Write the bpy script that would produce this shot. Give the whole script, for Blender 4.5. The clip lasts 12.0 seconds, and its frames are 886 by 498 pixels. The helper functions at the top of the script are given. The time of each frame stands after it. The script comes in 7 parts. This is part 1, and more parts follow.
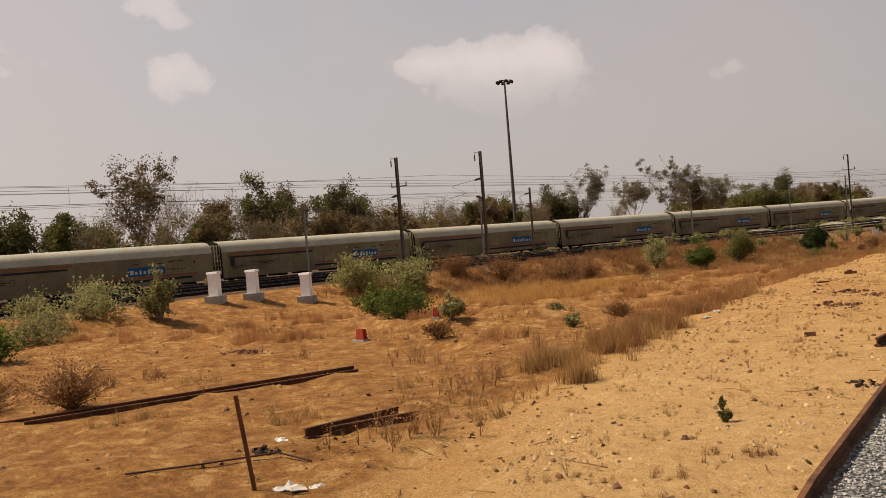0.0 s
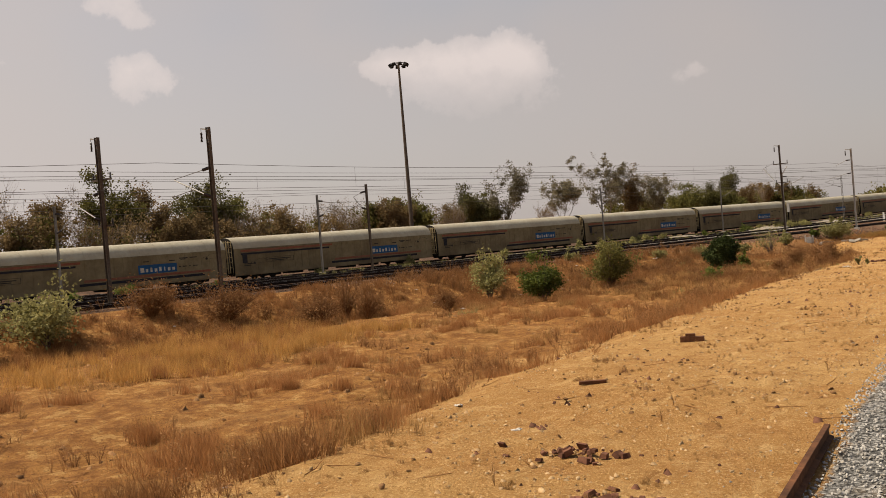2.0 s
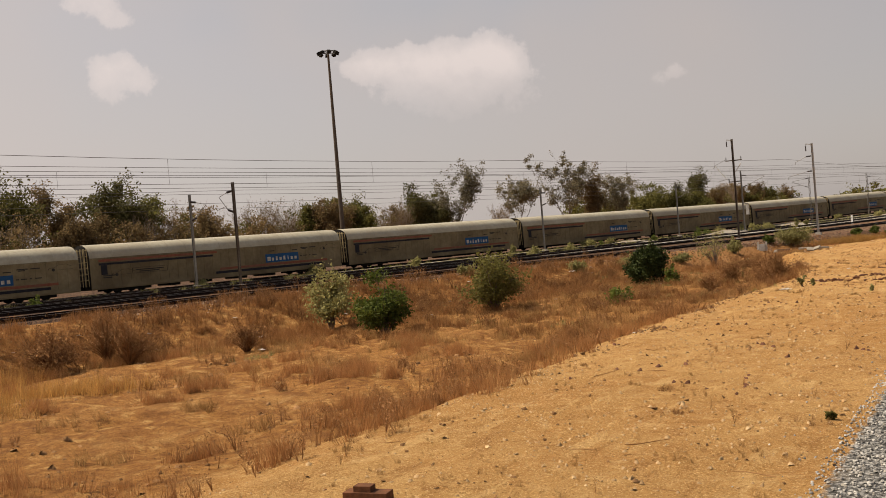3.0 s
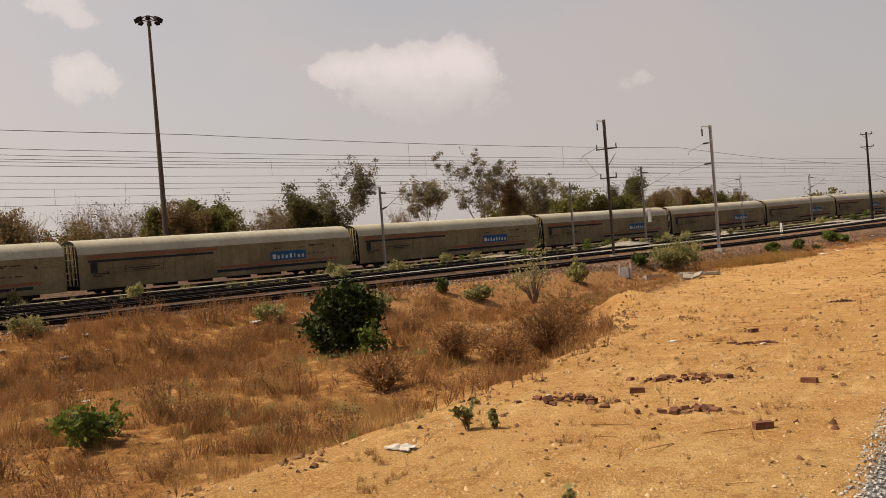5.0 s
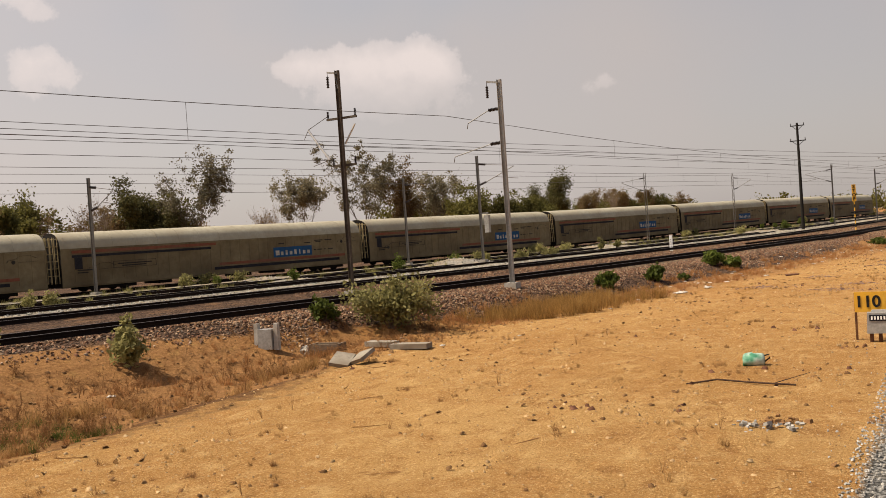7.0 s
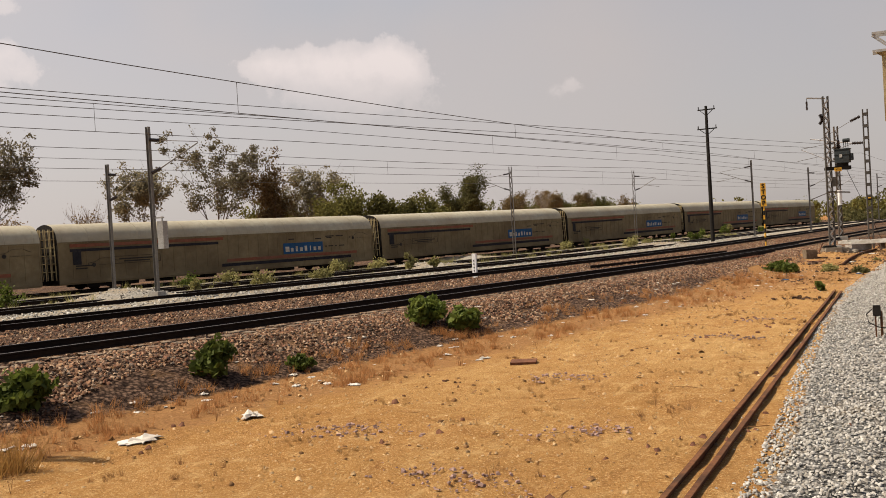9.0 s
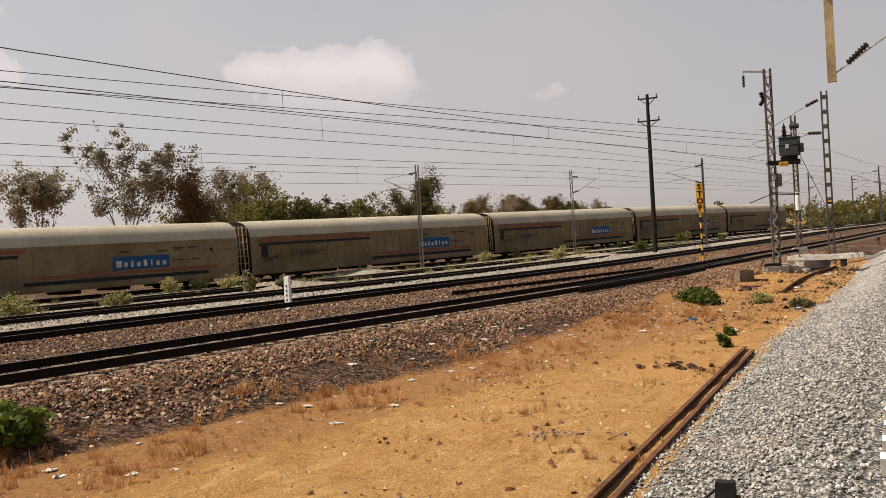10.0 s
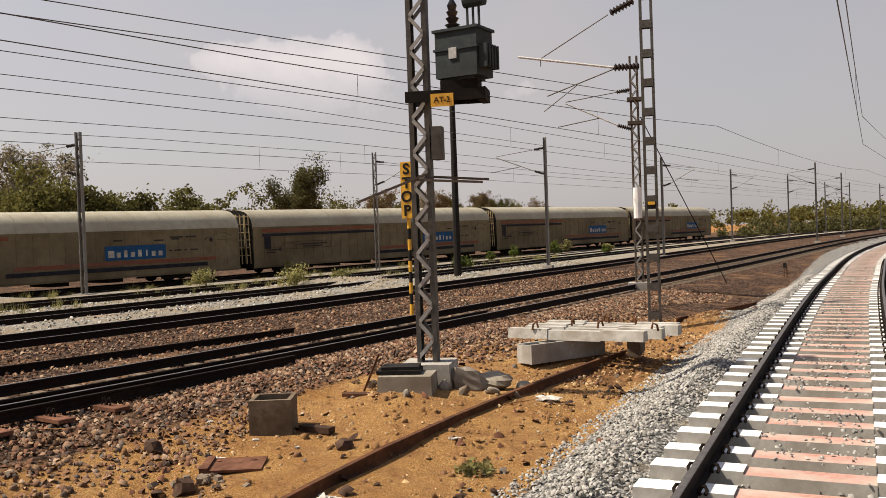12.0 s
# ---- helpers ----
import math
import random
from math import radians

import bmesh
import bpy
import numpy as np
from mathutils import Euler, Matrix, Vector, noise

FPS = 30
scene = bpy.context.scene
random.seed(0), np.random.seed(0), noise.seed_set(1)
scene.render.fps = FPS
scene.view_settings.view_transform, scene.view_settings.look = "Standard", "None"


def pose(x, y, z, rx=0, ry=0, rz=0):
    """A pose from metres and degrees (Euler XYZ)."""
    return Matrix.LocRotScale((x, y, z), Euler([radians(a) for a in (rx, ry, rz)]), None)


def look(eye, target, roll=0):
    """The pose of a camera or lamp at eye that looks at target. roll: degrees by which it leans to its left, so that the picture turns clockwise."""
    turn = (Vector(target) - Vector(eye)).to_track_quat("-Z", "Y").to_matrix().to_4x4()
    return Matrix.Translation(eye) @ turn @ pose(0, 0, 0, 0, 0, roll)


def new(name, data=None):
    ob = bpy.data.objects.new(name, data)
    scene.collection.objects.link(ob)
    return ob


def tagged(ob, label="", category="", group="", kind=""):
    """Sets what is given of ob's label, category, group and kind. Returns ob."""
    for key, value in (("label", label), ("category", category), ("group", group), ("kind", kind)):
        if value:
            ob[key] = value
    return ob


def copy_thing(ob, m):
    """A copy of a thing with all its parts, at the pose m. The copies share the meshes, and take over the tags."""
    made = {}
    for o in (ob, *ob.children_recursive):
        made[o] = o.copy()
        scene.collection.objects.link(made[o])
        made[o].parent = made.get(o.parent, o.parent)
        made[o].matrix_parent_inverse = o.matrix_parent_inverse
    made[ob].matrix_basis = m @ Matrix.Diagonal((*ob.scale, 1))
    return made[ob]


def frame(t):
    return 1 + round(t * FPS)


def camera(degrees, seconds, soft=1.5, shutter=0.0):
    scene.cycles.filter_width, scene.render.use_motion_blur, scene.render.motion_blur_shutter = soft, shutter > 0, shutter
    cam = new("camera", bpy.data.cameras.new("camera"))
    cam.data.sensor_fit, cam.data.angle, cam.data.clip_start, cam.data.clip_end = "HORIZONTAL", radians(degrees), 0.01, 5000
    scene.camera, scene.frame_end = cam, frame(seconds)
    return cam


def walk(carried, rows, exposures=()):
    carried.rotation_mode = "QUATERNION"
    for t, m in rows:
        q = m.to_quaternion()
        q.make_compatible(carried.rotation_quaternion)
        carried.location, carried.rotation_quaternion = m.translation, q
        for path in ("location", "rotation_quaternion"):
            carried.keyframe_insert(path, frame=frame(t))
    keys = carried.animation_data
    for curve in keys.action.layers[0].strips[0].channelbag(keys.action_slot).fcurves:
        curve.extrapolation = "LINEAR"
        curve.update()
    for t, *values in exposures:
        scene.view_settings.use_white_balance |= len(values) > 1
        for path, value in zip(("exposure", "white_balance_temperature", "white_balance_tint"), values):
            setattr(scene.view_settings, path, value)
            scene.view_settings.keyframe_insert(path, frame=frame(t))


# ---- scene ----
cam = camera(52.0, 12.0, soft=0.75)
PATH = [
    (0, (2.313, -2.475, 2.767), (1.15, -0.848, 2.748), -4.6),
    (0.5, (1.72, 3.353, 2.732), (0.566, 4.986, 2.712), -4.8),
    (1, (1.147, 9.402, 2.69), (0.015, 11.051, 2.671), -4.8),
    (1.5, (0.614, 15.657, 2.645), (-0.506, 17.314, 2.625), -4.8),
    (2, (0.116, 22.25, 2.623), (-0.985, 23.92, 2.601), -4.7),
    (2.5, (-0.291, 29.0, 2.63), (-1.372, 30.682, 2.611), -4.7),
    (3, (-0.631, 35.75, 2.607), (-1.697, 37.442, 2.583), -4.7),
    (3.2, (-0.743, 38.474, 2.595), (-1.805, 40.168, 2.569), -4.4),
    (4.8, (-1.332, 60.451, 2.34), (-2.344, 62.176, 2.319), -4.7),
    (5, (-1.362, 63.217, 2.333), (-2.368, 64.946, 2.312), -4.5),
    (5.5, (-1.344, 70.169, 2.328), (-2.33, 71.909, 2.304), -4.4),
    (6, (-1.301, 77.086, 2.323), (-2.269, 78.836, 2.299), -4.2),
    (6.5, (-1.287, 83.884, 2.308), (-2.244, 85.641, 2.283), -4.2),
    (7, (-1.133, 90.737, 2.322), (-2.067, 92.506, 2.296), -3.9),
    (7.2, (-1.032, 93.446, 2.323), (-1.961, 95.216, 2.296), -3.7),
    (8.8, (0.215, 114.756, 2.254), (-0.662, 116.553, 2.228), -3.2),
    (9, (0.379, 117.435, 2.253), (-0.488, 119.237, 2.226), -3.3),
    (9.5, (0.8, 124.195, 2.285), (-0.048, 126.006, 2.259), -3.5),
    (10, (1.315, 130.944, 2.33), (0.477, 132.76, 2.31), -3.3),
    (10.5, (1.926, 137.768, 2.402), (1.108, 139.593, 2.378), -3.4),
    (11, (2.532, 144.508, 2.447), (1.721, 146.336, 2.427), -3.0),
    (11.5, (3.208, 151.336, 2.531), (2.422, 153.175, 2.504), -1.9),
    (12, (3.912, 158.067, 2.562), (3.142, 159.912, 2.53), -2.0),
]
walk(cam, [(t, look(eye, target, roll)) for t, eye, target, roll in PATH], [(0, 0.24, 7250, 13), (2.5, 0.28, 7250, 13), (6.5, 0.38, 7250, 13), (12, 0.44, 6750, 12)])
def vec(v):
    return Vector(v)


# ---- light ----
SUN_TURN, SUN_HIGH = -112.0, 54.0  # degrees from +y towards +x, and above the horizon
sun_way = Vector((math.sin(radians(SUN_TURN)) * math.cos(radians(SUN_HIGH)), math.cos(radians(SUN_TURN)) * math.cos(radians(SUN_HIGH)), math.sin(radians(SUN_HIGH))))
sun = new("sun", bpy.data.lights.new("sun", "SUN"))
sun.data.energy, sun.data.angle, sun.data.color = 5.0, radians(0.6), (1.0, 0.92, 0.78)
sun.matrix_world = look(sun_way * 50, (0, 0, 0))

world = bpy.data.worlds.new("sky")
scene.world = world
world.use_nodes = True
wt = world.node_tree
wt.nodes.clear()


def wnode(kind, **keys):
    n = wt.nodes.new(kind)
    for k, v in keys.items():
        n.inputs[k].default_value = v
    return n


def wmath(op, a, b=None, c=None):
    n = wt.nodes.new("ShaderNodeMath")
    n.operation = op
    for i, v in enumerate((a, b, c)):
        if v is None:
            continue
        if isinstance(v, (int, float)):
            n.inputs[i].default_value = v
        else:
            wt.links.new(v, n.inputs[i])
    return n.outputs[0]


sky = wt.nodes.new("ShaderNodeTexSky")
sky.sky_type, sky.sun_disc = "NISHITA", False
sky.sun_elevation, sky.sun_rotation = radians(SUN_HIGH), radians(SUN_TURN)
sky.air_density, sky.dust_density, sky.ozone_density = 1.0, 2.5, 1.0
coord = wt.nodes.new("ShaderNodeTexCoord")
sep = wt.nodes.new("ShaderNodeSeparateXYZ")
wt.links.new(coord.outputs["Generated"], sep.inputs[0])
wob = wt.nodes.new("ShaderNodeTexNoise")
wob.inputs["Scale"].default_value, wob.inputs["Detail"].default_value = 42.0, 9.0
wob.inputs["Roughness"].default_value = 0.62
wt.links.new(coord.outputs["Generated"], wob.inputs["Vector"])
big = wt.nodes.new("ShaderNodeTexNoise")
big.inputs["Scale"].default_value, big.inputs["Detail"].default_value = 3.2, 3.0
wt.links.new(coord.outputs["Generated"], big.inputs["Vector"])
# clouds: soft heaps given by their azimuth (from +y to +x), height, half width and half height, in degrees, and strength
CLOUDS = [(-36.2, 11.0, 1.9, 1.0, 0.9), (-33.4, 11.2, 2.4, 1.15, 1.0), (-30.6, 11.1, 2.2, 1.2, 1.0), (-28.4, 11.4, 1.5, 1.1, 1.0), (-27.2, 10.4, 1.7, 1.3, 0.9), (-31.0, 9.6, 4.8, 1.3, 0.8), (-29.6, 8.2, 4.2, 1.2, 0.6),
          (-50.6, 11.7, 1.2, 0.9, 0.9), (-52.0, 11.2, 0.9, 1.2, 0.85), (-49.6, 10.6, 1.6, 0.7, 0.75), (-51.6, 9.8, 1.4, 0.7, 0.45), (-51.9, 15.2, 2.0, 1.1, 0.85), (-50.6, 14.1, 1.1, 0.6, 0.5),
          (-17.4, 8.9, 1.3, 0.7, 0.6), (-18.4, 8.2, 1.2, 0.6, 0.42), (-66.0, 12.0, 7.0, 3.0, 0.7), (20.0, 14.0, 9.0, 3.5, 0.5), (60.0, 18.0, 12.0, 4.0, 0.5)]
azim = wmath("MULTIPLY", wmath("ARCTAN2", sep.outputs[0], sep.outputs[1]), 180 / math.pi)
elev = wmath("MULTIPLY", wmath("ARCSINE", sep.outputs[2]), 180 / math.pi)
total = None
for az, el, wide, high_, power in CLOUDS:
    dx = wmath("DIVIDE", wmath("SUBTRACT", azim, az), wide)
    dy = wmath("DIVIDE", wmath("SUBTRACT", elev, el), high_)
    d = wmath("ADD", wmath("MULTIPLY", dx, dx), wmath("MULTIPLY", dy, dy))
    puff_ = wmath("MULTIPLY", wmath("EXPONENT", wmath("MULTIPLY", d, -1.1)), power)
    total = puff_ if total is None else wmath("ADD", total, puff_)
total = wmath("ADD", total, wmath("MULTIPLY", wmath("SUBTRACT", wob.outputs["Fac"], 0.5), 1.5))
edge_ = wt.nodes.new("ShaderNodeMapRange")
edge_.interpolation_type = "SMOOTHSTEP"
wt.links.new(total, edge_.inputs["Value"])
edge_.inputs["From Min"].default_value, edge_.inputs["From Max"].default_value = 0.33, 0.62
body_ = wt.nodes.new("ShaderNodeMapRange")
wt.links.new(total, body_.inputs["Value"])
body_.inputs["From Min"].default_value, body_.inputs["From Max"].default_value = 0.3, 1.5
body_.inputs["To Min"].default_value, body_.inputs["To Max"].default_value = 0.35, 1.0
base_ = wt.nodes.new("ShaderNodeMapRange")  # heaps are crisp above and melt into the haze below
base_.interpolation_type = "SMOOTHSTEP"
wt.links.new(elev, base_.inputs["Value"])
base_.inputs["From Min"].default_value, base_.inputs["From Max"].default_value = 6.5, 11.2
base_.inputs["To Min"].default_value = 0.1
total = wmath("MULTIPLY", wmath("MULTIPLY", edge_.outputs[0], body_.outputs[0]), base_.outputs[0])


def wmix(fac, a, b):
    n = wt.nodes.new("ShaderNodeMix")
    n.data_type = "RGBA"
    for sock, v in ((n.inputs["Factor"], fac), (n.inputs["A"], a), (n.inputs["B"], b)):
        if isinstance(v, (int, float)):
            sock.default_value = v
        elif isinstance(v, tuple):
            sock.default_value = (*v, 1)
        else:
            wt.links.new(v, sock)
    return n.outputs["Result"]


HAZE = (4.2, 4.02, 4.12)
CLEAR = (3.55, 3.78, 4.25)
CLOUD = (6.3, 5.9, 6.0)
veil = wt.nodes.new("ShaderNodeMapRange")
wt.links.new(big.outputs["Fac"], veil.inputs["Value"])
veil.inputs["From Min"].default_value, veil.inputs["From Max"].default_value = 0.35, 0.7
veil.inputs["To Min"].default_value, veil.inputs["To Max"].default_value = 0.72, 0.92
lift = wt.nodes.new("ShaderNodeMapRange")  # the haze thins out towards the zenith
lift.interpolation_type = "SMOOTHSTEP"
wt.links.new(elev, lift.inputs["Value"])
lift.inputs["From Min"].default_value, lift.inputs["From Max"].default_value = 20.0, 42.0
lift.inputs["To Min"].default_value, lift.inputs["To Max"].default_value = 1.0, 0.08
toward = wt.nodes.new("ShaderNodeMapRange")  # hazy sky is brighter on the sun's side
wt.links.new(azim, toward.inputs["Value"])
toward.inputs["From Min"].default_value, toward.inputs["From Max"].default_value = -62.0, 10.0
toward.inputs["To Min"].default_value, toward.inputs["To Max"].default_value = 1.10, 0.86
haze_colour = wt.nodes.new("ShaderNodeVectorMath")
haze_colour.operation = "SCALE"
haze_colour.inputs[0].default_value = HAZE
wt.links.new(toward.outputs[0], haze_colour.inputs["Scale"])
dx = wmath("DIVIDE", wmath("ADD", azim, 31.0), 15.0)  # the haze is thinner and bluer above the main cloud
dy = wmath("DIVIDE", wmath("SUBTRACT", elev, 15.5), 4.2)
thin_ = wt.nodes.new("ShaderNodeMapRange")
thin_.interpolation_type = "SMOOTHSTEP"
wt.links.new(wmath("ADD", wmath("SQRT", wmath("ADD", wmath("MULTIPLY", dx, dx), wmath("MULTIPLY", dy, dy))), wmath("MULTIPLY", wmath("SUBTRACT", big.outputs["Fac"], 0.5), 1.6)), thin_.inputs["Value"])
thin_.inputs["From Min"].default_value, thin_.inputs["From Max"].default_value = 1.2, 0.2
thin_.inputs["To Max"].default_value = 0.75
haze_colour_ = wmix(thin_.outputs[0], haze_colour.outputs[0], CLEAR)
hazed = wmix(wmath("MULTIPLY", veil.outputs[0], lift.outputs[0]), sky.outputs["Color"], haze_colour_)
clouded = wmix(wmath("MULTIPLY", total, 0.8), hazed, CLOUD)
back = wt.nodes.new("ShaderNodeBackground")
back.inputs["Strength"].default_value = 0.1
wt.links.new(clouded, back.inputs["Color"])
out = wt.nodes.new("ShaderNodeOutputWorld")
wt.links.new(back.outputs[0], out.inputs["Surface"])

# ---- materials ----
def mat(name, dark, light, scale=6.0, rough=0.8, metal=0.0, bump=0.2, stain=None, stain_scale=0.6, stain_amount=0.5, vary=0.0, detail=6.0, dist=0.02, space="Object", thin=0.0):
    """A surface between two colours by fine noise, with broad stains of a third, and fine relief."""
    m = bpy.data.materials.new(name)
    m.use_nodes = True
    nt = m.node_tree
    b = nt.nodes["Principled BSDF"]
    tc = nt.nodes.new("ShaderNodeTexCoord")
    co = tc.outputs[space]
    if space == "World":
        co = nt.nodes.new("ShaderNodeNewGeometry").outputs["Position"]
    fine = nt.nodes.new("ShaderNodeTexNoise")
    fine.inputs["Scale"].default_value, fine.inputs["Detail"].default_value, fine.inputs["Roughness"].default_value = scale, detail, 0.65
    nt.links.new(co, fine.inputs["Vector"])
    ramp = nt.nodes.new("ShaderNodeValToRGB")
    ramp.color_ramp.elements[0].position, ramp.color_ramp.elements[1].position = 0.32, 0.68
    ramp.color_ramp.elements[0].color, ramp.color_ramp.elements[1].color = (*dark, 1), (*light, 1)
    nt.links.new(fine.outputs["Fac"], ramp.inputs["Fac"])
    colour = ramp.outputs["Color"]
    if stain:
        broad = nt.nodes.new("ShaderNodeTexNoise")
        broad.inputs["Scale"].default_value, broad.inputs["Detail"].default_value = stain_scale, 5.0
        nt.links.new(co, broad.inputs["Vector"])
        amount = nt.nodes.new("ShaderNodeMapRange")
        amount.inputs["From Min"].default_value, amount.inputs["From Max"].default_value = 0.42, 0.68
        amount.inputs["To Max"].default_value = stain_amount
        nt.links.new(broad.outputs["Fac"], amount.inputs["Value"])
        mix = nt.nodes.new("ShaderNodeMix")
        mix.data_type = "RGBA"
        nt.links.new(amount.outputs[0], mix.inputs["Factor"])
        nt.links.new(colour, mix.inputs["A"])
        mix.inputs["B"].default_value = (*stain, 1)
        colour = mix.outputs["Result"]
    if vary:
        info = nt.nodes.new("ShaderNodeObjectInfo")
        island = nt.nodes.new("ShaderNodeNewGeometry")
        add = nt.nodes.new("ShaderNodeMath")
        add.operation = "ADD"
        nt.links.new(info.outputs["Random"], add.inputs[0])
        nt.links.new(island.outputs["Random Per Island"], add.inputs[1])
        level = nt.nodes.new("ShaderNodeMapRange")
        level.inputs["From Max"].default_value = 2.0
        level.inputs["To Min"].default_value, level.inputs["To Max"].default_value = 1 - vary, 1 + vary
        nt.links.new(add.outputs[0], level.inputs["Value"])
        hue = nt.nodes.new("ShaderNodeHueSaturation")
        nt.links.new(level.outputs[0], hue.inputs["Value"])
        nt.links.new(colour, hue.inputs["Color"])
        colour = hue.outputs["Color"]
    nt.links.new(colour, b.inputs["Base Color"])
    b.inputs["Roughness"].default_value, b.inputs["Metallic"].default_value = rough, metal
    if rough >= 0.65:
        b.inputs["Specular IOR Level"].default_value = 0.12
    if bump:
        bp = nt.nodes.new("ShaderNodeBump")
        bp.inputs["Strength"].default_value, bp.inputs["Distance"].default_value = bump, dist
        nt.links.new(fine.outputs["Fac"], bp.inputs["Height"])
        nt.links.new(bp.outputs["Normal"], b.inputs["Normal"])
    if thin:  # light shines through
        through_ = nt.nodes.new("ShaderNodeBsdfTranslucent")
        nt.links.new(colour, through_.inputs["Color"])
        both = nt.nodes.new("ShaderNodeMixShader")
        both.inputs[0].default_value = thin
        nt.links.new(b.outputs[0], both.inputs[1])
        nt.links.new(through_.outputs[0], both.inputs[2])
        nt.links.new(both.outputs[0], nt.nodes["Material Output"].inputs["Surface"])
    return m


M_RUST = mat("rusty_steel", (0.075, 0.034, 0.018), (0.17, 0.072, 0.034), 9, 0.85, 0.0, 0.3, (0.03, 0.018, 0.013), 1.3, 0.7)
M_RAIL = mat("rail_side", (0.008, 0.005, 0.004), (0.022, 0.013, 0.009), 8, 0.85, 0.0, 0.3, (0.009, 0.007, 0.006), 0.8, 0.7)
M_RAILTOP = mat("rail_running_face", (0.10, 0.085, 0.075), (0.20, 0.18, 0.165), 14, 0.5, 0.7, 0.05)
M_CONC = mat("concrete", (0.26, 0.245, 0.22), (0.40, 0.38, 0.345), 9, 0.9, 0, 0.25, (0.18, 0.15, 0.115), 1.2, 0.7, 0.15)
M_CONC_DARK = mat("weathered_concrete", (0.13, 0.098, 0.070), (0.24, 0.19, 0.14), 9, 0.9, 0, 0.25, (0.09, 0.06, 0.045), 1.0, 0.7, 0.2)
M_WHITE = mat("white_paint", (0.78, 0.77, 0.745), (0.90, 0.89, 0.87), 10, 0.7, 0, 0.15, (0.50, 0.45, 0.38), 1.6, 0.4, 0.08)
M_REDPAINT = mat("faded_red_paint", (0.36, 0.185, 0.145), (0.50, 0.30, 0.245), 14, 0.85, 0, 0.3, (0.42, 0.36, 0.30), 2.6, 0.9, 0.15)
M_GALV = mat("galvanised_steel", (0.26, 0.255, 0.24), (0.42, 0.41, 0.39), 12, 0.55, 0.35, 0.08, (0.20, 0.165, 0.13), 0.7, 0.6)
M_OLDPOLE = mat("brown_weathered_steel", (0.07, 0.055, 0.042), (0.14, 0.115, 0.09), 10, 0.75, 0.15, 0.15, (0.055, 0.03, 0.02), 0.8, 0.6)
M_MAST = mat("weathered_galvanised_steel", (0.13, 0.125, 0.115), (0.22, 0.21, 0.195), 12, 0.6, 0.25, 0.08, (0.10, 0.075, 0.055), 0.7, 0.6)
M_WIRE = mat("wire", (0.075, 0.070, 0.066), (0.13, 0.122, 0.115), 4, 0.7, 0.2, 0)
M_INSUL = mat("brown_insulator", (0.016, 0.010, 0.008), (0.035, 0.022, 0.017), 6, 0.4, 0, 0)
M_TRANS = mat("grey_transformer_paint", (0.022, 0.028, 0.031), (0.042, 0.050, 0.053), 8, 0.7, 0.0, 0.08, (0.022, 0.019, 0.016), 2, 0.5)
M_YELLOW = mat("yellow_paint", (0.62, 0.30, 0.012), (0.78, 0.42, 0.03), 6, 0.6, 0, 0.05, (0.4, 0.22, 0.05), 2.5, 0.35)
M_BLACK = mat("black_paint", (0.010, 0.009, 0.008), (0.024, 0.021, 0.018), 6, 0.75, 0, 0.05)
M_SIDE = mat("wagon_side_paint", (0.150, 0.118, 0.068), (0.205, 0.165, 0.100), 3, 0.75, 0, 0.05, (0.090, 0.066, 0.038), 0.35, 0.8, 0.08)
M_ROOF = mat("wagon_roof_paint", (0.31, 0.285, 0.215), (0.395, 0.37, 0.285), 3, 0.65, 0, 0.05, (0.26, 0.22, 0.155), 0.3, 0.6, 0.08)
M_UNDER = mat("black_running_gear", (0.006, 0.005, 0.004), (0.018, 0.014, 0.011), 6, 0.85, 0.0, 0.2)
M_BLUE = mat("blue_panel", (0.008, 0.048, 0.13), (0.015, 0.078, 0.19), 4, 0.65, 0, 0, (0.02, 0.045, 0.085), 1, 0.5)
M_STRIPE_RED = mat("red_stripe", (0.15, 0.048, 0.030), (0.22, 0.08, 0.05), 4, 0.65, 0, 0, (0.14, 0.09, 0.065), 0.6, 0.5)
M_STRIPE_NAVY = mat("navy_stripe", (0.012, 0.012, 0.016), (0.028, 0.027, 0.032), 4, 0.8, 0, 0)
M_INK = mat("dark_marking", (0.022, 0.020, 0.018), (0.045, 0.042, 0.038), 4, 0.8, 0, 0)
M_CAGE = mat("yellowish_steel", (0.30, 0.24, 0.13), (0.42, 0.35, 0.2), 8, 0.7, 0.1, 0.1, (0.15, 0.09, 0.05), 1.5, 0.6)
M_BARK = mat("bark", (0.09, 0.065, 0.048), (0.19, 0.15, 0.12), 7, 0.95, 0, 0.4, vary=0.2)
M_PALEBARK = mat("pale_bark", (0.15, 0.115, 0.088), (0.28, 0.225, 0.175), 7, 0.95, 0, 0.3, vary=0.2)
M_LEAF = mat("olive_leaves", (0.075, 0.072, 0.020), (0.165, 0.150, 0.046), 3, 0.75, 0, 0, vary=0.5, thin=0.4)
M_LEAF_GREY = mat("grey_green_leaves", (0.125, 0.108, 0.066), (0.24, 0.21, 0.132), 3, 0.75, 0, 0, vary=0.5, thin=0.4)
M_LEAF_DRY = mat("drying_leaves", (0.125, 0.084, 0.038), (0.225, 0.158, 0.076), 3, 0.8, 0, 0, vary=0.5, thin=0.3)
M_LEAF_FRESH = mat("fresh_green_leaves", (0.050, 0.072, 0.014), (0.125, 0.150, 0.030), 3, 0.65, 0, 0, vary=0.45, thin=0.35)
M_LEAF_DARK = mat("dark_green_leaves", (0.018, 0.027, 0.007), (0.045, 0.060, 0.016), 3, 0.7, 0, 0, vary=0.45, thin=0.15)
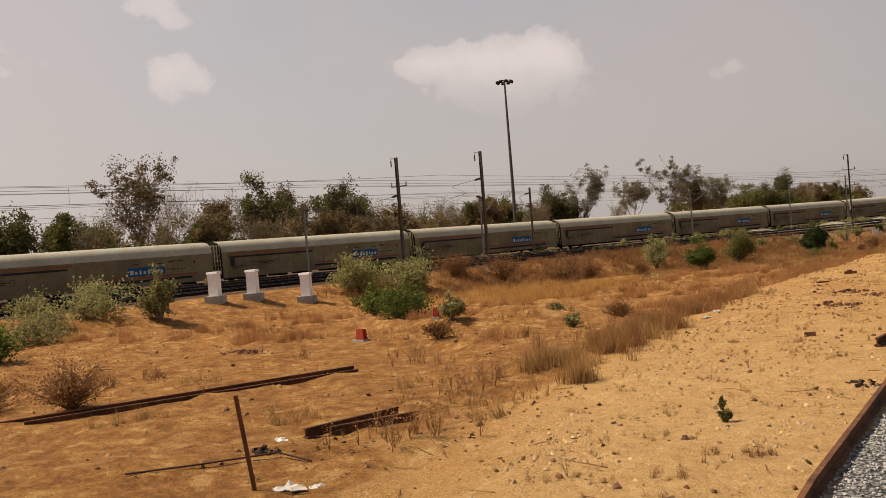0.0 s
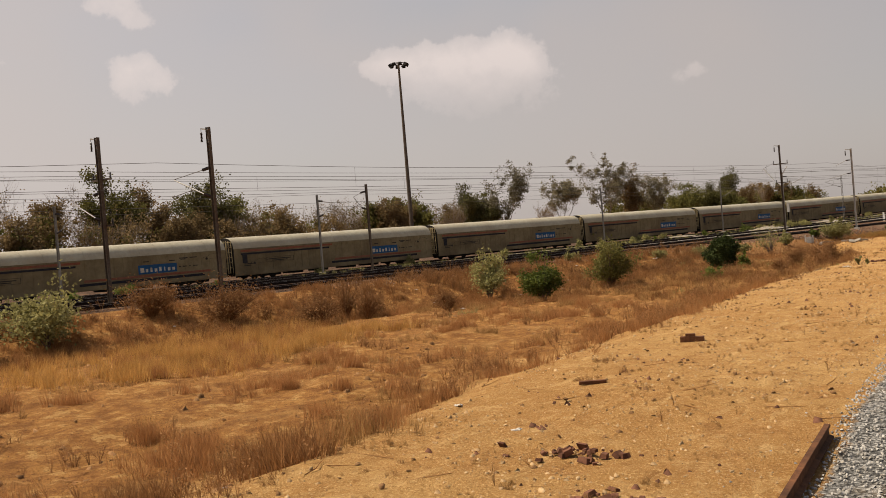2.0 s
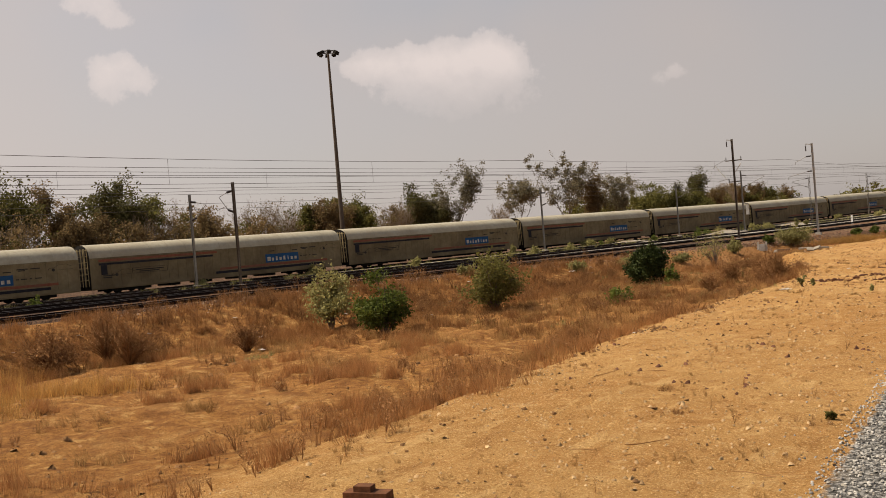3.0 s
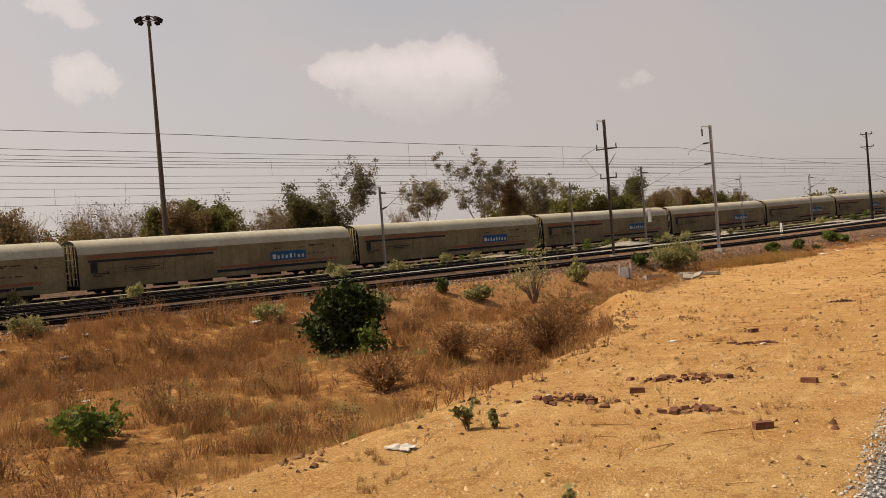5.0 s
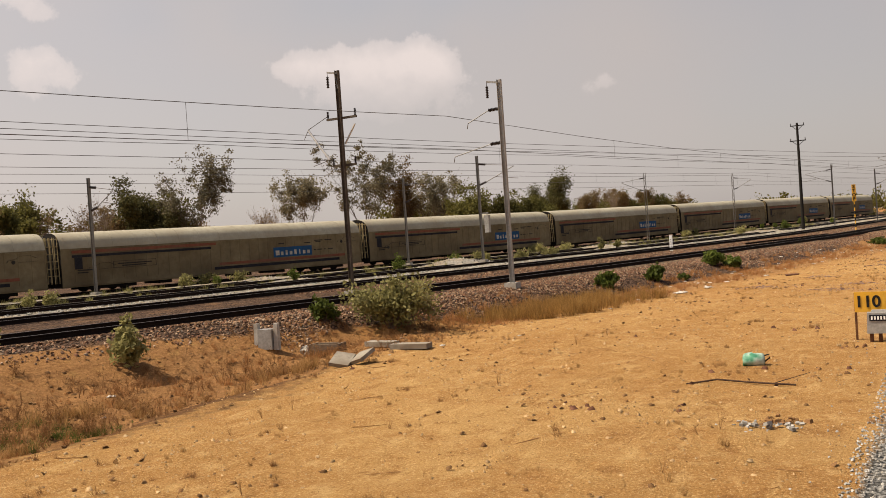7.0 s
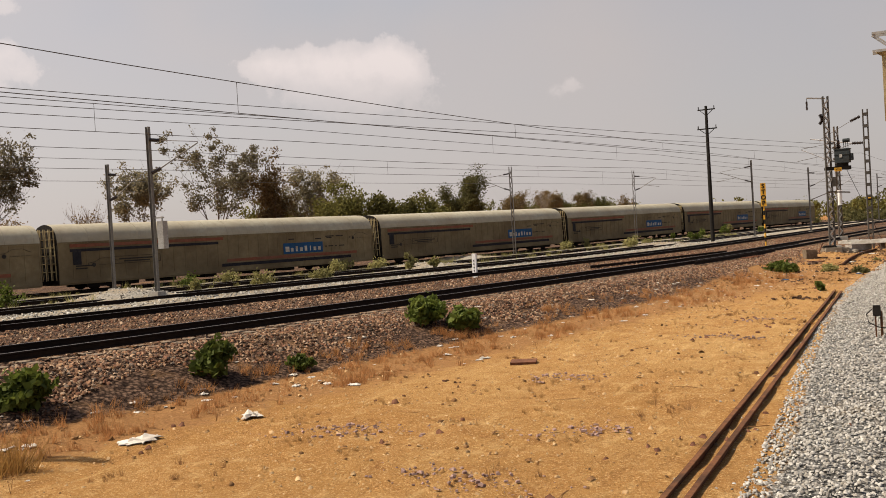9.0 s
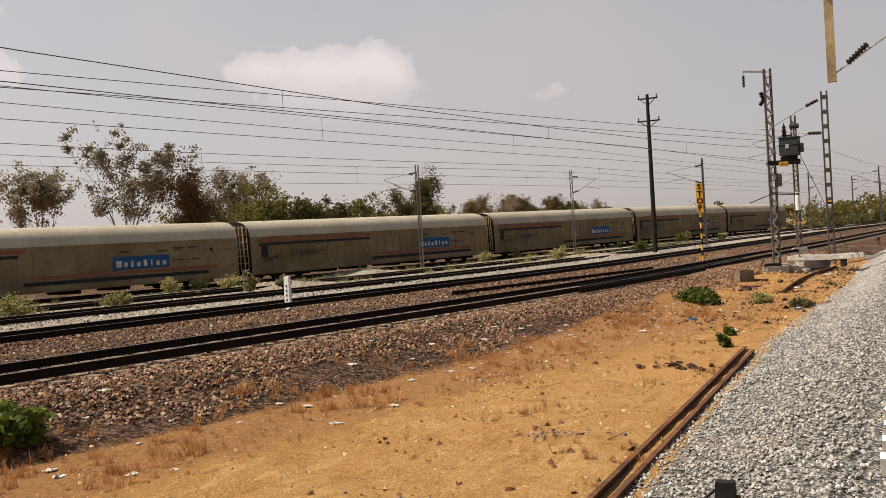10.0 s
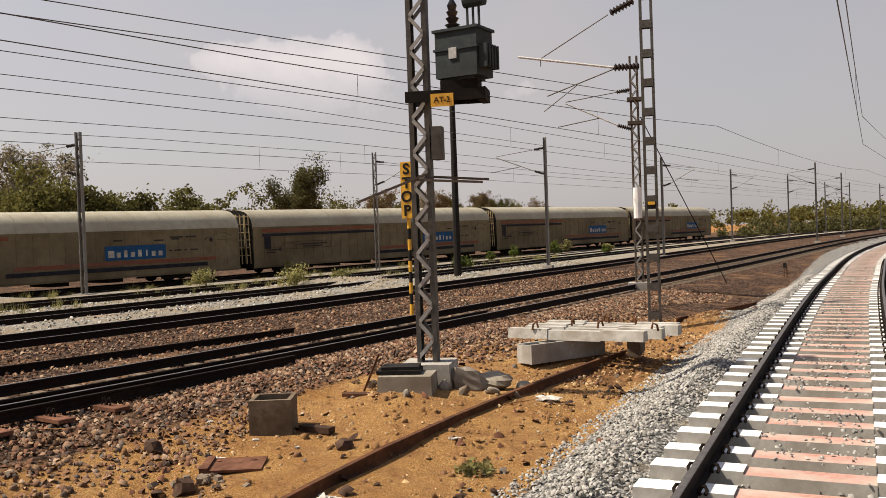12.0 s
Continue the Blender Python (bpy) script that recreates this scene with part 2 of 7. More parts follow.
M_LEAF_DUSK = mat("dusky_green_leaves", (0.062, 0.060, 0.022), (0.135, 0.124, 0.048), 3, 0.75, 0, 0, vary=0.5, thin=0.3)
M_LEAF_PALE = mat("pale_green_leaves", (0.175, 0.165, 0.058), (0.33, 0.30, 0.125), 3, 0.75, 0, 0, vary=0.45, thin=0.35)
M_STRAW = mat("dry_straw", (0.25, 0.135, 0.048), (0.46, 0.28, 0.115), 2, 0.85, 0, 0, vary=0.5, thin=0.35)
M_STRAW_GOLD = mat("golden_straw", (0.32, 0.17, 0.05), (0.52, 0.31, 0.105), 2, 0.85, 0, 0, vary=0.5, thin=0.35)
M_WEED = mat("brown_dead_weeds", (0.17, 0.082, 0.034), (0.32, 0.17, 0.072), 2, 0.9, 0, 0, vary=0.5, thin=0.2)


def stone_mat(name, palette, scale):
    """Crushed stone: each piece takes a colour of the palette, with fine grain."""
    m = mat(name, (0.72, 0.72, 0.72), (1.0, 1.0, 1.0), scale, 0.9, 0, 0.25)
    nt = m.node_tree
    b = nt.nodes["Principled BSDF"]
    grain = b.inputs["Base Color"].links[0].from_socket
    island = nt.nodes.new("ShaderNodeNewGeometry")
    r_ = nt.nodes.new("ShaderNodeValToRGB")
    r_.color_ramp.interpolation = "CONSTANT"
    e = r_.color_ramp.elements
    while len(e) < len(palette):
        e.new(0.5)
    for k, c in enumerate(palette):
        e[k].position = k / len(palette)
        e[k].color = (*c, 1)
    nt.links.new(island.outputs["Random Per Island"], r_.inputs["Fac"])
    mul = nt.nodes.new("ShaderNodeMix")
    mul.data_type, mul.blend_type = "RGBA", "MULTIPLY"
    mul.inputs["Factor"].default_value = 1.0
    nt.links.new(grain, mul.inputs["A"])
    nt.links.new(r_.outputs["Color"], mul.inputs["B"])
    nt.links.new(mul.outputs["Result"], b.inputs["Base Color"])
    return m


M_STONE_GREY = stone_mat("grey_crushed_stone", [(0.27, 0.255, 0.23), (0.42, 0.405, 0.375), (0.34, 0.325, 0.295), (0.47, 0.455, 0.42), (0.31, 0.285, 0.245), (0.38, 0.365, 0.335), (0.22, 0.205, 0.185)], 14)
M_STONE_BROWN = stone_mat("brown_crushed_stone", [(0.135, 0.070, 0.042), (0.275, 0.170, 0.108), (0.19, 0.105, 0.064), (0.36, 0.255, 0.175), (0.22, 0.115, 0.066), (0.145, 0.112, 0.088), (0.30, 0.19, 0.115), (0.09, 0.056, 0.040), (0.175, 0.085, 0.052)], 12)
M_STONE_PALE = stone_mat("pale_yard_stone", [(0.28, 0.265, 0.235), (0.44, 0.42, 0.38), (0.36, 0.34, 0.30), (0.50, 0.48, 0.44), (0.32, 0.275, 0.215), (0.22, 0.20, 0.175)], 14)
M_CLOD = mat("earth_clod", (0.14, 0.07, 0.03), (0.26, 0.145, 0.065), 10, 0.95, 0, 0.3, vary=0.35)
M_PEBBLE = mat("pale_pebbles", (0.30, 0.175, 0.078), (0.58, 0.41, 0.225), 10, 0.9, 0, 0.2, vary=0.4)
M_LITTER = mat("white_plastic_litter", (0.38, 0.35, 0.30), (0.62, 0.59, 0.54), 8, 0.7, 0, 0.2, (0.34, 0.28, 0.22), 4, 0.7, 0.25)
M_SCRAP = mat("dark_scrap", (0.035, 0.020, 0.013), (0.085, 0.050, 0.034), 10, 0.9, 0, 0.3, vary=0.3)
M_RUSTGRASS = mat("rusty_dry_grass", (0.235, 0.108, 0.040), (0.40, 0.205, 0.082), 2, 0.9, 0, 0, vary=0.5, thin=0.3)
M_SLAB = mat("pale_whitewashed_concrete", (0.33, 0.315, 0.28), (0.52, 0.50, 0.46), 7, 0.9, 0, 0.3, (0.22, 0.185, 0.14), 2.2, 0.7, 0.1)
M_STEEL_GREY = mat("dull_grey_mast_paint", (0.060, 0.056, 0.049), (0.115, 0.108, 0.098), 10, 0.65, 0.1, 0.1, (0.045, 0.032, 0.023), 0.9, 0.6)
M_SLABGREY = mat("dusty_grey_concrete", (0.19, 0.165, 0.13), (0.30, 0.27, 0.225), 8, 0.9, 0, 0.3, (0.14, 0.105, 0.07), 2.0, 0.7, 0.1)
M_CHIPS = mat("purplish_stone_chips", (0.17, 0.105, 0.088), (0.34, 0.235, 0.205), 10, 0.9, 0, 0.2, vary=0.4)
M_BRICK = mat("reddish_brick_rubble", (0.085, 0.036, 0.022), (0.19, 0.088, 0.052), 8, 0.9, 0, 0.3, vary=0.4)
M_ALU = mat("bright_aluminium", (0.52, 0.51, 0.49), (0.66, 0.65, 0.63), 10, 0.5, 0.3, 0.05)

# ---- building helpers ----
class Geo:
    """Collects faces for one mesh."""

    def __init__(self):
        self.v, self.f, self.m, self.slot = [], [], [], 0

    def add(self, verts, faces):
        n = len(self.v)
        self.v.extend([tuple(p) for p in verts])
        self.f.extend([tuple(i + n for i in q) for q in faces])
        self.m.extend([self.slot] * len(faces))

    def box(self, size, at=(0, 0, 0), turn=None, taper=1.0):
        a, b, c = (s / 2 for s in size)
        pts = [Vector((sx * a * (taper if sz > 0 else 1), sy * b * (taper if sz > 0 else 1), sz * c)) for sz in (-1, 1) for sx, sy in ((-1, -1), (1, -1), (1, 1), (-1, 1))]
        if turn is not None:
            pts = [turn @ p for p in pts]
        at = Vector(at)
        self.add([p + at for p in pts], [(3, 2, 1, 0), (4, 5, 6, 7), (0, 1, 5, 4), (1, 2, 6, 5), (2, 3, 7, 6), (3, 0, 4, 7)])

    def bar(self, a, b, width, depth=None, up=(0, 0, 1)):
        """A square bar from a to b."""
        a, b = Vector(a), Vector(b)
        z = b - a
        if z.length < 1e-6:
            return
        turn = z.to_track_quat("Z", "Y").to_matrix()
        self.box((width, depth or width, z.length), (a + b) / 2, turn)

    def tube(self, path, radii, sides=6, cap=True):
        """A tube along points, with a radius for each or one for all."""
        path = [Vector(p) for p in path]
        if isinstance(radii, (int, float)):
            radii = [radii] * len(path)
        verts, faces = [], []
        for i, p in enumerate(path):
            d = (path[min(i + 1, len(path) - 1)] - path[max(i - 1, 0)])
            q = d.to_track_quat("Z", "Y") if d.length > 1e-7 else Vector((0, 0, 1)).to_track_quat("Z", "Y")
            for k in range(sides):
                a = 2 * math.pi * k / sides
                verts.append(p + q @ Vector((math.cos(a) * radii[i], math.sin(a) * radii[i], 0)))
        for i in range(len(path) - 1):
            for k in range(sides):
                k2 = (k + 1) % sides
                faces.append((i * sides + k, i * sides + k2, (i + 1) * sides + k2, (i + 1) * sides + k))
        if cap:
            faces.append(tuple(reversed(range(sides))))
            faces.append(tuple(range((len(path) - 1) * sides, len(path) * sides)))
        self.add(verts, faces)

    def cyl(self, at, radius, height, sides=12, top=None):
        x, y, z = at
        self.tube([(x, y, z), (x, y, z + height)], [radius, radius if top is None else top], sides)

    def lathe(self, at, rings, sides=10):
        x, y, z = at
        verts = [(x + r * math.cos(2 * math.pi * k / sides), y + r * math.sin(2 * math.pi * k / sides), z + h) for h, r in rings for k in range(sides)]
        faces = [(i * sides + k, i * sides + (k + 1) % sides, (i + 1) * sides + (k + 1) % sides, (i + 1) * sides + k) for i in range(len(rings) - 1) for k in range(sides)]
        faces += [tuple(reversed(range(sides))), tuple(range((len(rings) - 1) * sides, len(rings) * sides))]
        self.add(verts, faces)

    def sweep(self, profile, path, closed=True):
        """A profile of (sideways, up) carried along points, upright."""
        path = [Vector(p) for p in path]
        n, verts, faces = len(profile), [], []
        for i, p in enumerate(path):
            d = path[min(i + 1, len(path) - 1)] - path[max(i - 1, 0)]
            side = Vector((d.y, -d.x, 0)).normalized()
            for s, u in profile:
                verts.append(p + side * s + Vector((0, 0, u)))
        for i in range(len(path) - 1):
            for k in range(n if closed else n - 1):
                k2 = (k + 1) % n
                faces.append((i * n + k, (i + 1) * n + k, (i + 1) * n + k2, i * n + k2))
        faces += [tuple(range(n)), tuple(reversed(range((len(path) - 1) * n, len(path) * n)))]
        self.add(verts, faces)

    def rock(self, at, size, rng, squash=0.7, full=True):
        """A rough stone; the half of one that shows above the bed if not full."""
        pts = []
        for sz, r in ((-0.45, 0.95), (0.1, 1.0), (0.55, 0.6))[0 if full else 1:]:
            for k in range(4):
                a = (k + 0.5 * (sz > 0)) * math.pi / 2 + rng.uniform(-0.4, 0.4)
                rr = r * rng.uniform(0.7, 1.2) * size / 2
                pts.append((at[0] + math.cos(a) * rr, at[1] + math.sin(a) * rr * rng.uniform(0.7, 1.1), at[2] + sz * size * squash * rng.uniform(0.8, 1.2)))
        faces = [(3, 2, 1, 0), (8, 9, 10, 11)] if full else [(4, 5, 6, 7)]
        for i in range(2 if full else 1):
            for k in range(4):
                k2 = (k + 1) % 4
                faces.append((i * 4 + k, i * 4 + k2, i * 4 + 4 + k2, i * 4 + 4 + k))
        self.add(pts, faces)

    def leaf(self, at, size, rng, tilt=1.0, long=1.8):
        """One leaf: two triangles folded along the middle."""
        q = Euler((rng.uniform(-1, 1) * tilt, rng.uniform(-1, 1) * tilt, rng.uniform(0, 6.3))).to_matrix()
        w = size / 2
        pts = [Vector((0, 0, 0)), Vector((w * 0.8, w * long * 0.5, w * 0.25)), Vector((0, w * long, 0)), Vector((-w * 0.8, w * long * 0.5, w * 0.25))]
        at = Vector(at)
        self.add([at + q @ p for p in pts], [(0, 1, 2), (0, 2, 3)])

    def mesh(self, name, mats, smooth=False):
        me = bpy.data.meshes.new(name)
        me.from_pydata(self.v, [], self.f)
        for m in mats if isinstance(mats, (list, tuple)) else [mats]:
            me.materials.append(m)
        if any(self.m):
            me.polygons.foreach_set("material_index", self.m)
        if smooth:
            me.polygons.foreach_set("use_smooth", [True] * len(self.f))
        me.update()
        return me


def part(name, geo, mats, parent, label="", smooth=False):
    ob = new(name, geo.mesh(name, mats, smooth))
    ob.parent = parent
    if label:
        ob["label"] = label
    return ob


def thing(name, at, turn=0.0, label="", category="", group="", kind=""):
    ob = new(name)
    ob.matrix_world = pose(*at, 0, 0, turn)
    return tagged(ob, label, category, group, kind)


def solid(name, geo, mats, label="", category="", group="", kind="", smooth=False):
    return tagged(new(name, geo.mesh(name, mats, smooth)), label, category, group, kind)


def curve(table):
    """A smooth function through the (y, value) rows of a table."""
    ys = np.array([a for a, _ in table], float)
    vs = np.array([b for _, b in table], float)
    slope = np.gradient(vs, ys)

    def value(y):
        y = np.asarray(y, float)
        i = np.clip(np.searchsorted(ys, y) - 1, 0, len(ys) - 2)
        h = ys[i + 1] - ys[i]
        s = np.clip((y - ys[i]) / h, -50, 50)
        inside = (s >= 0) & (s <= 1)
        c = np.clip(s, 0, 1)
        res = vs[i] * (2 * c**3 - 3 * c**2 + 1) + h * slope[i] * (c**3 - 2 * c**2 + c) + vs[i + 1] * (3 * c**2 - 2 * c**3) + h * slope[i + 1] * (c**3 - c**2)
        over = np.where(s < 0, slope[i] * (y - ys[i]), np.where(s > 1, slope[i + 1] * (y - ys[i + 1]), 0))
        return res + np.where(inside, 0, over)

    return value


def ramp(v, a, b):
    """0 at a, 1 at b, smooth between."""
    s = np.clip((np.asarray(v, float) - a) / (b - a), 0, 1)
    return s * s * (3 - 2 * s)

# ---- the plan: tracks and ground ----
GAUGE = 1.745  # between the middles of the rail heads
near_z = curve([(-60, 0.2), (0, 0.12), (35, 0.0), (63, -0.25), (90, -0.3), (117, -0.36), (131, -0.28), (144, -0.18), (158, -0.08), (200, 0.27), (250, 0.62), (320, 0.9), (420, 1.0)])
yard_z = curve([(-60, 0.9), (0, 0.88), (50, 0.82), (75, 0.66), (100, 0.46), (130, 0.42), (170, 0.46), (200, 0.58), (228, 0.72), (270, 0.88), (320, 0.98), (420, 1.0)])
train_z = curve([(-60, 0.5), (54, 0.43), (80, 0.39), (130, 0.33), (154, 0.32), (179, 0.35), (203, 0.52), (228, 0.75), (277, 0.92), (320, 0.98), (420, 1.0)])
own_x = curve([(-60, 9.5), (0, 3.0), (20, 1.5), (45, 0.0), (70, -0.6), (90, -0.3), (117, 1.0), (140, 2.7), (151, 3.15), (159, 3.49), (165, 3.7), (171, 3.92), (180, 4.28), (188, 4.68), (193, 5.0), (203, 5.65), (209, 6.15), (218, 7.05), (229, 8.45), (245, 10.9), (260, 13.6), (300, 21.0), (360, 33.5), (420, 48.0)])  # middle of the near track
own_z = curve([(-60, 0.2), (0, 0.12), (35, 0.0), (63, -0.25), (90, -0.3), (117, -0.36), (131, -0.28), (140, 0.04), (150, 0.35), (165, 0.5), (174, 0.6), (186, 0.70), (200, 0.78), (230, 0.9), (320, 1.0), (420, 1.0)])  # its rails' height
t1_x = curve([(-60, -60), (0, -48), (53, -37.0), (89, -28.8), (102, -24.9), (117, -20.2), (136, -14.8), (150, -11.4), (160, -8.9), (170, -6.7), (185, -4.2), (204, -0.9), (245, 5.4), (300, 15.5), (360, 29), (420, 45)])
t2_x = curve([(-60, -67), (0, -55), (53, -44.0), (100, -34.2), (127, -26.3), (142, -22.0), (161, -17.3), (177, -13.2), (202, -8.8), (264, 0.6), (300, 7.5), (360, 20), (420, 35)])
t3_x = curve([(-60, -73), (0, -61), (53, -50), (100, -40.6), (146, -28.8), (165, -23.2), (177, -19.6), (190, -16.9), (218, -12.6), (258, -5.4), (300, 2.0), (360, 13), (420, 27)])
t4_x = curve([(-60, -79), (0, -67), (53, -56), (100, -46.4), (151, -33.6), (170, -28.1), (182, -24.8), (199, -20.4), (258, -10), (300, -3), (360, 7.0), (420, 20)])
t5_x = curve([(-60, -82), (0, -73), (54.7, -66), (80, -62.2), (105, -56.8), (129.8, -50.4), (154.3, -43.2), (178.9, -36.1), (203.5, -28.9), (228.2, -22.2), (253, -15.8), (277, -10.5), (320, -2.5), (420, 16)])
gravel_x = curve([(-60, 6.0), (0, 0.3), (7, -0.2), (13, -0.5), (25, -1.6), (34, -2.2), (55, -2.7), (79, -2.5), (100, -2.0), (115, -1.5), (128, -0.9), (139, -1.0), (153, -0.6), (161, 0.1), (167, 0.8), (180, 1.35), (195, 2.4), (229, 4.4), (260, 8.5), (300, 15.5), (420, 42)])
field_x = curve([(-60, 4), (-10, -2.0), (0, -2.8), (6, -3.8), (12, -5.8), (23, -7.7), (42, -9.6), (58, -10.1), (72, -10.2), (79, -9.5), (87, -10.4), (95, -12.6), (102, -13.8), (116, -13.4), (125, -12.0), (140, -10), (160, -5), (175, -1.5), (200, 1)])
TRACKS = (t1_x, t2_x, t3_x, t4_x, t5_x)


def lumps(x, y):
    """Gentle unevenness of the open ground."""
    return 0.05 * np.sin(x * 0.9 + 1.3 * np.sin(y * 0.35)) * np.sin(y * 0.7 + np.sin(x * 0.5)) + 0.03 * np.sin(x * 2.3 + y * 1.1) * np.sin(y * 1.9 - x * 0.7) + 0.02 * np.sin(x * 4.1 - y * 2.7) * np.sin(y * 3.7 + x * 1.9)


MOUNDS = [(-12.6, 95.2, 1.9, 1.1, 0.6), (-11.0, 96.5, 1.4, 1.0, 0.25), (-15.5, 26.5, 5.0, 1.1, 0.5), (-20.0, 24.6, 6.0, 0.9, 0.45), (-24.5, 22.0, 5.0, 1.2, 0.3), (-13.0, 20.5, 4.0, 0.8, 0.22), (-1.6, 171.5, 3.4, 7.5, 0.36), (-2.0, 170.5, 0.75, 0.9, 0.22), (-0.9, 175.8, 1.5, 1.2, 0.2),
          (1.3, 183.5, 1.2, 1.6, 0.4), (-30.5, 148.0, 2.6, 2.0, 0.5), (-27.5, 172.0, 3.0, 2.4, 0.4), (-38.5, 137.0, 3.0, 2.0, 0.3), (-31.8, 187.0, 3.5, 2.0, 0.4), (-17.0, 196.0, 3.0, 1.5, 0.35)]


def high(x, y):
    """The height of the ground."""
    x, y = np.asarray(x, float), np.asarray(y, float)
    nz, yz, tz = near_z(y), yard_z(y), train_z(y)
    dirt = nz - 0.30 + 0.6 * lumps(x, y)
    drop = 0.18 + 0.27 * ramp(y, 15, 45) * (1 - ramp(y, 88, 112)) - 0.14 * ramp(y, 100, 125)
    fx, t1 = field_x(y), t1_x(y)
    low = dirt - drop + 1.5 * lumps(x * 1.3 + 5, y * 1.3) + 0.10 * np.sin(x * 0.55 + 0.5 * np.sin(y * 0.3)) * np.sin(y * 0.42 + 0.8 * np.sin(x * 0.25))
    z = dirt + (low - dirt) * ramp(x, fx + 0.6, fx - 1.6)
    wide = 3.0 + 3.2 * (1 - ramp(y, 85, 115))
    bank = ramp(x, t1 + 1.9 + wide, t1 + 1.9)
    top = yz - 0.25
    between = 0.1 * (0.5 + 0.5 * np.cos((x - t1) * 1.05)) * (x > t1 - 30)
    t5 = t5_x(y)
    plateau = top + (tz - 0.22 - top) * ramp(x, t1 - 8, t5 + 4) - 0.06 + between * 0.6
    t2 = t2_x(y)
    plateau = plateau + 0.13 * ramp(x, t2 - 1.3, t2 - 2.2) * ramp(x, t5 + 2.4, t5 + 3.6)
    z = z + (plateau - z) * bank
    away = ramp(x, t5 - 3, t5 - 14)
    z = z + (0.15 - z) * away * 0.9
    ox, gx = own_x(y), gravel_x(y)
    shoulder = ramp(x, gx - 0.3, np.maximum(gx + 0.8, ox - 1.6)) ** 1.4 * ramp(x, ox + 5.0, ox + 2.2)
    z = z + (own_z(y) - 0.25 - 0.08 * ramp(np.abs(x - ox), 1.75, 1.4) - z) * shoulder
    z = z + (dirt - 0.3 - z) * ramp(x, ox + 5, ox + 12) * 0.5
    for mx, my, rx, ry, h in MOUNDS:
        z = z + h * np.exp(-(((x - mx) / rx) ** 2 + ((y - my) / ry) ** 2) * 1.4)
    z = z + (0.55 - z) * ramp(y, 330, 600)
    return z


def spread(lo, hi, step, far_lo, far_hi, grow=1.22):
    a = list(np.arange(lo, hi, step))
    s, p = step, a[-1]
    while p < far_hi:
        s *= grow
        p += s
        a.append(p)
    s, p = step, a[0]
    while p > far_lo:
        s *= grow
        p -= s
        a.insert(0, p)
    return np.array(a)


gx_, gy_ = spread(-44, 9, 0.33, -3000, 3000), spread(-6, 215, 0.4, -3000, 4000)
X, Y = np.meshgrid(gx_, gy_)
Z = high(X, Y)
rng_g = np.random.default_rng(4)
Z = Z + rng_g.normal(0, 0.008, Z.shape) * (np.abs(X) < 60)
nx, ny = len(gx_), len(gy_)
idx = np.arange(nx * ny).reshape(ny, nx)
quads = np.stack([idx[:-1, :-1], idx[:-1, 1:], idx[1:, 1:], idx[1:, :-1]], -1).reshape(-1, 4)
me = bpy.data.meshes.new("ground")
me.vertices.add(nx * ny)
me.vertices.foreach_set("co", np.stack([X, Y, Z], -1).ravel())
me.loops.add(quads.size)
me.loops.foreach_set("vertex_index", quads.ravel())
me.polygons.add(len(quads))
me.polygons.foreach_set("loop_start", np.arange(len(quads)) * 4)
me.polygons.foreach_set("use_smooth", np.ones(len(quads), bool))
me.update(calc_edges=True)
# what covers the ground: grey stone, brown stone, dry weeds
t1v, t2v, t3v, t5v, oxv, gxv, fxv = t1_x(Y), t2_x(Y), t3_x(Y), t5_x(Y), own_x(Y), gravel_x(Y), field_x(Y)
grey = np.maximum(ramp(X, gxv - 0.1, gxv + 0.35) * ramp(X, oxv + 6, oxv + 4), ramp(X, t2v - 1.4, t2v - 2.6) * ramp(X, t5v - 5, t5v - 3) * 0.95)
grey = np.maximum(grey, 0.34 * ramp(X, t1v - 1.1, t1v - 2.0) * ramp(X, t2v - 2.6, t2v - 1.4) * (1 - ramp(Y, 116, 136)))
wide_v = 1.5 + 2.6 * ramp(Y, 100, 125) - 1.5 * ramp(Y, 150, 163)
brown = ramp(X, t1v + wide_v + 1.2, t1v + wide_v - 0.4) * ramp(X, t2v - 2.6, t2v - 1.4)
wavy = 0.5 * np.sin(Y * 0.55 + 0.8 * np.sin(Y * 0.23)) + 0.3 * np.sin(Y * 1.7 + X * 0.6)
field = ramp(X, fxv + 0.7 + wavy, fxv - 2.4 + wavy) * (0.68 + 0.03 * ramp(Y, 44, 66) + 0.14 * ramp(X, -18, -26))
slope = ramp(X, t1v + 10.5, t1v + 6.0)
brown = np.maximum(brown, ramp(X, t5v - 3, t5v - 5) * ramp(X, t5v - 48, t5v - 40))
brown = np.maximum(brown, ramp(Y, 176, 190) * ramp(X, t2v - 2.6, t2v - 1.4) * ramp(X, gxv + 0.6, gxv - 0.2))
slope = slope * (1 - 0.45 * ramp(Y, 94, 102))
weedy = np.maximum(np.maximum(field, slope * ramp(Y, 10, 30)) * ramp(X, t1v + 0.5, t1v + 1.8) * (1 - 0.25 * ramp(Y, 104, 122)), ramp(X, t5v - 40, t5v - 48))
yard = ramp(X, t2v - 1.5, t2v - 2.8) * ramp(X, t5v - 6, t5v - 4)
# damp soil in the hollow, and painted shade beneath the stacked sleepers
damp_and_shade = np.exp(-(((X + 16.6) / 4.2) ** 2 + ((Y - 104.5) / 8.5) ** 2) * 1.2) + 0.9 * np.exp(-(((X - 0.2) / 1.1) ** 2 + ((Y - 175) / 3.0) ** 2))
trodden = ramp(Y, 106, 130) * (0.2 + 0.28 * ramp(Y, 140, 158) + 0.66 * ramp(X, t1v + 8.5, t1v + 5.0) * ramp(Y, 166, 156)) * ramp(X, gxv + 0.3, gxv - 0.2)  # browner, rubbly earth
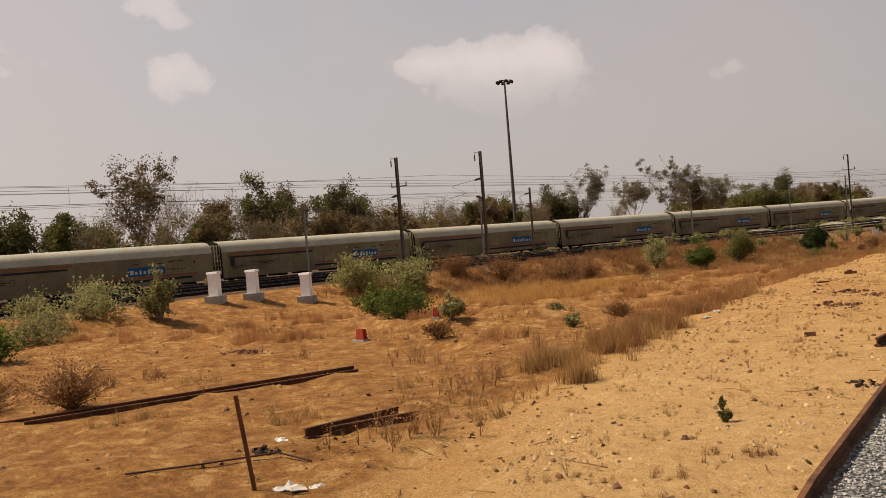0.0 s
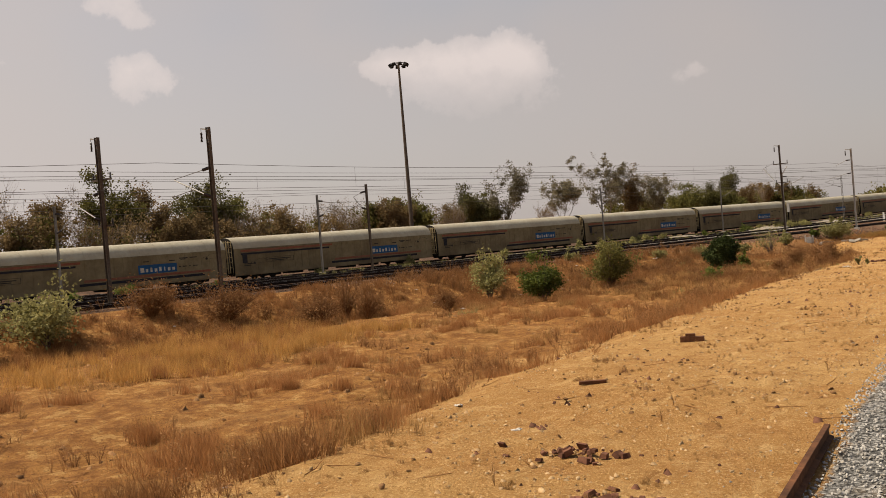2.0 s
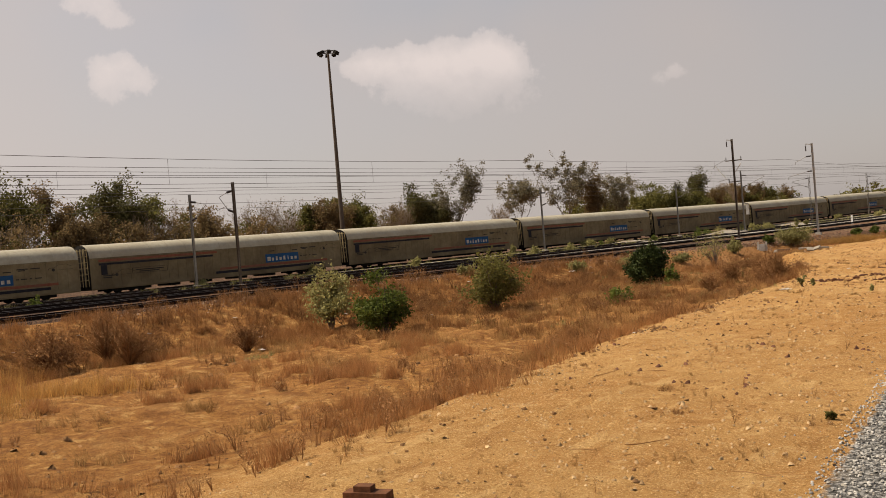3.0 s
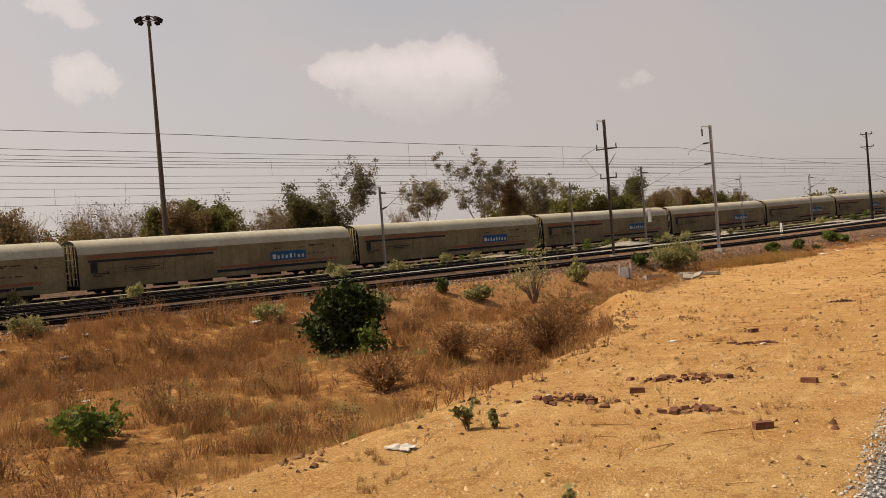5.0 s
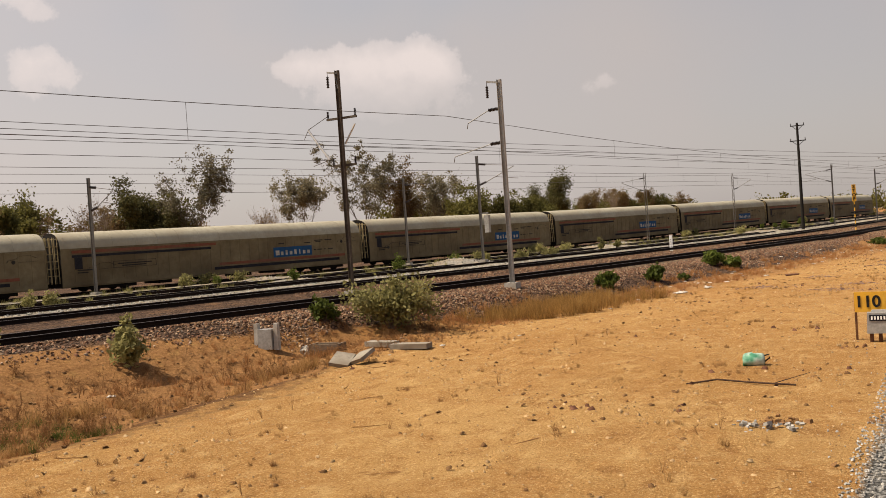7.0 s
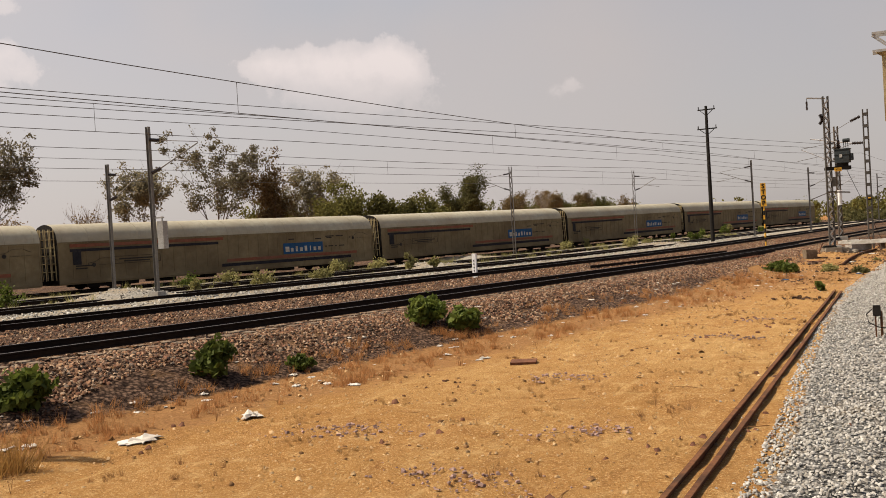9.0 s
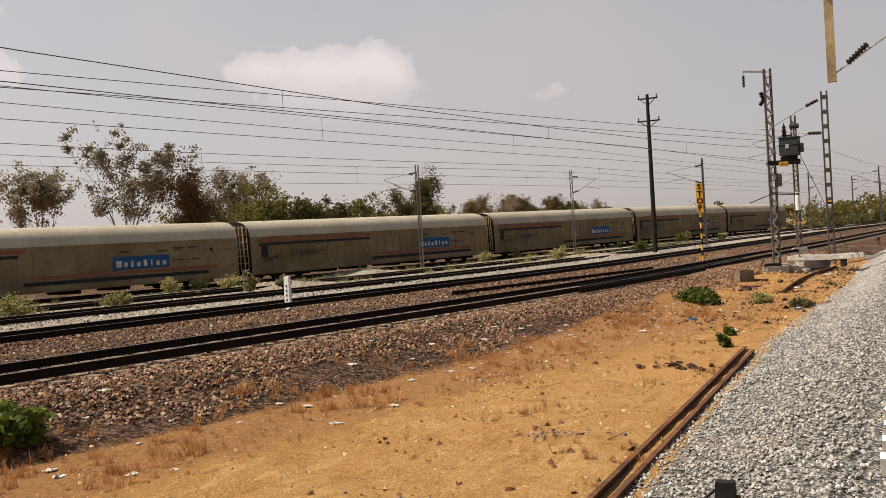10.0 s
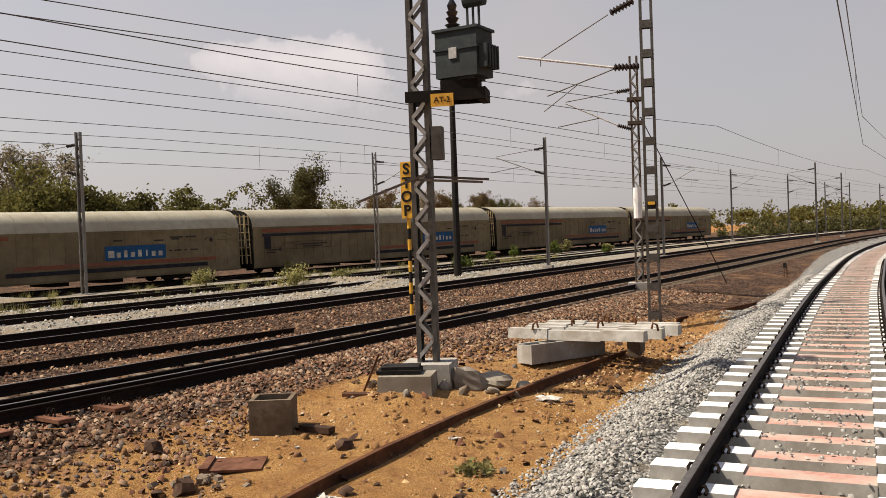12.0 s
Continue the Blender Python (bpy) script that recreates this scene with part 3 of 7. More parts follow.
trodden = np.maximum(trodden, 0.62 * ramp(Y, 86, 94) * ramp(Y, 122, 112) * ramp(X, fxv + 0.4, fxv - 0.8))
more = me.color_attributes.new("more", "FLOAT_COLOR", "POINT")
more.data.foreach_set("color", np.stack([yard, damp_and_shade, trodden, np.ones_like(X)], -1).astype(np.float32).ravel())
cover = me.color_attributes.new("cover", "FLOAT_COLOR", "POINT")
cover.data.foreach_set("color", np.stack([grey, brown, weedy, ramp(Y, 34, 8) * ramp(X, fxv - 1, fxv + 1.5)], -1).astype(np.float32).ravel())


def ground_material():
    m = bpy.data.materials.new("ground_soil")
    m.use_nodes = True
    nt = m.node_tree
    b = nt.nodes["Principled BSDF"]
    pos = nt.nodes.new("ShaderNodeNewGeometry").outputs["Position"]

    def noise_at(scale, detail=6.0, rough=0.6):
        n = nt.nodes.new("ShaderNodeTexNoise")
        n.inputs["Scale"].default_value, n.inputs["Detail"].default_value, n.inputs["Roughness"].default_value = scale, detail, rough
        nt.links.new(pos, n.inputs["Vector"])
        return n.outputs["Fac"]

    def two(fac, a, b_, lo=0.35, hi=0.65):
        r = nt.nodes.new("ShaderNodeValToRGB")
        r.color_ramp.elements[0].position, r.color_ramp.elements[1].position = lo, hi
        r.color_ramp.elements[0].color, r.color_ramp.elements[1].color = (*a, 1), (*b_, 1)
        nt.links.new(fac, r.inputs["Fac"])
        return r.outputs["Color"]

    def mix(fac, a, b_):
        n = nt.nodes.new("ShaderNodeMix")
        n.data_type = "RGBA"
        if isinstance(fac, float):
            n.inputs["Factor"].default_value = fac
        else:
            nt.links.new(fac, n.inputs["Factor"])
        nt.links.new(a, n.inputs["A"])
        if isinstance(b_, tuple):
            n.inputs["B"].default_value = (*b_, 1)
        else:
            nt.links.new(b_, n.inputs["B"])
        return n.outputs["Result"]

    def span(fac, lo, hi, a=0.0, b_=1.0):
        n = nt.nodes.new("ShaderNodeMapRange")
        n.interpolation_type = "SMOOTHSTEP"
        n.inputs["From Min"].default_value, n.inputs["From Max"].default_value = lo, hi
        n.inputs["To Min"].default_value, n.inputs["To Max"].default_value = a, b_
        nt.links.new(fac, n.inputs["Value"])
        return n.outputs[0]

    def stones(scale, a, b_):
        v = nt.nodes.new("ShaderNodeTexVoronoi")
        v.inputs["Scale"].default_value = scale
        nt.links.new(pos, v.inputs["Vector"])
        sep_ = nt.nodes.new("ShaderNodeSeparateColor")
        nt.links.new(v.outputs["Color"], sep_.inputs[0])
        col = two(sep_.outputs[0], a, b_, 0.1, 0.9)
        # shade in the gaps between stones is put into the colour
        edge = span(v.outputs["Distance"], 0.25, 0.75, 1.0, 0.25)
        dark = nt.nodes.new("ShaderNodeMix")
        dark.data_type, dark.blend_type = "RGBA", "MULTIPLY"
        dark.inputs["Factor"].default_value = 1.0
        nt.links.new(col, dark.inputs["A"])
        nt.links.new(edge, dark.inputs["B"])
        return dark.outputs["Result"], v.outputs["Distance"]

    broad, mid, fine, tiny = noise_at(0.09, 4), noise_at(0.7, 6), noise_at(5.0, 8, 0.7), noise_at(30.0, 5, 0.75)
    patch, crumb = noise_at(1.9, 8, 0.7), noise_at(13.0, 6, 0.75)
    drawn = nt.nodes.new("ShaderNodeMapping")  # wheel and water marks drawn out along the strip
    drawn.inputs["Scale"].default_value = (2.6, 0.55, 1.0)
    drawn.inputs["Rotation"].default_value = (0, 0, 0.12)
    nt.links.new(pos, drawn.inputs["Vector"])
    streak_ = nt.nodes.new("ShaderNodeTexNoise")
    streak_.inputs["Scale"].default_value, streak_.inputs["Detail"].default_value, streak_.inputs["Roughness"].default_value = 1.1, 7.0, 0.68
    nt.links.new(drawn.outputs[0], streak_.inputs["Vector"])
    streak = streak_.outputs["Fac"]
    sand = two(broad, (0.335, 0.170, 0.056), (0.435, 0.256, 0.098), 0.35, 0.65)
    sand = mix(span(mid, 0.46, 0.62, 0, 0.7), sand, two(fine, (0.30, 0.143, 0.046), (0.415, 0.226, 0.082)))
    sand = mix(span(patch, 0.52, 0.68, 0, 0.5), sand, (0.56, 0.37, 0.165))
    sand = mix(span(patch, 0.46, 0.34, 0, 0.7), sand, (0.25, 0.114, 0.038))
    sand = mix(span(streak, 0.56, 0.68, 0, 0.55), sand, (0.235, 0.108, 0.036))
    sand = mix(span(streak, 0.44, 0.34, 0, 0.4), sand, (0.60, 0.40, 0.175))
    sand = mix(span(crumb, 0.58, 0.66, 0, 0.6), sand, (0.20, 0.095, 0.034))
    sand = mix(span(crumb, 0.43, 0.36, 0, 0.45), sand, (0.60, 0.41, 0.19))
    sand = mix(span(tiny, 0.56, 0.64, 0, 0.7), sand, (0.17, 0.082, 0.030))
    sand = mix(span(tiny, 0.45, 0.37, 0, 0.6), sand, (0.70, 0.49, 0.24))
    weeds = two(fine, (0.19, 0.082, 0.027), (0.33, 0.158, 0.052))
    weeds = mix(span(mid, 0.42, 0.62, 0, 0.8), weeds, two(fine, (0.255, 0.115, 0.035), (0.38, 0.198, 0.066)))
    weeds = mix(span(patch, 0.50, 0.62, 0, 0.6), weeds, (0.135, 0.055, 0.020))
    weeds = mix(span(patch, 0.47, 0.36, 0, 0.75), weeds, (0.47, 0.285, 0.110))
    weeds = mix(span(crumb, 0.54, 0.64, 0, 0.8), weeds, (0.11, 0.05, 0.022))
    weeds = mix(span(tiny, 0.52, 0.64, 0, 0.6), weeds, (0.10, 0.048, 0.022))
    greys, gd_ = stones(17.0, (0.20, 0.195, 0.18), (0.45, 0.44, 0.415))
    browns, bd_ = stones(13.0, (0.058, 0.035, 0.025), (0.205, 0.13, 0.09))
    browns = mix(span(mid, 0.5, 0.7, 0, 0.55), browns, (0.27, 0.15, 0.075))
    greys = mix(span(mid, 0.55, 0.72, 0, 0.5), greys, (0.33, 0.25, 0.16))
    at = nt.nodes.new("ShaderNodeAttribute")
    at.attribute_name = "cover"
    parts_ = nt.nodes.new("ShaderNodeSeparateColor")
    nt.links.new(at.outputs["Color"], parts_.inputs[0])

    def broken(sock, by, amount=0.5):
        a = nt.nodes.new("ShaderNodeMath")
        a.operation = "MULTIPLY_ADD"
        nt.links.new(by, a.inputs[0])
        a.inputs[1].default_value = amount
        nt.links.new(sock, a.inputs[2])
        return span(a.outputs[0], 0.35 + amount * 0.5, 0.65 + amount * 0.5)

    powder = nt.nodes.new("ShaderNodeMath")  # fine pale dust on the trodden strip
    powder.operation = "MULTIPLY"
    nt.links.new(at.outputs["Alpha"], powder.inputs[0])
    nt.links.new(span(fine, 0.3, 0.6, 0.15, 0.5), powder.inputs[1])
    sand = mix(powder.outputs[0], sand, (0.60, 0.40, 0.185))
    col = mix(broken(parts_.outputs[2], mid, 1.1), sand, weeds)
    at2 = nt.nodes.new("ShaderNodeAttribute")
    at2.attribute_name = "more"
    parts2 = nt.nodes.new("ShaderNodeSeparateColor")
    nt.links.new(at2.outputs["Color"], parts2.inputs[0])
    # dark soil colour, also used as the stack's painted shade
    col = mix(broken(parts2.outputs[1], patch, 1.0), col, two(crumb, (0.085, 0.042, 0.020), (0.17, 0.085, 0.038)))
    col = mix(broken(parts2.outputs[2], patch, 1.2), col, two(crumb, (0.21, 0.10, 0.040), (0.37, 0.20, 0.083)))
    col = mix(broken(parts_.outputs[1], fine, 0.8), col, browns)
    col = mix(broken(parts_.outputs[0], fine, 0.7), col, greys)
    dust = mix(span(mid, 0.35, 0.62, 0, 1), two(crumb, (0.15, 0.138, 0.118), (0.41, 0.385, 0.335)), two(crumb, (0.17, 0.13, 0.088), (0.39, 0.32, 0.225)))
    col = mix(broken(parts2.outputs[0], patch, 0.6), col, dust)
    nt.links.new(col, b.inputs["Base Color"])
    b.inputs["Roughness"].default_value = 0.95
    b.inputs["Specular IOR Level"].default_value = 0.05
    addh = nt.nodes.new("ShaderNodeMath")
    addh.operation = "MULTIPLY_ADD"
    nt.links.new(tiny, addh.inputs[0])
    addh.inputs[1].default_value = 0.3
    addc = nt.nodes.new("ShaderNodeMath")
    addc.operation = "MULTIPLY_ADD"
    nt.links.new(crumb, addc.inputs[0])
    addc.inputs[1].default_value = 0.55
    nt.links.new(fine, addc.inputs[2])
    nt.links.new(addc.outputs[0], addh.inputs[2])
    bp = nt.nodes.new("ShaderNodeBump")
    bp.inputs["Strength"].default_value, bp.inputs["Distance"].default_value = 0.9, 0.12
    nt.links.new(addh.outputs[0], bp.inputs["Height"])
    nt.links.new(bp.outputs["Normal"], b.inputs["Normal"])
    return m


me.materials.append(ground_material())
ground = tagged(new("ground", me), "sandy orange earth with weedy and stony strips", "ground", kind="structure")


def on(x, y, lift=0.0):
    """A place on the ground."""
    return (x, y, float(high(x, y)) + lift)

# ---- tracks ----
def along(xf, zf, y0, y1, step, side=0.0, lift=0.0):
    """Points on a track's line, side metres to the right of its middle."""
    ys = np.arange(y0, y1 + step * 0.5, step)
    xs, zs = xf(ys), zf(ys)
    dx = np.gradient(xs, ys)
    n = np.sqrt(1 + dx * dx)
    return [(x + side / k, y - side * d / k, z + lift) for x, y, z, d, k in zip(xs, ys, zs, dx, n)]


RAIL = [(-0.07, -0.17), (0.07, -0.17), (0.07, -0.155), (0.012, -0.135), (0.010, -0.045), (0.036, -0.032), (0.034, -0.002), (-0.034, -0.002), (-0.036, -0.032), (-0.010, -0.045), (-0.012, -0.135), (-0.07, -0.155)]
HEAD = [(-0.033, -0.006), (0.033, -0.006), (0.029, 0.0), (-0.029, 0.0)]


def rail_geo(path):
    g = Geo()
    g.sweep(RAIL, path)
    g.slot = 1
    g.sweep(HEAD, [(x, y, z + 0.003) for x, y, z in path])
    return g


def sleeper_mesh(name, mats, length=2.75, painted=False):
    g = Geo()
    for a, b in ((-length / 2, -0.54), (-0.54, 0.54), (0.54, length / 2)):
        g.slot = (1 if abs(a + b) < 0.1 else 2) if painted else 0
        mid = abs(a + b) < 0.1
        top, foot, h = (0.105, 0.13, 0.19) if not mid else (0.09, 0.115, 0.185)
        if painted:
            top, foot = (0.14, 0.165) if not mid else (0.15, 0.18)
        pts = []
        for x in (a, b):
            for s, u in ((-foot, -0.23), (foot, -0.23), (top, h - 0.23), (-top, h - 0.23)):
                pts.append((x, s, u + (0.02 if not mid else 0.0)))
        g.add(pts, [(0, 1, 2, 3), (7, 6, 5, 4), (0, 4, 5, 1), (1, 5, 6, 2), (2, 6, 7, 3), (3, 7, 4, 0)])
    if painted:  # grey sides: paint lies on the upper face alone
        g.m = [g.m[i] if i % 6 == 4 else 0 for i in range(len(g.m))]
    return g.mesh(name, mats)


def track(name, xf, zf, y0, y1, label, step=2.5):
    t = thing(name, (0, 0, 0), 0, label, "railway track", "tracks", "structure")
    for side in (-GAUGE / 2, GAUGE / 2):
        part("rail", rail_geo(along(xf, zf, y0, y1, step, side)), [M_RAIL, M_RAILTOP], t)
    return t


track("near_track", own_x, own_z, 96, 330, "broad-gauge track on white and red painted concrete sleepers")
track("track", t1_x, yard_z, -40, 380, "broad-gauge track on brown ballast with dark rusty rails")
track("track", t2_x, yard_z, -40, 380, "broad-gauge track on brown ballast with dark rusty rails")
track("track", t3_x, yard_z, -40, 380, "yard track in pale grey ballast")
track("track", t4_x, yard_z, -40, 380, "yard track in pale grey ballast")
track("track", t5_x, train_z, -60, 380, "yard track under the car-carrier train")


def put_sleepers(t, xf, zf, y0, y1, mesh, step=0.62, seed=1, down=0.145):
    """Sleepers as pieces of a track."""
    rng = random.Random(seed)
    y = y0
    while y < y1:
        d = float(xf(y + 0.5) - xf(y - 0.5))
        ob = new("sleeper", mesh)
        ob.parent = t
        ob.matrix_local = pose(float(xf(y)), y, float(zf(y)) - down + rng.uniform(-0.008, 0.008), rng.uniform(-0.6, 0.6), 0, -math.degrees(math.atan(d)) + rng.uniform(-1.2, 1.2))
        y += step * rng.uniform(0.95, 1.05)


PAINTED = sleeper_mesh("sleeper", [M_CONC, M_REDPAINT, M_WHITE], painted=True)
PLAIN = sleeper_mesh("sleeper", [M_CONC_DARK])
put_sleepers(bpy.data.objects["near_track"], own_x, own_z, 141, 262, PAINTED, 0.7)
put_sleepers(bpy.data.objects["track"], t1_x, yard_z, 130, 235, PLAIN, 0.65, 2, 0.21)
clips = Geo()
for side in (-GAUGE / 2, GAUGE / 2):
    for x, y, z in along(own_x, own_z, 144, 205, 0.7, side):
        for s in (-1, 1):
            ring_ = [(x + s * (0.10 + 0.035 * math.cos(a)), y + 0.03 * math.sin(a), z - 0.13 + 0.035 * math.sin(a)) for a in (-0.9, 0.1, 1.1, 2.1, 3.1, 4.1)]
            clips.tube(ring_, 0.017, 5)
rail_clips = part("rail_clips", clips, M_RAIL, bpy.data.objects["near_track"])
rail_clips["kind"] = "stuff"


def lying_rail(points, label, lift=0.155, twin=0.0, rust=M_RUST, name="scrap_rail"):
    """A used rail that lies on the ground through points of the plan."""
    path = []
    for (xa, ya), (xb, yb) in zip(points[:-1], points[1:]):
        n = max(2, int(math.hypot(xb - xa, yb - ya) / 1.5))
        for i in range(n):
            s = i / n
            path.append(on(xa + (xb - xa) * s, ya + (yb - ya) * s, lift))
    path.append(on(*points[-1], lift))
    z = np.array([p[2] for p in path])
    fit_ = np.polyval(np.polyfit(np.arange(len(z)), z, 1 if len(points) < 3 else 3), np.arange(len(z)))
    path = [(x, y, float(c)) for (x, y, _), c in zip(path, fit_)]
    g = Geo()
    g.sweep(RAIL, path)
    return solid(name, g, rust, label, "rail", "used rails")


lying_rail([(0.9, -6), (-0.2, 7.3), (-0.5, 13.4), (-1.1, 19)], "long rusty rail lying along the gravel edge", 0.2)
lying_rail([(-0.95, 16.5), (-1.7, 25.1), (-2.3, 34.4)], "long rusty rail lying along the gravel edge", 0.2)
lying_rail([(-1.5, 18.2), (-1.32, 21.4)], "short rusty rail resting against the long one", 0.2)
lying_rail([(-2.0, 116), (-1.75, 126.2), (-1.2, 146.6), (-1.1, 151.5)], "long rusty rail half sunk along the gravel edge", 0.085)
lying_rail([(-1.76, 117), (-1.51, 126.2), (-0.98, 146.6), (-0.88, 151.0)], "second rusty rail half sunk beside the first", 0.085)
lying_rail([(-1.28, 164.7), (-0.95, 167.6), (0.2, 176.3)], "rusty rail half sunk in the orange earth", 0.13)
lying_rail([(0.3, 182.6), (1.9, 189.0)], "rusty rail lying beside the battened mast", 0.16)
lying_rail([(-13.1, 162.8), (-8.5, 177.8)], "loose dark rail lying between two tracks", 0.16, rust=M_RAIL)
lying_rail([(-16.3, 6.6), (-13.2, 14.9)], "long rusty old rail on the dry field", 0.13)
lying_rail([(-15.5, 7.4), (-12.8, 14.6)], "rusty old rail beside another on the dry field", 0.11)
lying_rail([(-8.9, 8.7), (-8.6, 10.9)], "short rusty rail length among dry weeds", 0.17)
lying_rail([(-8.2, 8.6), (-7.9, 10.6)], "short rusty rail length among dry weeds", 0.17)
g = Geo()
g.sweep(RAIL, along(t1_x, yard_z, 162.5, 181, 1.85, 0.42, 0.0))
solid("check_rail", g, M_RAIL, "dark check rail laid inside the track", "rail", "used rails")

g = Geo()
g.sweep(RAIL, along(t1_x, yard_z, 161.1, 172.5, 1.9, 1.22, -0.01))
solid("switch_rail", g, M_RAIL, "dark extra rail laid beside the track at a switch", "rail", "used rails")

# ---- the car-carrier train ----
BODY = 24.6
SECTION = [(1.52, 0.40), (1.55, 0.62), (1.56, 2.78), (1.53, 2.98), (1.42, 3.30), (1.20, 3.58), (0.85, 3.79), (0.42, 3.90), (0.0, 3.94)]


def skin(g, pts, y0, y1, flip=False):
    for (xa, za), (xb, zb) in zip(pts[:-1], pts[1:]):
        q = [(xa, y0, za), (xa, y1, za), (xb, y1, zb), (xb, y0, zb)]
        g.add(q, [(0, 1, 2, 3)] if not flip else [(3, 2, 1, 0)])


def build_wagon():
    w = thing("car_carrier_wagon", (0, 0, 0), 0, "long grey covered car-carrier wagon with cream roof and faded stripes", "wagon", "wagons of the train")
    half = BODY / 2
    right, left = SECTION[:3], [(-x, z) for x, z in SECTION[:3]]
    for pts, flip in ((right, False), (left, True)):
        g = Geo()
        skin(g, pts, -half, half, flip)
        s = 1 if pts[0][0] > 0 else -1
        n = 30
        for i in range(n + 1):  # flat pillars between the wall panels
            y = -half + 0.06 + (BODY - 0.12) * i / n
            g.box((0.022, 0.07, 2.04), (s * 1.563, y, 1.78))
        g.box((0.05, BODY, 0.07), (s * 1.57, 0, 2.82))
        g.box((0.05, BODY, 0.13), (s * 1.545, 0, 0.56))
        part("side_wall", g, M_SIDE, w)
    g = Geo()
    roof = SECTION[2:] + [(-x, z) for x, z in reversed(SECTION[2:-1])]
    ends = [(x, y, z) for y in (-half, half) for x, z in roof]
    n = len(roof)
    g.add(ends, [(i, n + i, n + i + 1, i + 1) for i in range(n - 1)])
    for i in range(16):
        y = -half + 0.3 + (BODY - 0.6) * i / 15
        g.sweep([(-0.02, 0.0), (0.02, 0.0), (0.02, 0.012), (-0.02, 0.012)], [(x * 1.002, y, z) for x, z in roof])
    part("roof", g, M_ROOF, w, "cream-painted curved roof", True)
    for s in (-1, 1):
        g = Geo()
        outline = SECTION + [(-x, z) for x, z in reversed(SECTION[:-1])]
        g.add([(x, s * half, z) for x, z in outline], [tuple(range(len(outline))) if s < 0 else tuple(reversed(range(len(outline))))])
        end = part("end_door", g, M_UNDER, w, "dark ribbed end door")
        for k in range(7):
            g = Geo()
            g.box((2.7, 0.05, 0.06), (0, s * (half + 0.02), 0.8 + 0.38 * k))
            part("rib", g, M_UNDER, end)
        for e in (-1, 1):  # open ladder cages that bridge to the next wagon
            g = Geo()
            for x in (1.35, 0.9):
                for y in (half + 0.06, half + 0.34):
                    g.bar((e * x, s * y, 0.7), (e * x * 0.93, s * y, 3.62), 0.045)
            for k in range(6):
                z = 1.2 + 0.46 * k
                for y in (half + 0.06, half + 0.34):
                    g.bar((e * 1.35, s * y, z), (e * 0.9, s * y, z), 0.04)
                g.bar((e * 1.35, s * (half + 0.06), z), (e * 1.35, s * (half + 0.34), z), 0.04)
            part("ladder_cage", g, M_CAGE, w, "yellowish ladder cage")
    g = Geo()
    g.box((2.7, BODY - 0.4, 0.22), (0, 0, 0.50))
    g.box((0.5, BODY + 1.1, 0.3), (0, 0, 0.62))
    for y in (-5.0, -2.0, 1.5, 4.5):
        g.box((2.2, 0.9, 0.35), (0, y, 0.36))
    part("underframe", g, M_UNDER, w)
    for yb in (-8.9, 8.9):
        g = Geo()
        for s in (-1, 1):
            g.box((0.2, 3.3, 0.42), (s * 1.2, yb, 0.40))
            for dy in (-1.0, 1.0):
                g.box((0.22, 0.5, 0.34), (s * 1.2, yb + dy, 0.42))
        g.box((2.3, 0.6, 0.28), (0, yb, 0.5))
        bogie = part("bogie", g, M_UNDER, w)
        for dy in (-1.0, 1.0):
            for s in (-1, 1):
                g = Geo()
                g.tube([(s * 0.80, yb + dy, 0.42), (s * 0.93, yb + dy, 0.42)], 0.42, 14)
                part("wheel", g, M_UNDER, bogie)
    for s in (1,):  # markings; d runs from the wagon's rear to its front as one faces the wall
        def patch(d0, d1, z0, z1, m, nm="marking", label=""):
            g_ = Geo()
            x = s * (1.578 if z1 < 2.7 else 1.58)
            g_.box((0.012, abs(d1 - d0), z1 - z0), (x, s * (d0 + d1) / 2, (z0 + z1) / 2))
            return part(nm, g_, m, w, label)
        patch(-11.6, -1.2, 2.54, 2.72, M_STRIPE_RED, "stripe", "faded red stripe")
        patch(-11.6, -1.6, 2.28, 2.44, M_STRIPE_NAVY, "stripe", "dark blue stripe")
        patch(-1.0, 10.6, 1.08, 1.27, M_STRIPE_RED, "stripe", "faded red stripe")
        patch(-1.4, 10.0, 0.78, 0.98, M_STRIPE_NAVY, "stripe", "dark blue stripe")
        panel = patch(3.7, 7.3, 1.34, 2.08, M_BLUE, "sign_panel", "blue panel with white lettering bars")
        g = Geo()
        for i, (wd, h) in enumerate(((0.34, 0.36), (0.22, 0.26), (0.18, 0.36), (0.24, 0.26), (0.22, 0.36), (0.08, 0.34), (0.24, 0.26), (0.24, 0.26))):
            g = Geo()
            g.box((0.012, wd, h), (s * 1.586, s * (4.05 + 0.415 * i), 1.48 + h / 2))
            part("white_bar", g, M_SLAB, panel)
        g = Geo()
        for d0, d1, z0 in ((7.5, 7.7, 1.72), (7.85, 8.3, 1.72), (8.5, 8.65, 1.72), (8.9, 9.4, 1.72), (6.6, 7.2, 2.30), (7.6, 8.4, 2.44), (7.7, 8.2, 2.34), (4.2, 4.7, 2.35), (8.6, 9.3, 2.44), (-8.6, -6.2, 1.72), (-8.3, -6.6, 1.58), (-11.3, -10.6, 1.3), (-11.3, -10.2, 1.45)):
            g = Geo()
            g.box((0.010, d1 - d0, 0.075), (s * 1.578, s * (d0 + d1) / 2, z0))
            part("lettering_bar", g, M_INK, w)
        g = Geo()
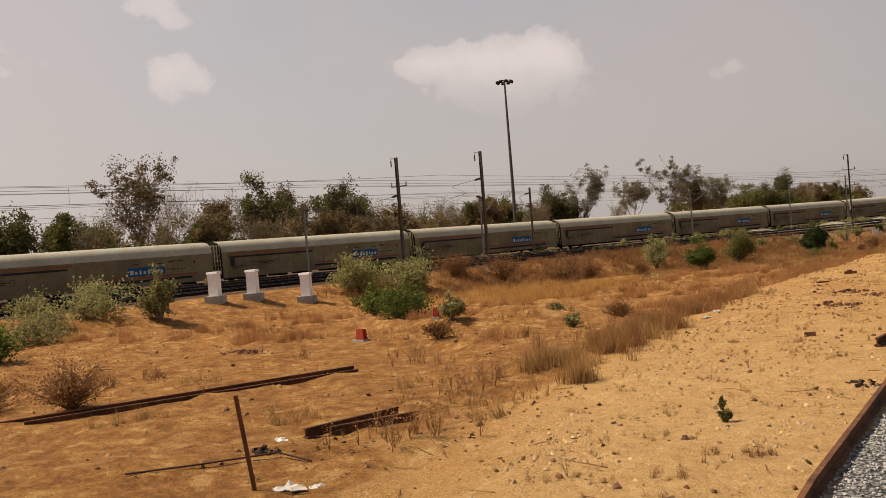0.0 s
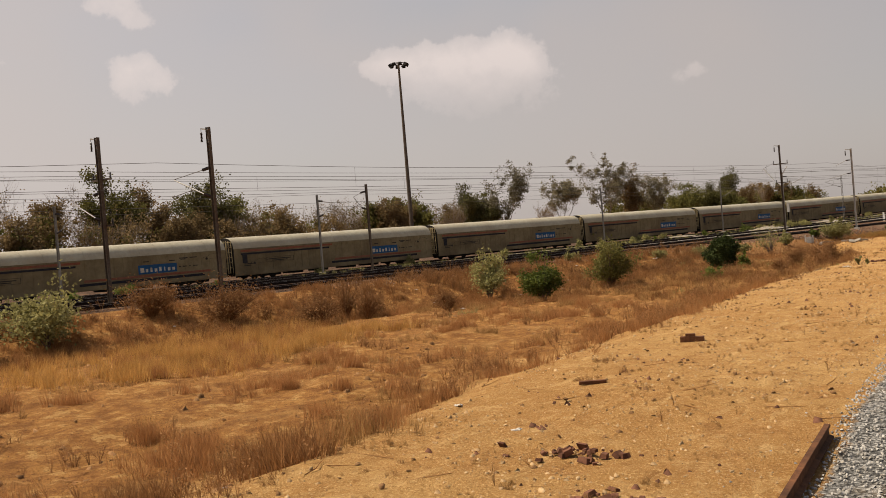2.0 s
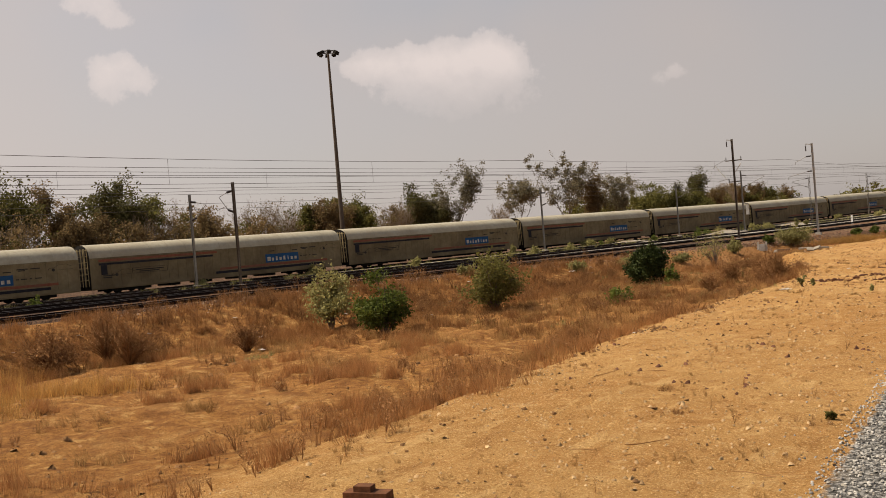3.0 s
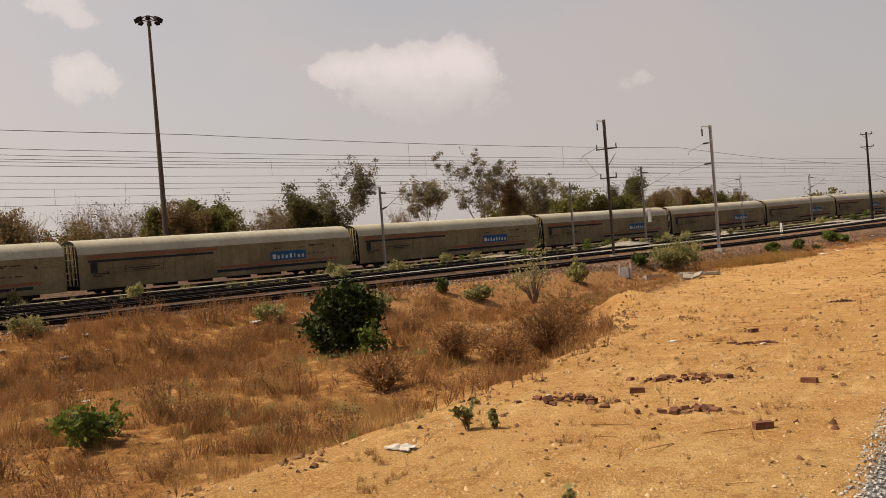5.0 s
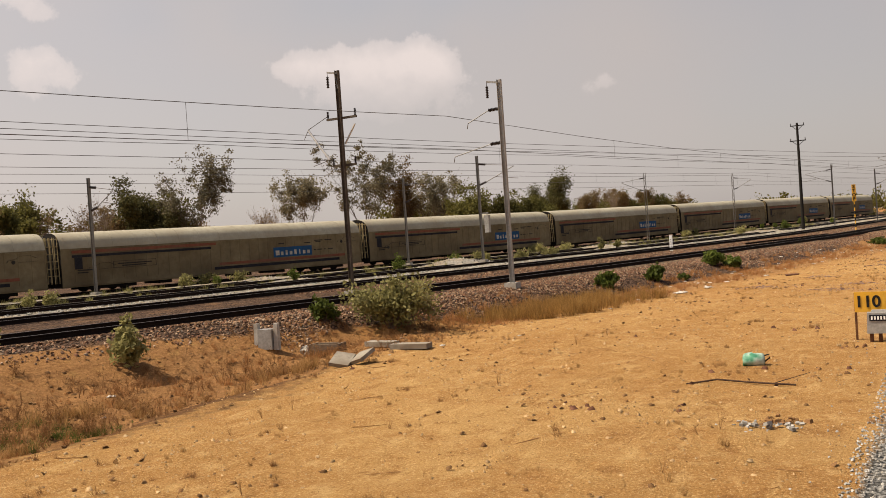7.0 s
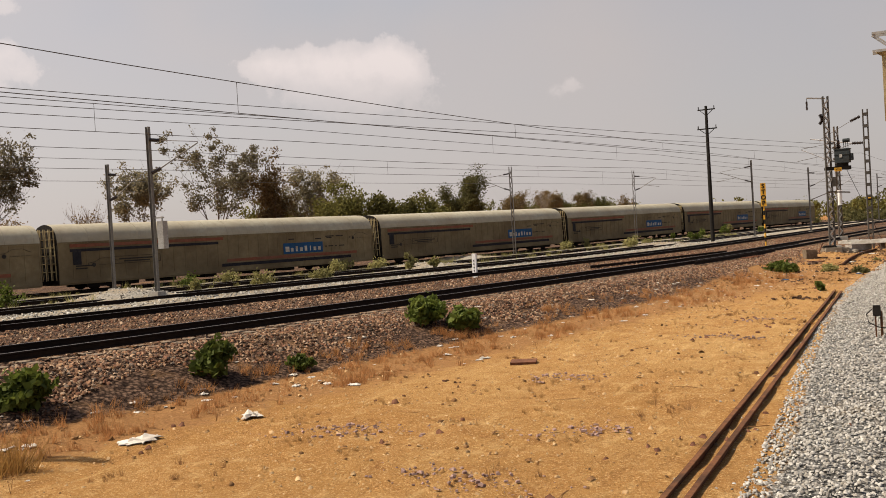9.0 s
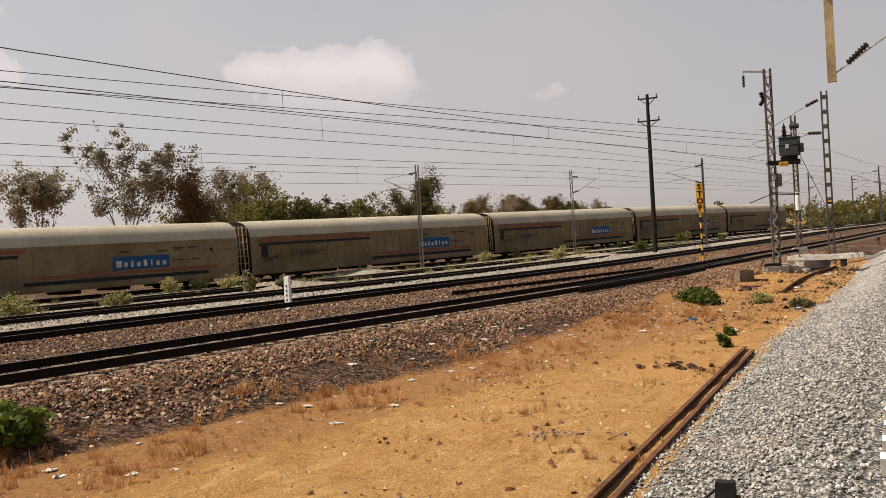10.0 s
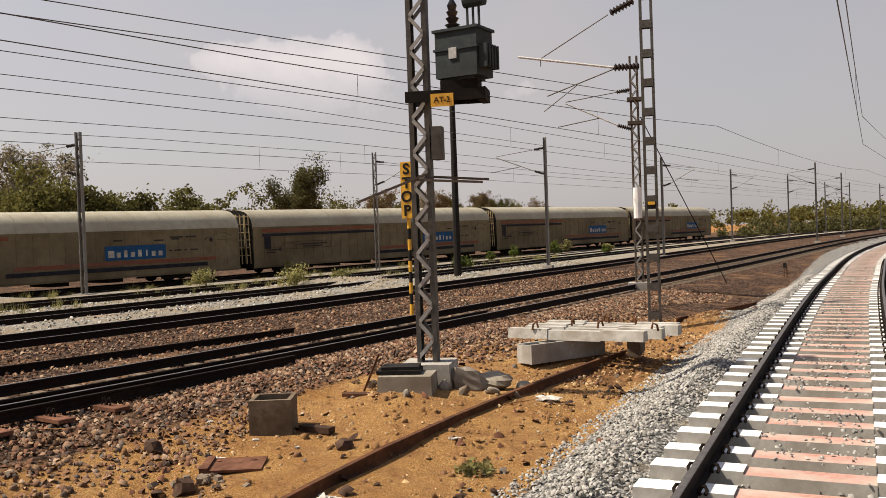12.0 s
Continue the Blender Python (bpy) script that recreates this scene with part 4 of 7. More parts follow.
        for d0, d1, z0, z1 in ((-8.9, -5.9, 1.45, 1.87),):
            for a, b, c, e in ((d0, d1, z0, z0 + 0.02), (d0, d1, z1, z1 + 0.02), (d0, d0 + 0.03, z0, z1), (d1, d1 + 0.03, z0, z1)):
                g.box((0.010, b - a, e - c), (s * 1.578, s * (a + b) / 2, (c + e) / 2))
        part("panel_outline", g, M_INK, w)
        for d0, z0, k in ((9.9, 2.2, 1), (-10.6, 1.45, 1)):  # line drawing of a car
            g = Geo()
            outline = [(0, 0.0), (0.1, 0.14), (0.5, 0.2), (0.8, 0.38), (1.4, 0.4), (1.75, 0.24), (1.9, 0.2)]
            for (a, za), (b, zb) in zip(outline[:-1], outline[1:]):
                g.bar((s * 1.578, s * (d0 + a), z0 + za), (s * 1.578, s * (d0 + b), z0 + zb), 0.03, 0.012)
            g.tube([(s * 1.572, s * (d0 + 0.4), z0 + 0.02), (s * 1.584, s * (d0 + 0.4), z0 + 0.02)], 0.12, 12)
            g.bar((s * 1.578, s * (d0 + 0.7), z0), (s * 1.578, s * (d0 + 1.9), z0 + 0.02), 0.03, 0.012)
            part("car_drawing", g, M_INK, w)
        g = Geo()
        g.box((0.03, 0.5, 0.75), (s * 1.575, s * -11.2, 1.9))
        part("door_latch_plate", g, M_STRIPE_NAVY, w)
    return w


wagon = build_wagon()
GAPS = [(-71.0, 3.4), (-68.9, 29.1), (-65.9, 54.7), (-62.2, 80.0), (-56.75, 105.0), (-50.4, 129.8), (-43.2, 154.3), (-36.1, 178.9), (-28.9, 203.5), (-22.2, 228.2), (-15.9, 252.9), (-10.4, 277.8)]
for i, ((xa, ya), (xb, yb)) in enumerate(zip(GAPS[:-1], GAPS[1:])):
    mx, my = (xa + xb) / 2, (ya + yb) / 2
    za, zb = float(train_z(ya)), float(train_z(yb))
    m = pose(mx, my, (za + zb) / 2, math.degrees(math.atan2(zb - za, yb - ya)), 0, math.degrees(math.atan2(-(xb - xa), yb - ya)))
    if i == 0:
        wagon.matrix_world = m
    else:
        copy_thing(wagon, m)

# ---- masts, poles and wires ----
def insulator(g, a, b, radius=0.075):
    """A ribbed insulator between two points."""
    a, b = Vector(a), Vector(b)
    n = 7
    pts, rad = [], []
    for i in range(n * 2 + 1):
        pts.append(a.lerp(b, i / (n * 2)))
        rad.append(radius if i % 2 else radius * 0.45)
    g.tube(pts, rad, 8)


def steel_mast(name, at, top, label, material, width=0.2, arms=(), hook=0, group="overhead line masts"):
    """A rolled steel mast. arms: (height, reach, drop); the reach is along the mast's own x."""
    x, y = at
    z = float(high(x, y)) - 0.1
    t = thing(name, (x, y, z), 0, label, "mast", group)
    h = top - z
    g = Geo()
    for s in (-1, 1):
        g.box((0.012, width, h), (s * width / 2, 0, h / 2))
    g.box((width, 0.012, h), (0, 0, h / 2))
    part("post", g, material, t)
    g = Geo()
    g.box((0.55, 0.55, 0.5), (0, 0, 0.05), taper=0.9)
    part("footing", g, M_CONC, t, "concrete footing")
    return t, h


def cantilever(t, zc, reach, material=M_ALU):
    """Arm that carries the contact wire: a sloping tube, a stay above it and a registration arm, on insulators."""
    s = 1 if reach > 0 else -1
    r = abs(reach) * 0.85
    g = Geo()
    g.tube([(s * 0.62, 0, zc + 0.05), (s * r, 0, zc + 0.95)], 0.028, 6)
    arm = part("bracket_arm", g, material, t)
    g = Geo()
    g.tube([(s * 0.6, 0, zc + 1.25), (s * r, 0, zc + 1.0)], 0.016, 6)
    part("stay", g, M_OLDPOLE, arm)
    g = Geo()
    g.tube([(s * r * 0.5, 0, zc + 0.35), (s * (r + 0.3), 0, zc + 0.1)], 0.018, 6)
    part("registration_arm", g, M_OLDPOLE, arm)
    for za, zb in ((zc - 0.12, zc + 0.05), (zc + 1.32, zc + 1.25)):
        g = Geo()
        insulator(g, (s * 0.1, 0, za), (s * 0.62, 0, zb), 0.085)
        part("insulator", g, M_INSUL, arm)


def top_bracket(t, h, s=-1, reach=0.75):
    g = Geo()
    g.bar((0, 0, h - 0.12), (s * reach, 0, h - 0.02), 0.07)
    g.bar((0, 0, h - 0.75), (s * 0.12, 0, h - 0.05), 0.05)
    arm = part("top_bracket", g, M_GALV, t)
    g = Geo()
    g.tube([(s * reach, 0, h - 0.04), (s * reach, 0, h - 0.2)], 0.014, 5)
    insulator(g, (s * reach, 0, h - 0.2), (s * reach, 0, h - 0.68), 0.07)
    part("insulator", g, M_INSUL, arm)


def cross_arm(t, z, half=0.8, off=0.0, stubs=True):
    g = Geo()
    g.box((half * 2, 0.09, 0.09), (off, 0.12, z))
    arm = part("cross_arm", g, M_OLDPOLE, t)
    if stubs:
        for s in (-1, 1):
            g = Geo()
            insulator(g, (off + s * half * 0.92, 0.12, z + 0.04), (off + s * half * 0.92, 0.12, z + 0.34), 0.06)
            part("insulator", g, M_INSUL, arm)


def lattice_mast(name, at, top, label, width=0.42, depth=0.3, foot=0.5, material=M_STEEL_GREY, step=0.42, lace=M_GALV, flange=0.06):
    """Two channels braced by flat bars in zigzag, on a concrete footing."""
    x, y = at
    z = float(high(x, y)) - 0.1
    t = thing(name, (x, y, z), 12, label, "mast", "overhead line masts")
    h = top - z
    for s in (-1, 1):
        g = Geo()
        g.box((0.016, depth, h), (s * width / 2, 0, h / 2))
        for e in (-1, 1):
            g.box((flange, 0.014, h), (s * (width / 2 - flange / 2 - 0.008), e * (depth / 2 - 0.007), h / 2))
        part("channel", g, material, t)
    n = int((h - foot - 0.2) / step)
    for e in (-1, 1):
        g = Geo()
        path_ = [((1 if i % 2 else -1) * (width / 2 - 0.04), foot + 0.1 + i * step) for i in range(n + 1)]
        up = [(x_, e * (depth / 2 + 0.002 + q * 0.012), z_ + d_) for x_, z_ in path_ for q, d_ in ((0, -0.045), (1, -0.045), (1, 0.045), (0, 0.045))]
        g.add(up, [(i * 4 + k, i * 4 + (k + 1) % 4, i * 4 + 4 + (k + 1) % 4, i * 4 + 4 + k) for i in range(n) for k in range(4)] + [(3, 2, 1, 0), (n * 4, n * 4 + 1, n * 4 + 2, n * 4 + 3)])
        part("lacing", g, lace, t)
    g = Geo()
    g.box((0.85, 0.85, foot), (0, 0, foot / 2), taper=0.94)
    part("footing", g, M_CONC, t, "concrete footing")
    return t, h


def batten_mast(name, at, top, label):
    """Two channels joined by plates."""
    x, y = at
    z = float(high(x, y)) - 0.1
    t = thing(name, (x, y, z), 8, label, "mast", "overhead line masts")
    h = top - z
    for s in (-1, 1):
        g = Geo()
        g.box((0.07, 0.18, h), (s * 0.135, 0, h / 2))
        part("channel", g, M_STEEL_GREY, t)
    for i in range(int(h / 0.75)):
        g = Geo()
        for e in (-1, 1):
            g.box((0.28, 0.012, 0.2), (0, e * 0.096, 0.5 + i * 0.75))
        g.box((0.02, 0.2, 0.02), (0, 0, 0.5 + i * 0.75))
        part("batten_plate", g, M_STEEL_GREY, t)
    return t, h


mast_a, h = steel_mast("mast", (-40.35, 52.0), 9.33, "dark weathered overhead-line mast with cross arms", M_OLDPOLE, 0.19)
cross_arm(mast_a, h - 2.2, 0.75)
cross_arm(mast_a, h - 4.6, 0.6)
cantilever(mast_a, h - 4.2, -2.8, M_GALV)
top_bracket(mast_a, h, -1, 0.5)
mast_b, h = steel_mast("mast", (-33.7, 53.5), 9.05, "grey steel overhead-line mast with cantilever", M_OLDPOLE, 0.17)
cantilever(mast_b, h - 3.3, -3.2, M_GALV)
top_bracket(mast_b, h, -1, 0.5)
mast_d, h = steel_mast("mast", (-22.6, 122.9), 9.65, "dark weathered overhead-line mast with cross arms", M_OLDPOLE, 0.155)
cross_arm(mast_d, h - 2.0, 0.75)
cross_arm(mast_d, h - 4.0, 0.6)
zl = 5.85 - mast_d.matrix_world.translation.z
g = Geo()
g.tube([(-0.75, 0.12, zl + 0.1), (-1.75, 0.12, zl + 1.45)], 0.05, 7)
arm = part("bracket_arm", g, M_ALU, mast_d)
g = Geo()
g.tube([(0.1, 0.12, zl + 0.7), (0.65, 0.12, zl + 1.5)], 0.04, 7)
part("bracket_tube", g, M_ALU, mast_d)
g = Geo()
g.tube([(-1.75, 0.12, zl + 1.5), (-0.7, 0.12, zl + 1.95)], 0.014, 5)
g.tube([(-1.75, 0.12, zl + 1.5), (-2.0, 0.12, zl + 1.1)], 0.014, 5)
g.tube([(-0.7, 0.12, zl + 0.1), (-1.6, 0.12, zl - 0.1)], 0.014, 5)
part("stay", g, M_OLDPOLE, arm)
top_bracket(mast_d, h, -1, 0.5)
mast_e, h = steel_mast("mast", (-15.85, 124.4), 8.5, "grey steel overhead-line mast with cantilever", M_GALV, 0.155)
ze = mast_e.matrix_world.translation.z
for za, zb, far in ((7.32, 6.9, 1.5), (5.95, 5.6, 2.2)):
    g = Geo()
    g.tube([(-0.55, 0, za - ze), (-far, 0, zb - ze), (-far - 0.05, 0, zb - 0.22 - ze)], 0.02, 5)
    arm = part("bracket_arm", g, M_MAST, mast_e)
    g = Geo()
    insulator(g, (-0.12, 0, za + 0.02 - ze), (-0.55, 0, za - ze), 0.08)
    part("insulator", g, M_INSUL, arm)
top_bracket(mast_e, h, -1, 0.55)
for (x, y), top, reach, dark in (((-61.0, 63.0), 7.4, 2.2, 0), ((-45.4, 80.7), 7.57, -1.6, 1), ((-54.7, 85.3), 7.58, 2.0, 0), ((-46.4, 130.3), 7.45, 2.4, 0), ((-38.6, 155.5), 7.4, 2.4, 0),
                                 ((-28.1, 147.7), 7.77, 3.2, 0), ((-28.1, 190.9), 7.95, -3.0, 0), ((-21.9, 209.2), 7.86, 2.6, 0), ((-10.2, 207.1), 7.77, -3.4, 0), ((-6.2, 222.0), 7.4, 2.6, 0), ((-4.5, 255.0), 8.2, 2.6, 0), ((0.4, 272.0), 8.1, 2.6, 0), ((3.5, 252.0), 8.2, -3.0, 0), ((4.5, 300.0), 8.2, 2.6, 0), ((6.2, 275.0), 8.2, -3.0, 0), ((8.0, 310.0), 8.4, -2.6, 0), ((12.7, 320.0), 8.3, 2.6, 0)):
    if (x, y) in ((-28.1, 190.9), (-21.9, 209.2)):
        p, h = lattice_mast("lattice_mast", (x, y), top, "slim grey lattice overhead-line mast with bracket arm", 0.24, 0.2, 0.15, M_MAST, 0.42, M_OLDPOLE, 0.035)
    else:
        p, h = steel_mast("mast", (x, y), top, "slim grey overhead-line mast with bracket arm", M_OLDPOLE if dark else M_MAST, 0.15)
    cantilever(p, h - 1.9, reach, M_MAST)
    if (x, y) == (-28.1, 147.7):
        g = Geo()
        g.box((0.32, 0.3, 1.2), (0.5, 0, 2.75))
        g.bar((0, 0, 3.5), (0.6, 0, 3.5), 0.06)
        g.bar((0.5, 0, 3.3), (0.5, 0, 3.55), 0.05)
        part("balance_weight", g, M_GALV, p, "grey balance weight hanging beside the post")
mast_l, hl = lattice_mast("lattice_mast", (-1.97, 171.41), 8.7, "grey lattice steel mast carrying a small transformer", 0.31, 0.24, 0.46, step=0.27)
mast_j, hj = batten_mast("battened_mast", (-0.12, 181.8), 8.85, "grey steel mast of two battened channels")
mast_m, hm = lattice_mast("lattice_mast", (-2.22, 191.2), 8.75, "tall lattice anchor mast with a white balance weight", 0.30, 0.26, 0.4, M_OLDPOLE, 0.3)
zj = mast_j.matrix_world.translation.z
g = Geo()
g.tube([(-0.85, 0, 6.74 - zj), (-3.35, 0, 7.22 - zj)], 0.032, 7)
arm = part("bracket_arm", g, M_ALU, mast_j)
g = Geo()
g.tube([(-0.95, 0, 8.12 - zj), (-2.75, 0, 7.12 - zj)], 0.014, 5)
g.tube([(-2.75, 0, 7.12 - zj), (-2.75, 0, 6.92 - zj)], 0.012, 5)
part("stay", g, M_OLDPOLE, arm)
g = Geo()
g.tube([(-0.85, 0, 6.70 - zj), (-2.6, 0, 6.12 - zj)], 0.016, 6)
g.tube([(-1.8, 0, 6.36 - zj), (-2.7, 0, 5.72 - zj)], 0.012, 5)
part("registration_arm", g, M_OLDPOLE, arm)
for za, zb, xa, xb in ((8.42, 8.15, -0.3, -0.9), (6.72, 6.74, -0.2, -0.85)):
    g = Geo()
    insulator(g, (xa, 0, za - zj), (xb, 0, zb - zj), 0.11)
    part("insulator", g, M_INSUL, arm)
cantilever(mast_m, 6.25 - mast_m.matrix_world.translation.z, -2.9)
g = Geo()
g.cyl((0.0, -0.28, 2.9 - mast_m.matrix_world.translation.z), 0.15, 1.1, 12)
part("balance_weight", g, M_WHITE, mast_m, "whitish stacked balance weight")
for dz in (1.55, 2.4):
    g = Geo()
    g.box((0.52, 0.46, 0.12), (0, 0, hm - dz))
    part("clamp", g, M_OLDPOLE, mast_m)
g = Geo()
g.tube([(0.2, 0, hm - 2.2), (3.4, 3.2, 0.1)], 0.018, 6)
part("guy_wire", g, M_BLACK, mast_m)
top_bracket(mast_l, hl, -1, 0.95)

pole_w = thing("telegraph_pole", on(-12.95, 200.3, -0.2), 0, "tall dark timber-like pole with two cross arms", "pole")
hw = 12.45 - pole_w.matrix_world.translation.z
g = Geo()
g.tube([(0, 0, 0), (0, 0, hw * 0.5), (0, 0, hw)], [0.19, 0.16, 0.12], 10)
part("post", g, M_BLACK, pole_w)
for dz, half in ((0.3, 0.75), (2.0, 0.85)):
    g = Geo()
    g.box((half * 2, 0.1, 0.1), (0, 0.12, hw - dz))
    g.bar((half * 0.8, 0.1, hw - dz), (0, 0.1, hw - dz - 0.55), 0.05)
    g.bar((-half * 0.8, 0.1, hw - dz), (0, 0.1, hw - dz - 0.55), 0.05)
    arm = part("cross_arm", g, M_BLACK, pole_w)
    for s in (-1, 0, 1):
        g = Geo()
        insulator(g, (s * half * 0.9, 0.12, hw - dz + 0.05), (s * half * 0.9, 0.12, hw - dz + 0.3), 0.055)
        part("insulator", g, M_INSUL, arm)

mast_f = thing("floodlight_mast", on(-81.65, 138.0, -0.2), 0, "very tall slim steel mast with a ring of floodlights", "light mast")
hf = 30.6 - mast_f.matrix_world.translation.z
g = Geo()
g.tube([(0, 0, 0), (0, 0, hf * 0.5), (0, 0, hf)], [0.36, 0.26, 0.15], 12)
part("post", g, M_OLDPOLE, mast_f)
g = Geo()
ring = [(1.05 * math.cos(a * math.pi / 6), 1.05 * math.sin(a * math.pi / 6), hf - 0.25) for a in range(13)]
g.tube(ring, 0.06, 6, False)
for a in range(4):
    g.bar((0, 0, hf - 0.25), ring[a * 3], 0.06)
part("ring", g, M_OLDPOLE, mast_f)
for a in range(8):
    c, s = math.cos(a * math.pi / 4), math.sin(a * math.pi / 4)
    g = Geo()
    g.box((0.5, 0.55, 0.42), (1.35 * c, 1.35 * s, hf - 0.45), Euler((0, 0.5, a * math.pi / 4)).to_matrix(), 0.8)
    part("floodlight", g, M_BLACK, mast_f)


def wire(path, radius, sag=0.0):
    """A wire through points, sagging between them, by one amount or by one for each span."""
    pts = []
    sags = sag if isinstance(sag, list) else [sag] * (len(path) - 1)
    for a, b, sag in zip(path[:-1], path[1:], sags):
        a, b = Vector(a), Vector(b)
        n = 8
        for i in range(n):
            s = i / n
            p = a.lerp(b, s)
            p.z -= sag * 4 * s * (1 - s)
            pts.append(p)
    pts.append(Vector(path[-1]))
    g = Geo()
    g.tube(pts, radius, 5)
    return g


def overhead(xf, zf, supports, contact=5.5, messenger=6.6, sag=0.35, y0=-40, y1=340):
    """Catenary, droppers and contact wire over a track."""
    ys = [y0] + supports + [y1]
    cat = [(float(xf(y)), y, float(zf(y)) + messenger) for y in ys]
    con = [(float(xf(y)), y, float(zf(y)) + contact) for y in ys]
    t = thing("catenary", (0, 0, 0), 0, "overhead contact line with messenger wire and droppers", "overhead line", "overhead lines")
    drop = [sag * min((b[1] - a[1]) / 60, 1.35) ** 2 for a, b in zip(cat[:-1], cat[1:])]  # longer spans sag more
    part("messenger_wire", wire(cat, 0.012, drop), M_WIRE, t)
    part("contact_wire", wire(con, 0.011, 0.02), M_WIRE, t)
    for (xa, ya, za), (xb, yb, zb), (_, _, ca), (_, _, cb), d in zip(cat[:-1], cat[1:], con[:-1], con[1:], drop):
        n = max(3, int((yb - ya) / 13))
        for i in range(1, n):
            s = i / n
            x, y = xa + (xb - xa) * s, ya + (yb - ya) * s
            g_ = Geo()
            g_.bar((x, y, ca + (cb - ca) * s), (x, y, za + (zb - za) * s - d * 4 * s * (1 - s)), 0.010)
            part("dropper", g_, M_WIRE, t)


overhead(t1_x, yard_z, [-1, 53, 90, 124, 205, 262, 310], 5.5, 6.85, 0.52)
overhead(t2_x, yard_z, [-1, 52, 90, 123, 148, 187, 222, 262, 310], 5.98, 6.9, 0.06)
overhead(t3_x, yard_z, [0, 40, 81, 130, 148, 191, 207, 260, 310], 5.5, 6.35, 0.3)
overhead(t4_x, yard_z, [0, 40, 81, 130, 155, 190, 207, 260, 310], 5.5, 6.6, 0.3)
overhead(own_x, own_z, [155, 205, 252, 300], 5.3, 6.6, 0.3, 110)
for dx, z, r in ((-3.2, 7.0, 0.012),):
    line = [(float(t2_x(y)) + dx, y, float(yard_z(y)) + z) for y in (-40, 52, 90, 123, 150, 187, 222, 262, 320)]
    solid("feeder_wire", wire(line, r, 0.1), M_WIRE, "thin feeder wire strung between masts", "wire", "feeder wires")

for dx, h0, end in ((0.2, 7.15, 7.4), (-0.2, 6.75, 7.1)):
    line = [(float(t2_x(y)) + dx, y, float(yard_z(y)) + h0) for y in (-40, 52, 90, 123, 142)] + [(-2.22, 191.2, end)]
    solid("feeder_wire", wire(line, 0.012, 0.05), M_WIRE, "thin anchored wire running to the lattice mast", "wire", "feeder wires")

# ---- trees and bushes ----
def leaf_cloud(name, places, sizes, material, parent=None, seed=0, long=1.7):
    """Many small leaves, each a lozenge turned its own way, in one mesh."""
    r = np.random.default_rng(seed)
    n = len(places)
    u = r.normal(0, 1, (n, 3))
    u /= np.linalg.norm(u, axis=1)[:, None]
    v = np.cross(u, r.normal(0, 1, (n, 3)))
    v /= np.linalg.norm(v, axis=1)[:, None] + 1e-9
    u, v = u * (sizes * long / 2)[:, None], v * (sizes / 2)[:, None]
    co = np.stack([places - u, places + v, places + u, places - v], 1).reshape(-1, 3)
    mesh = bpy.data.meshes.new(name)
    mesh.vertices.add(4 * n)
    mesh.vertices.foreach_set("co", co.ravel())
    mesh.loops.add(4 * n)
    mesh.loops.foreach_set("vertex_index", np.arange(4 * n))
    mesh.polygons.add(n)
    mesh.polygons.foreach_set("loop_start", np.arange(n) * 4)
    mesh.update(calc_edges=True)
    mesh.materials.append(material)
    ob = new(name, mesh)
    if parent:
        ob.parent = parent
    return ob


def branch(g, rng, start, way, length, radius, depth, tips, spread_=0.7, up=0.12, split=3):
    pts, rad, p, d = [Vector(start)], [radius], Vector(start), Vector(way).normalized()
    for i in range(3):
        d = (d + Vector((rng.uniform(-0.25, 0.25), rng.uniform(-0.25, 0.25), rng.uniform(-0.1, 0.2) + up))).normalized()
        p = p + d * length / 3
        pts.append(p)
        rad.append(max(radius * (1 - 0.22 * (i + 1)), 0.012))
    g.tube(pts, rad, 5 if depth > 1 else 3, False)
    if depth == 0:
        tips.extend(pts[1:])
        return
    if depth == 1:
        tips.extend(pts[2:])
    for k in range(split):
        base = pts[rng.choice((1, 2, 3))] if k else pts[3]
        nd = (d + Vector((rng.uniform(-1, 1), rng.uniform(-1, 1), rng.uniform(-0.3, 0.6))) * spread_).normalized()
        branch(g, rng, base, nd, length * rng.uniform(0.5, 0.78), max(rad[2] * 0.6, 0.018), depth - 1, tips, spread_, up, split)


def tree(name, at, height, seed, bark, leaf, label, leaves=1600, size=0.2, puff=0.6, wide=0.8, trunk=0.3, split=3, low=0.28, fill=0.6, depth=2, category="tree", group="trees behind the train"):
    """Trunk and limbs, and leaves in clumps about the twigs; fill is the share of twigs that bear a clump."""
    rng = random.Random(seed)
    r = np.random.default_rng(seed)
    x, y = at
    t = thing(name, on(x, y, -0.15), 0, label, category, group)
    g, tips = Geo(), []
    top = height * low
    for s in range(rng.choice((1, 2, 2))):
        lean = Vector((rng.uniform(-0.2, 0.2), rng.uniform(-0.2, 0.2), 1))
        g.tube([(0, 0, 0), lean * top * 0.5, lean * top], [height * 0.020 * trunk / 0.3, height * 0.015 * trunk / 0.3, height * 0.012 * trunk / 0.3], 7, False)
        for k in range(4):
            way = Vector((rng.uniform(-1, 1) * wide, rng.uniform(-1, 1) * wide, rng.uniform(0.7, 1.3)))
            branch(g, rng, lean * top * rng.uniform(0.7, 1.0), way, height * rng.uniform(0.28, 0.42), height * 0.008 * trunk / 0.3, depth, tips, 0.8, 0.14, split)
    k = height / max(p.z for p in tips)
    mx, my = sum(p.x for p in tips) / len(tips) * 0.8, sum(p.y for p in tips) / len(tips) * 0.8
    g.v = [(a * 0.95 - mx, b * 0.95 - my, c * k) for a, b, c in g.v]
    part("trunk", g, bark, t)
    if leaves:
        hearts = np.array([(p.x * 0.95 - mx, p.y * 0.95 - my, p.z * k) for p in tips if rng.random() < fill])  # twigs in leaf
        share = r.gamma(1.6, 1.0, len(hearts))
        pick = r.choice(len(hearts), leaves, p=share / share.sum())
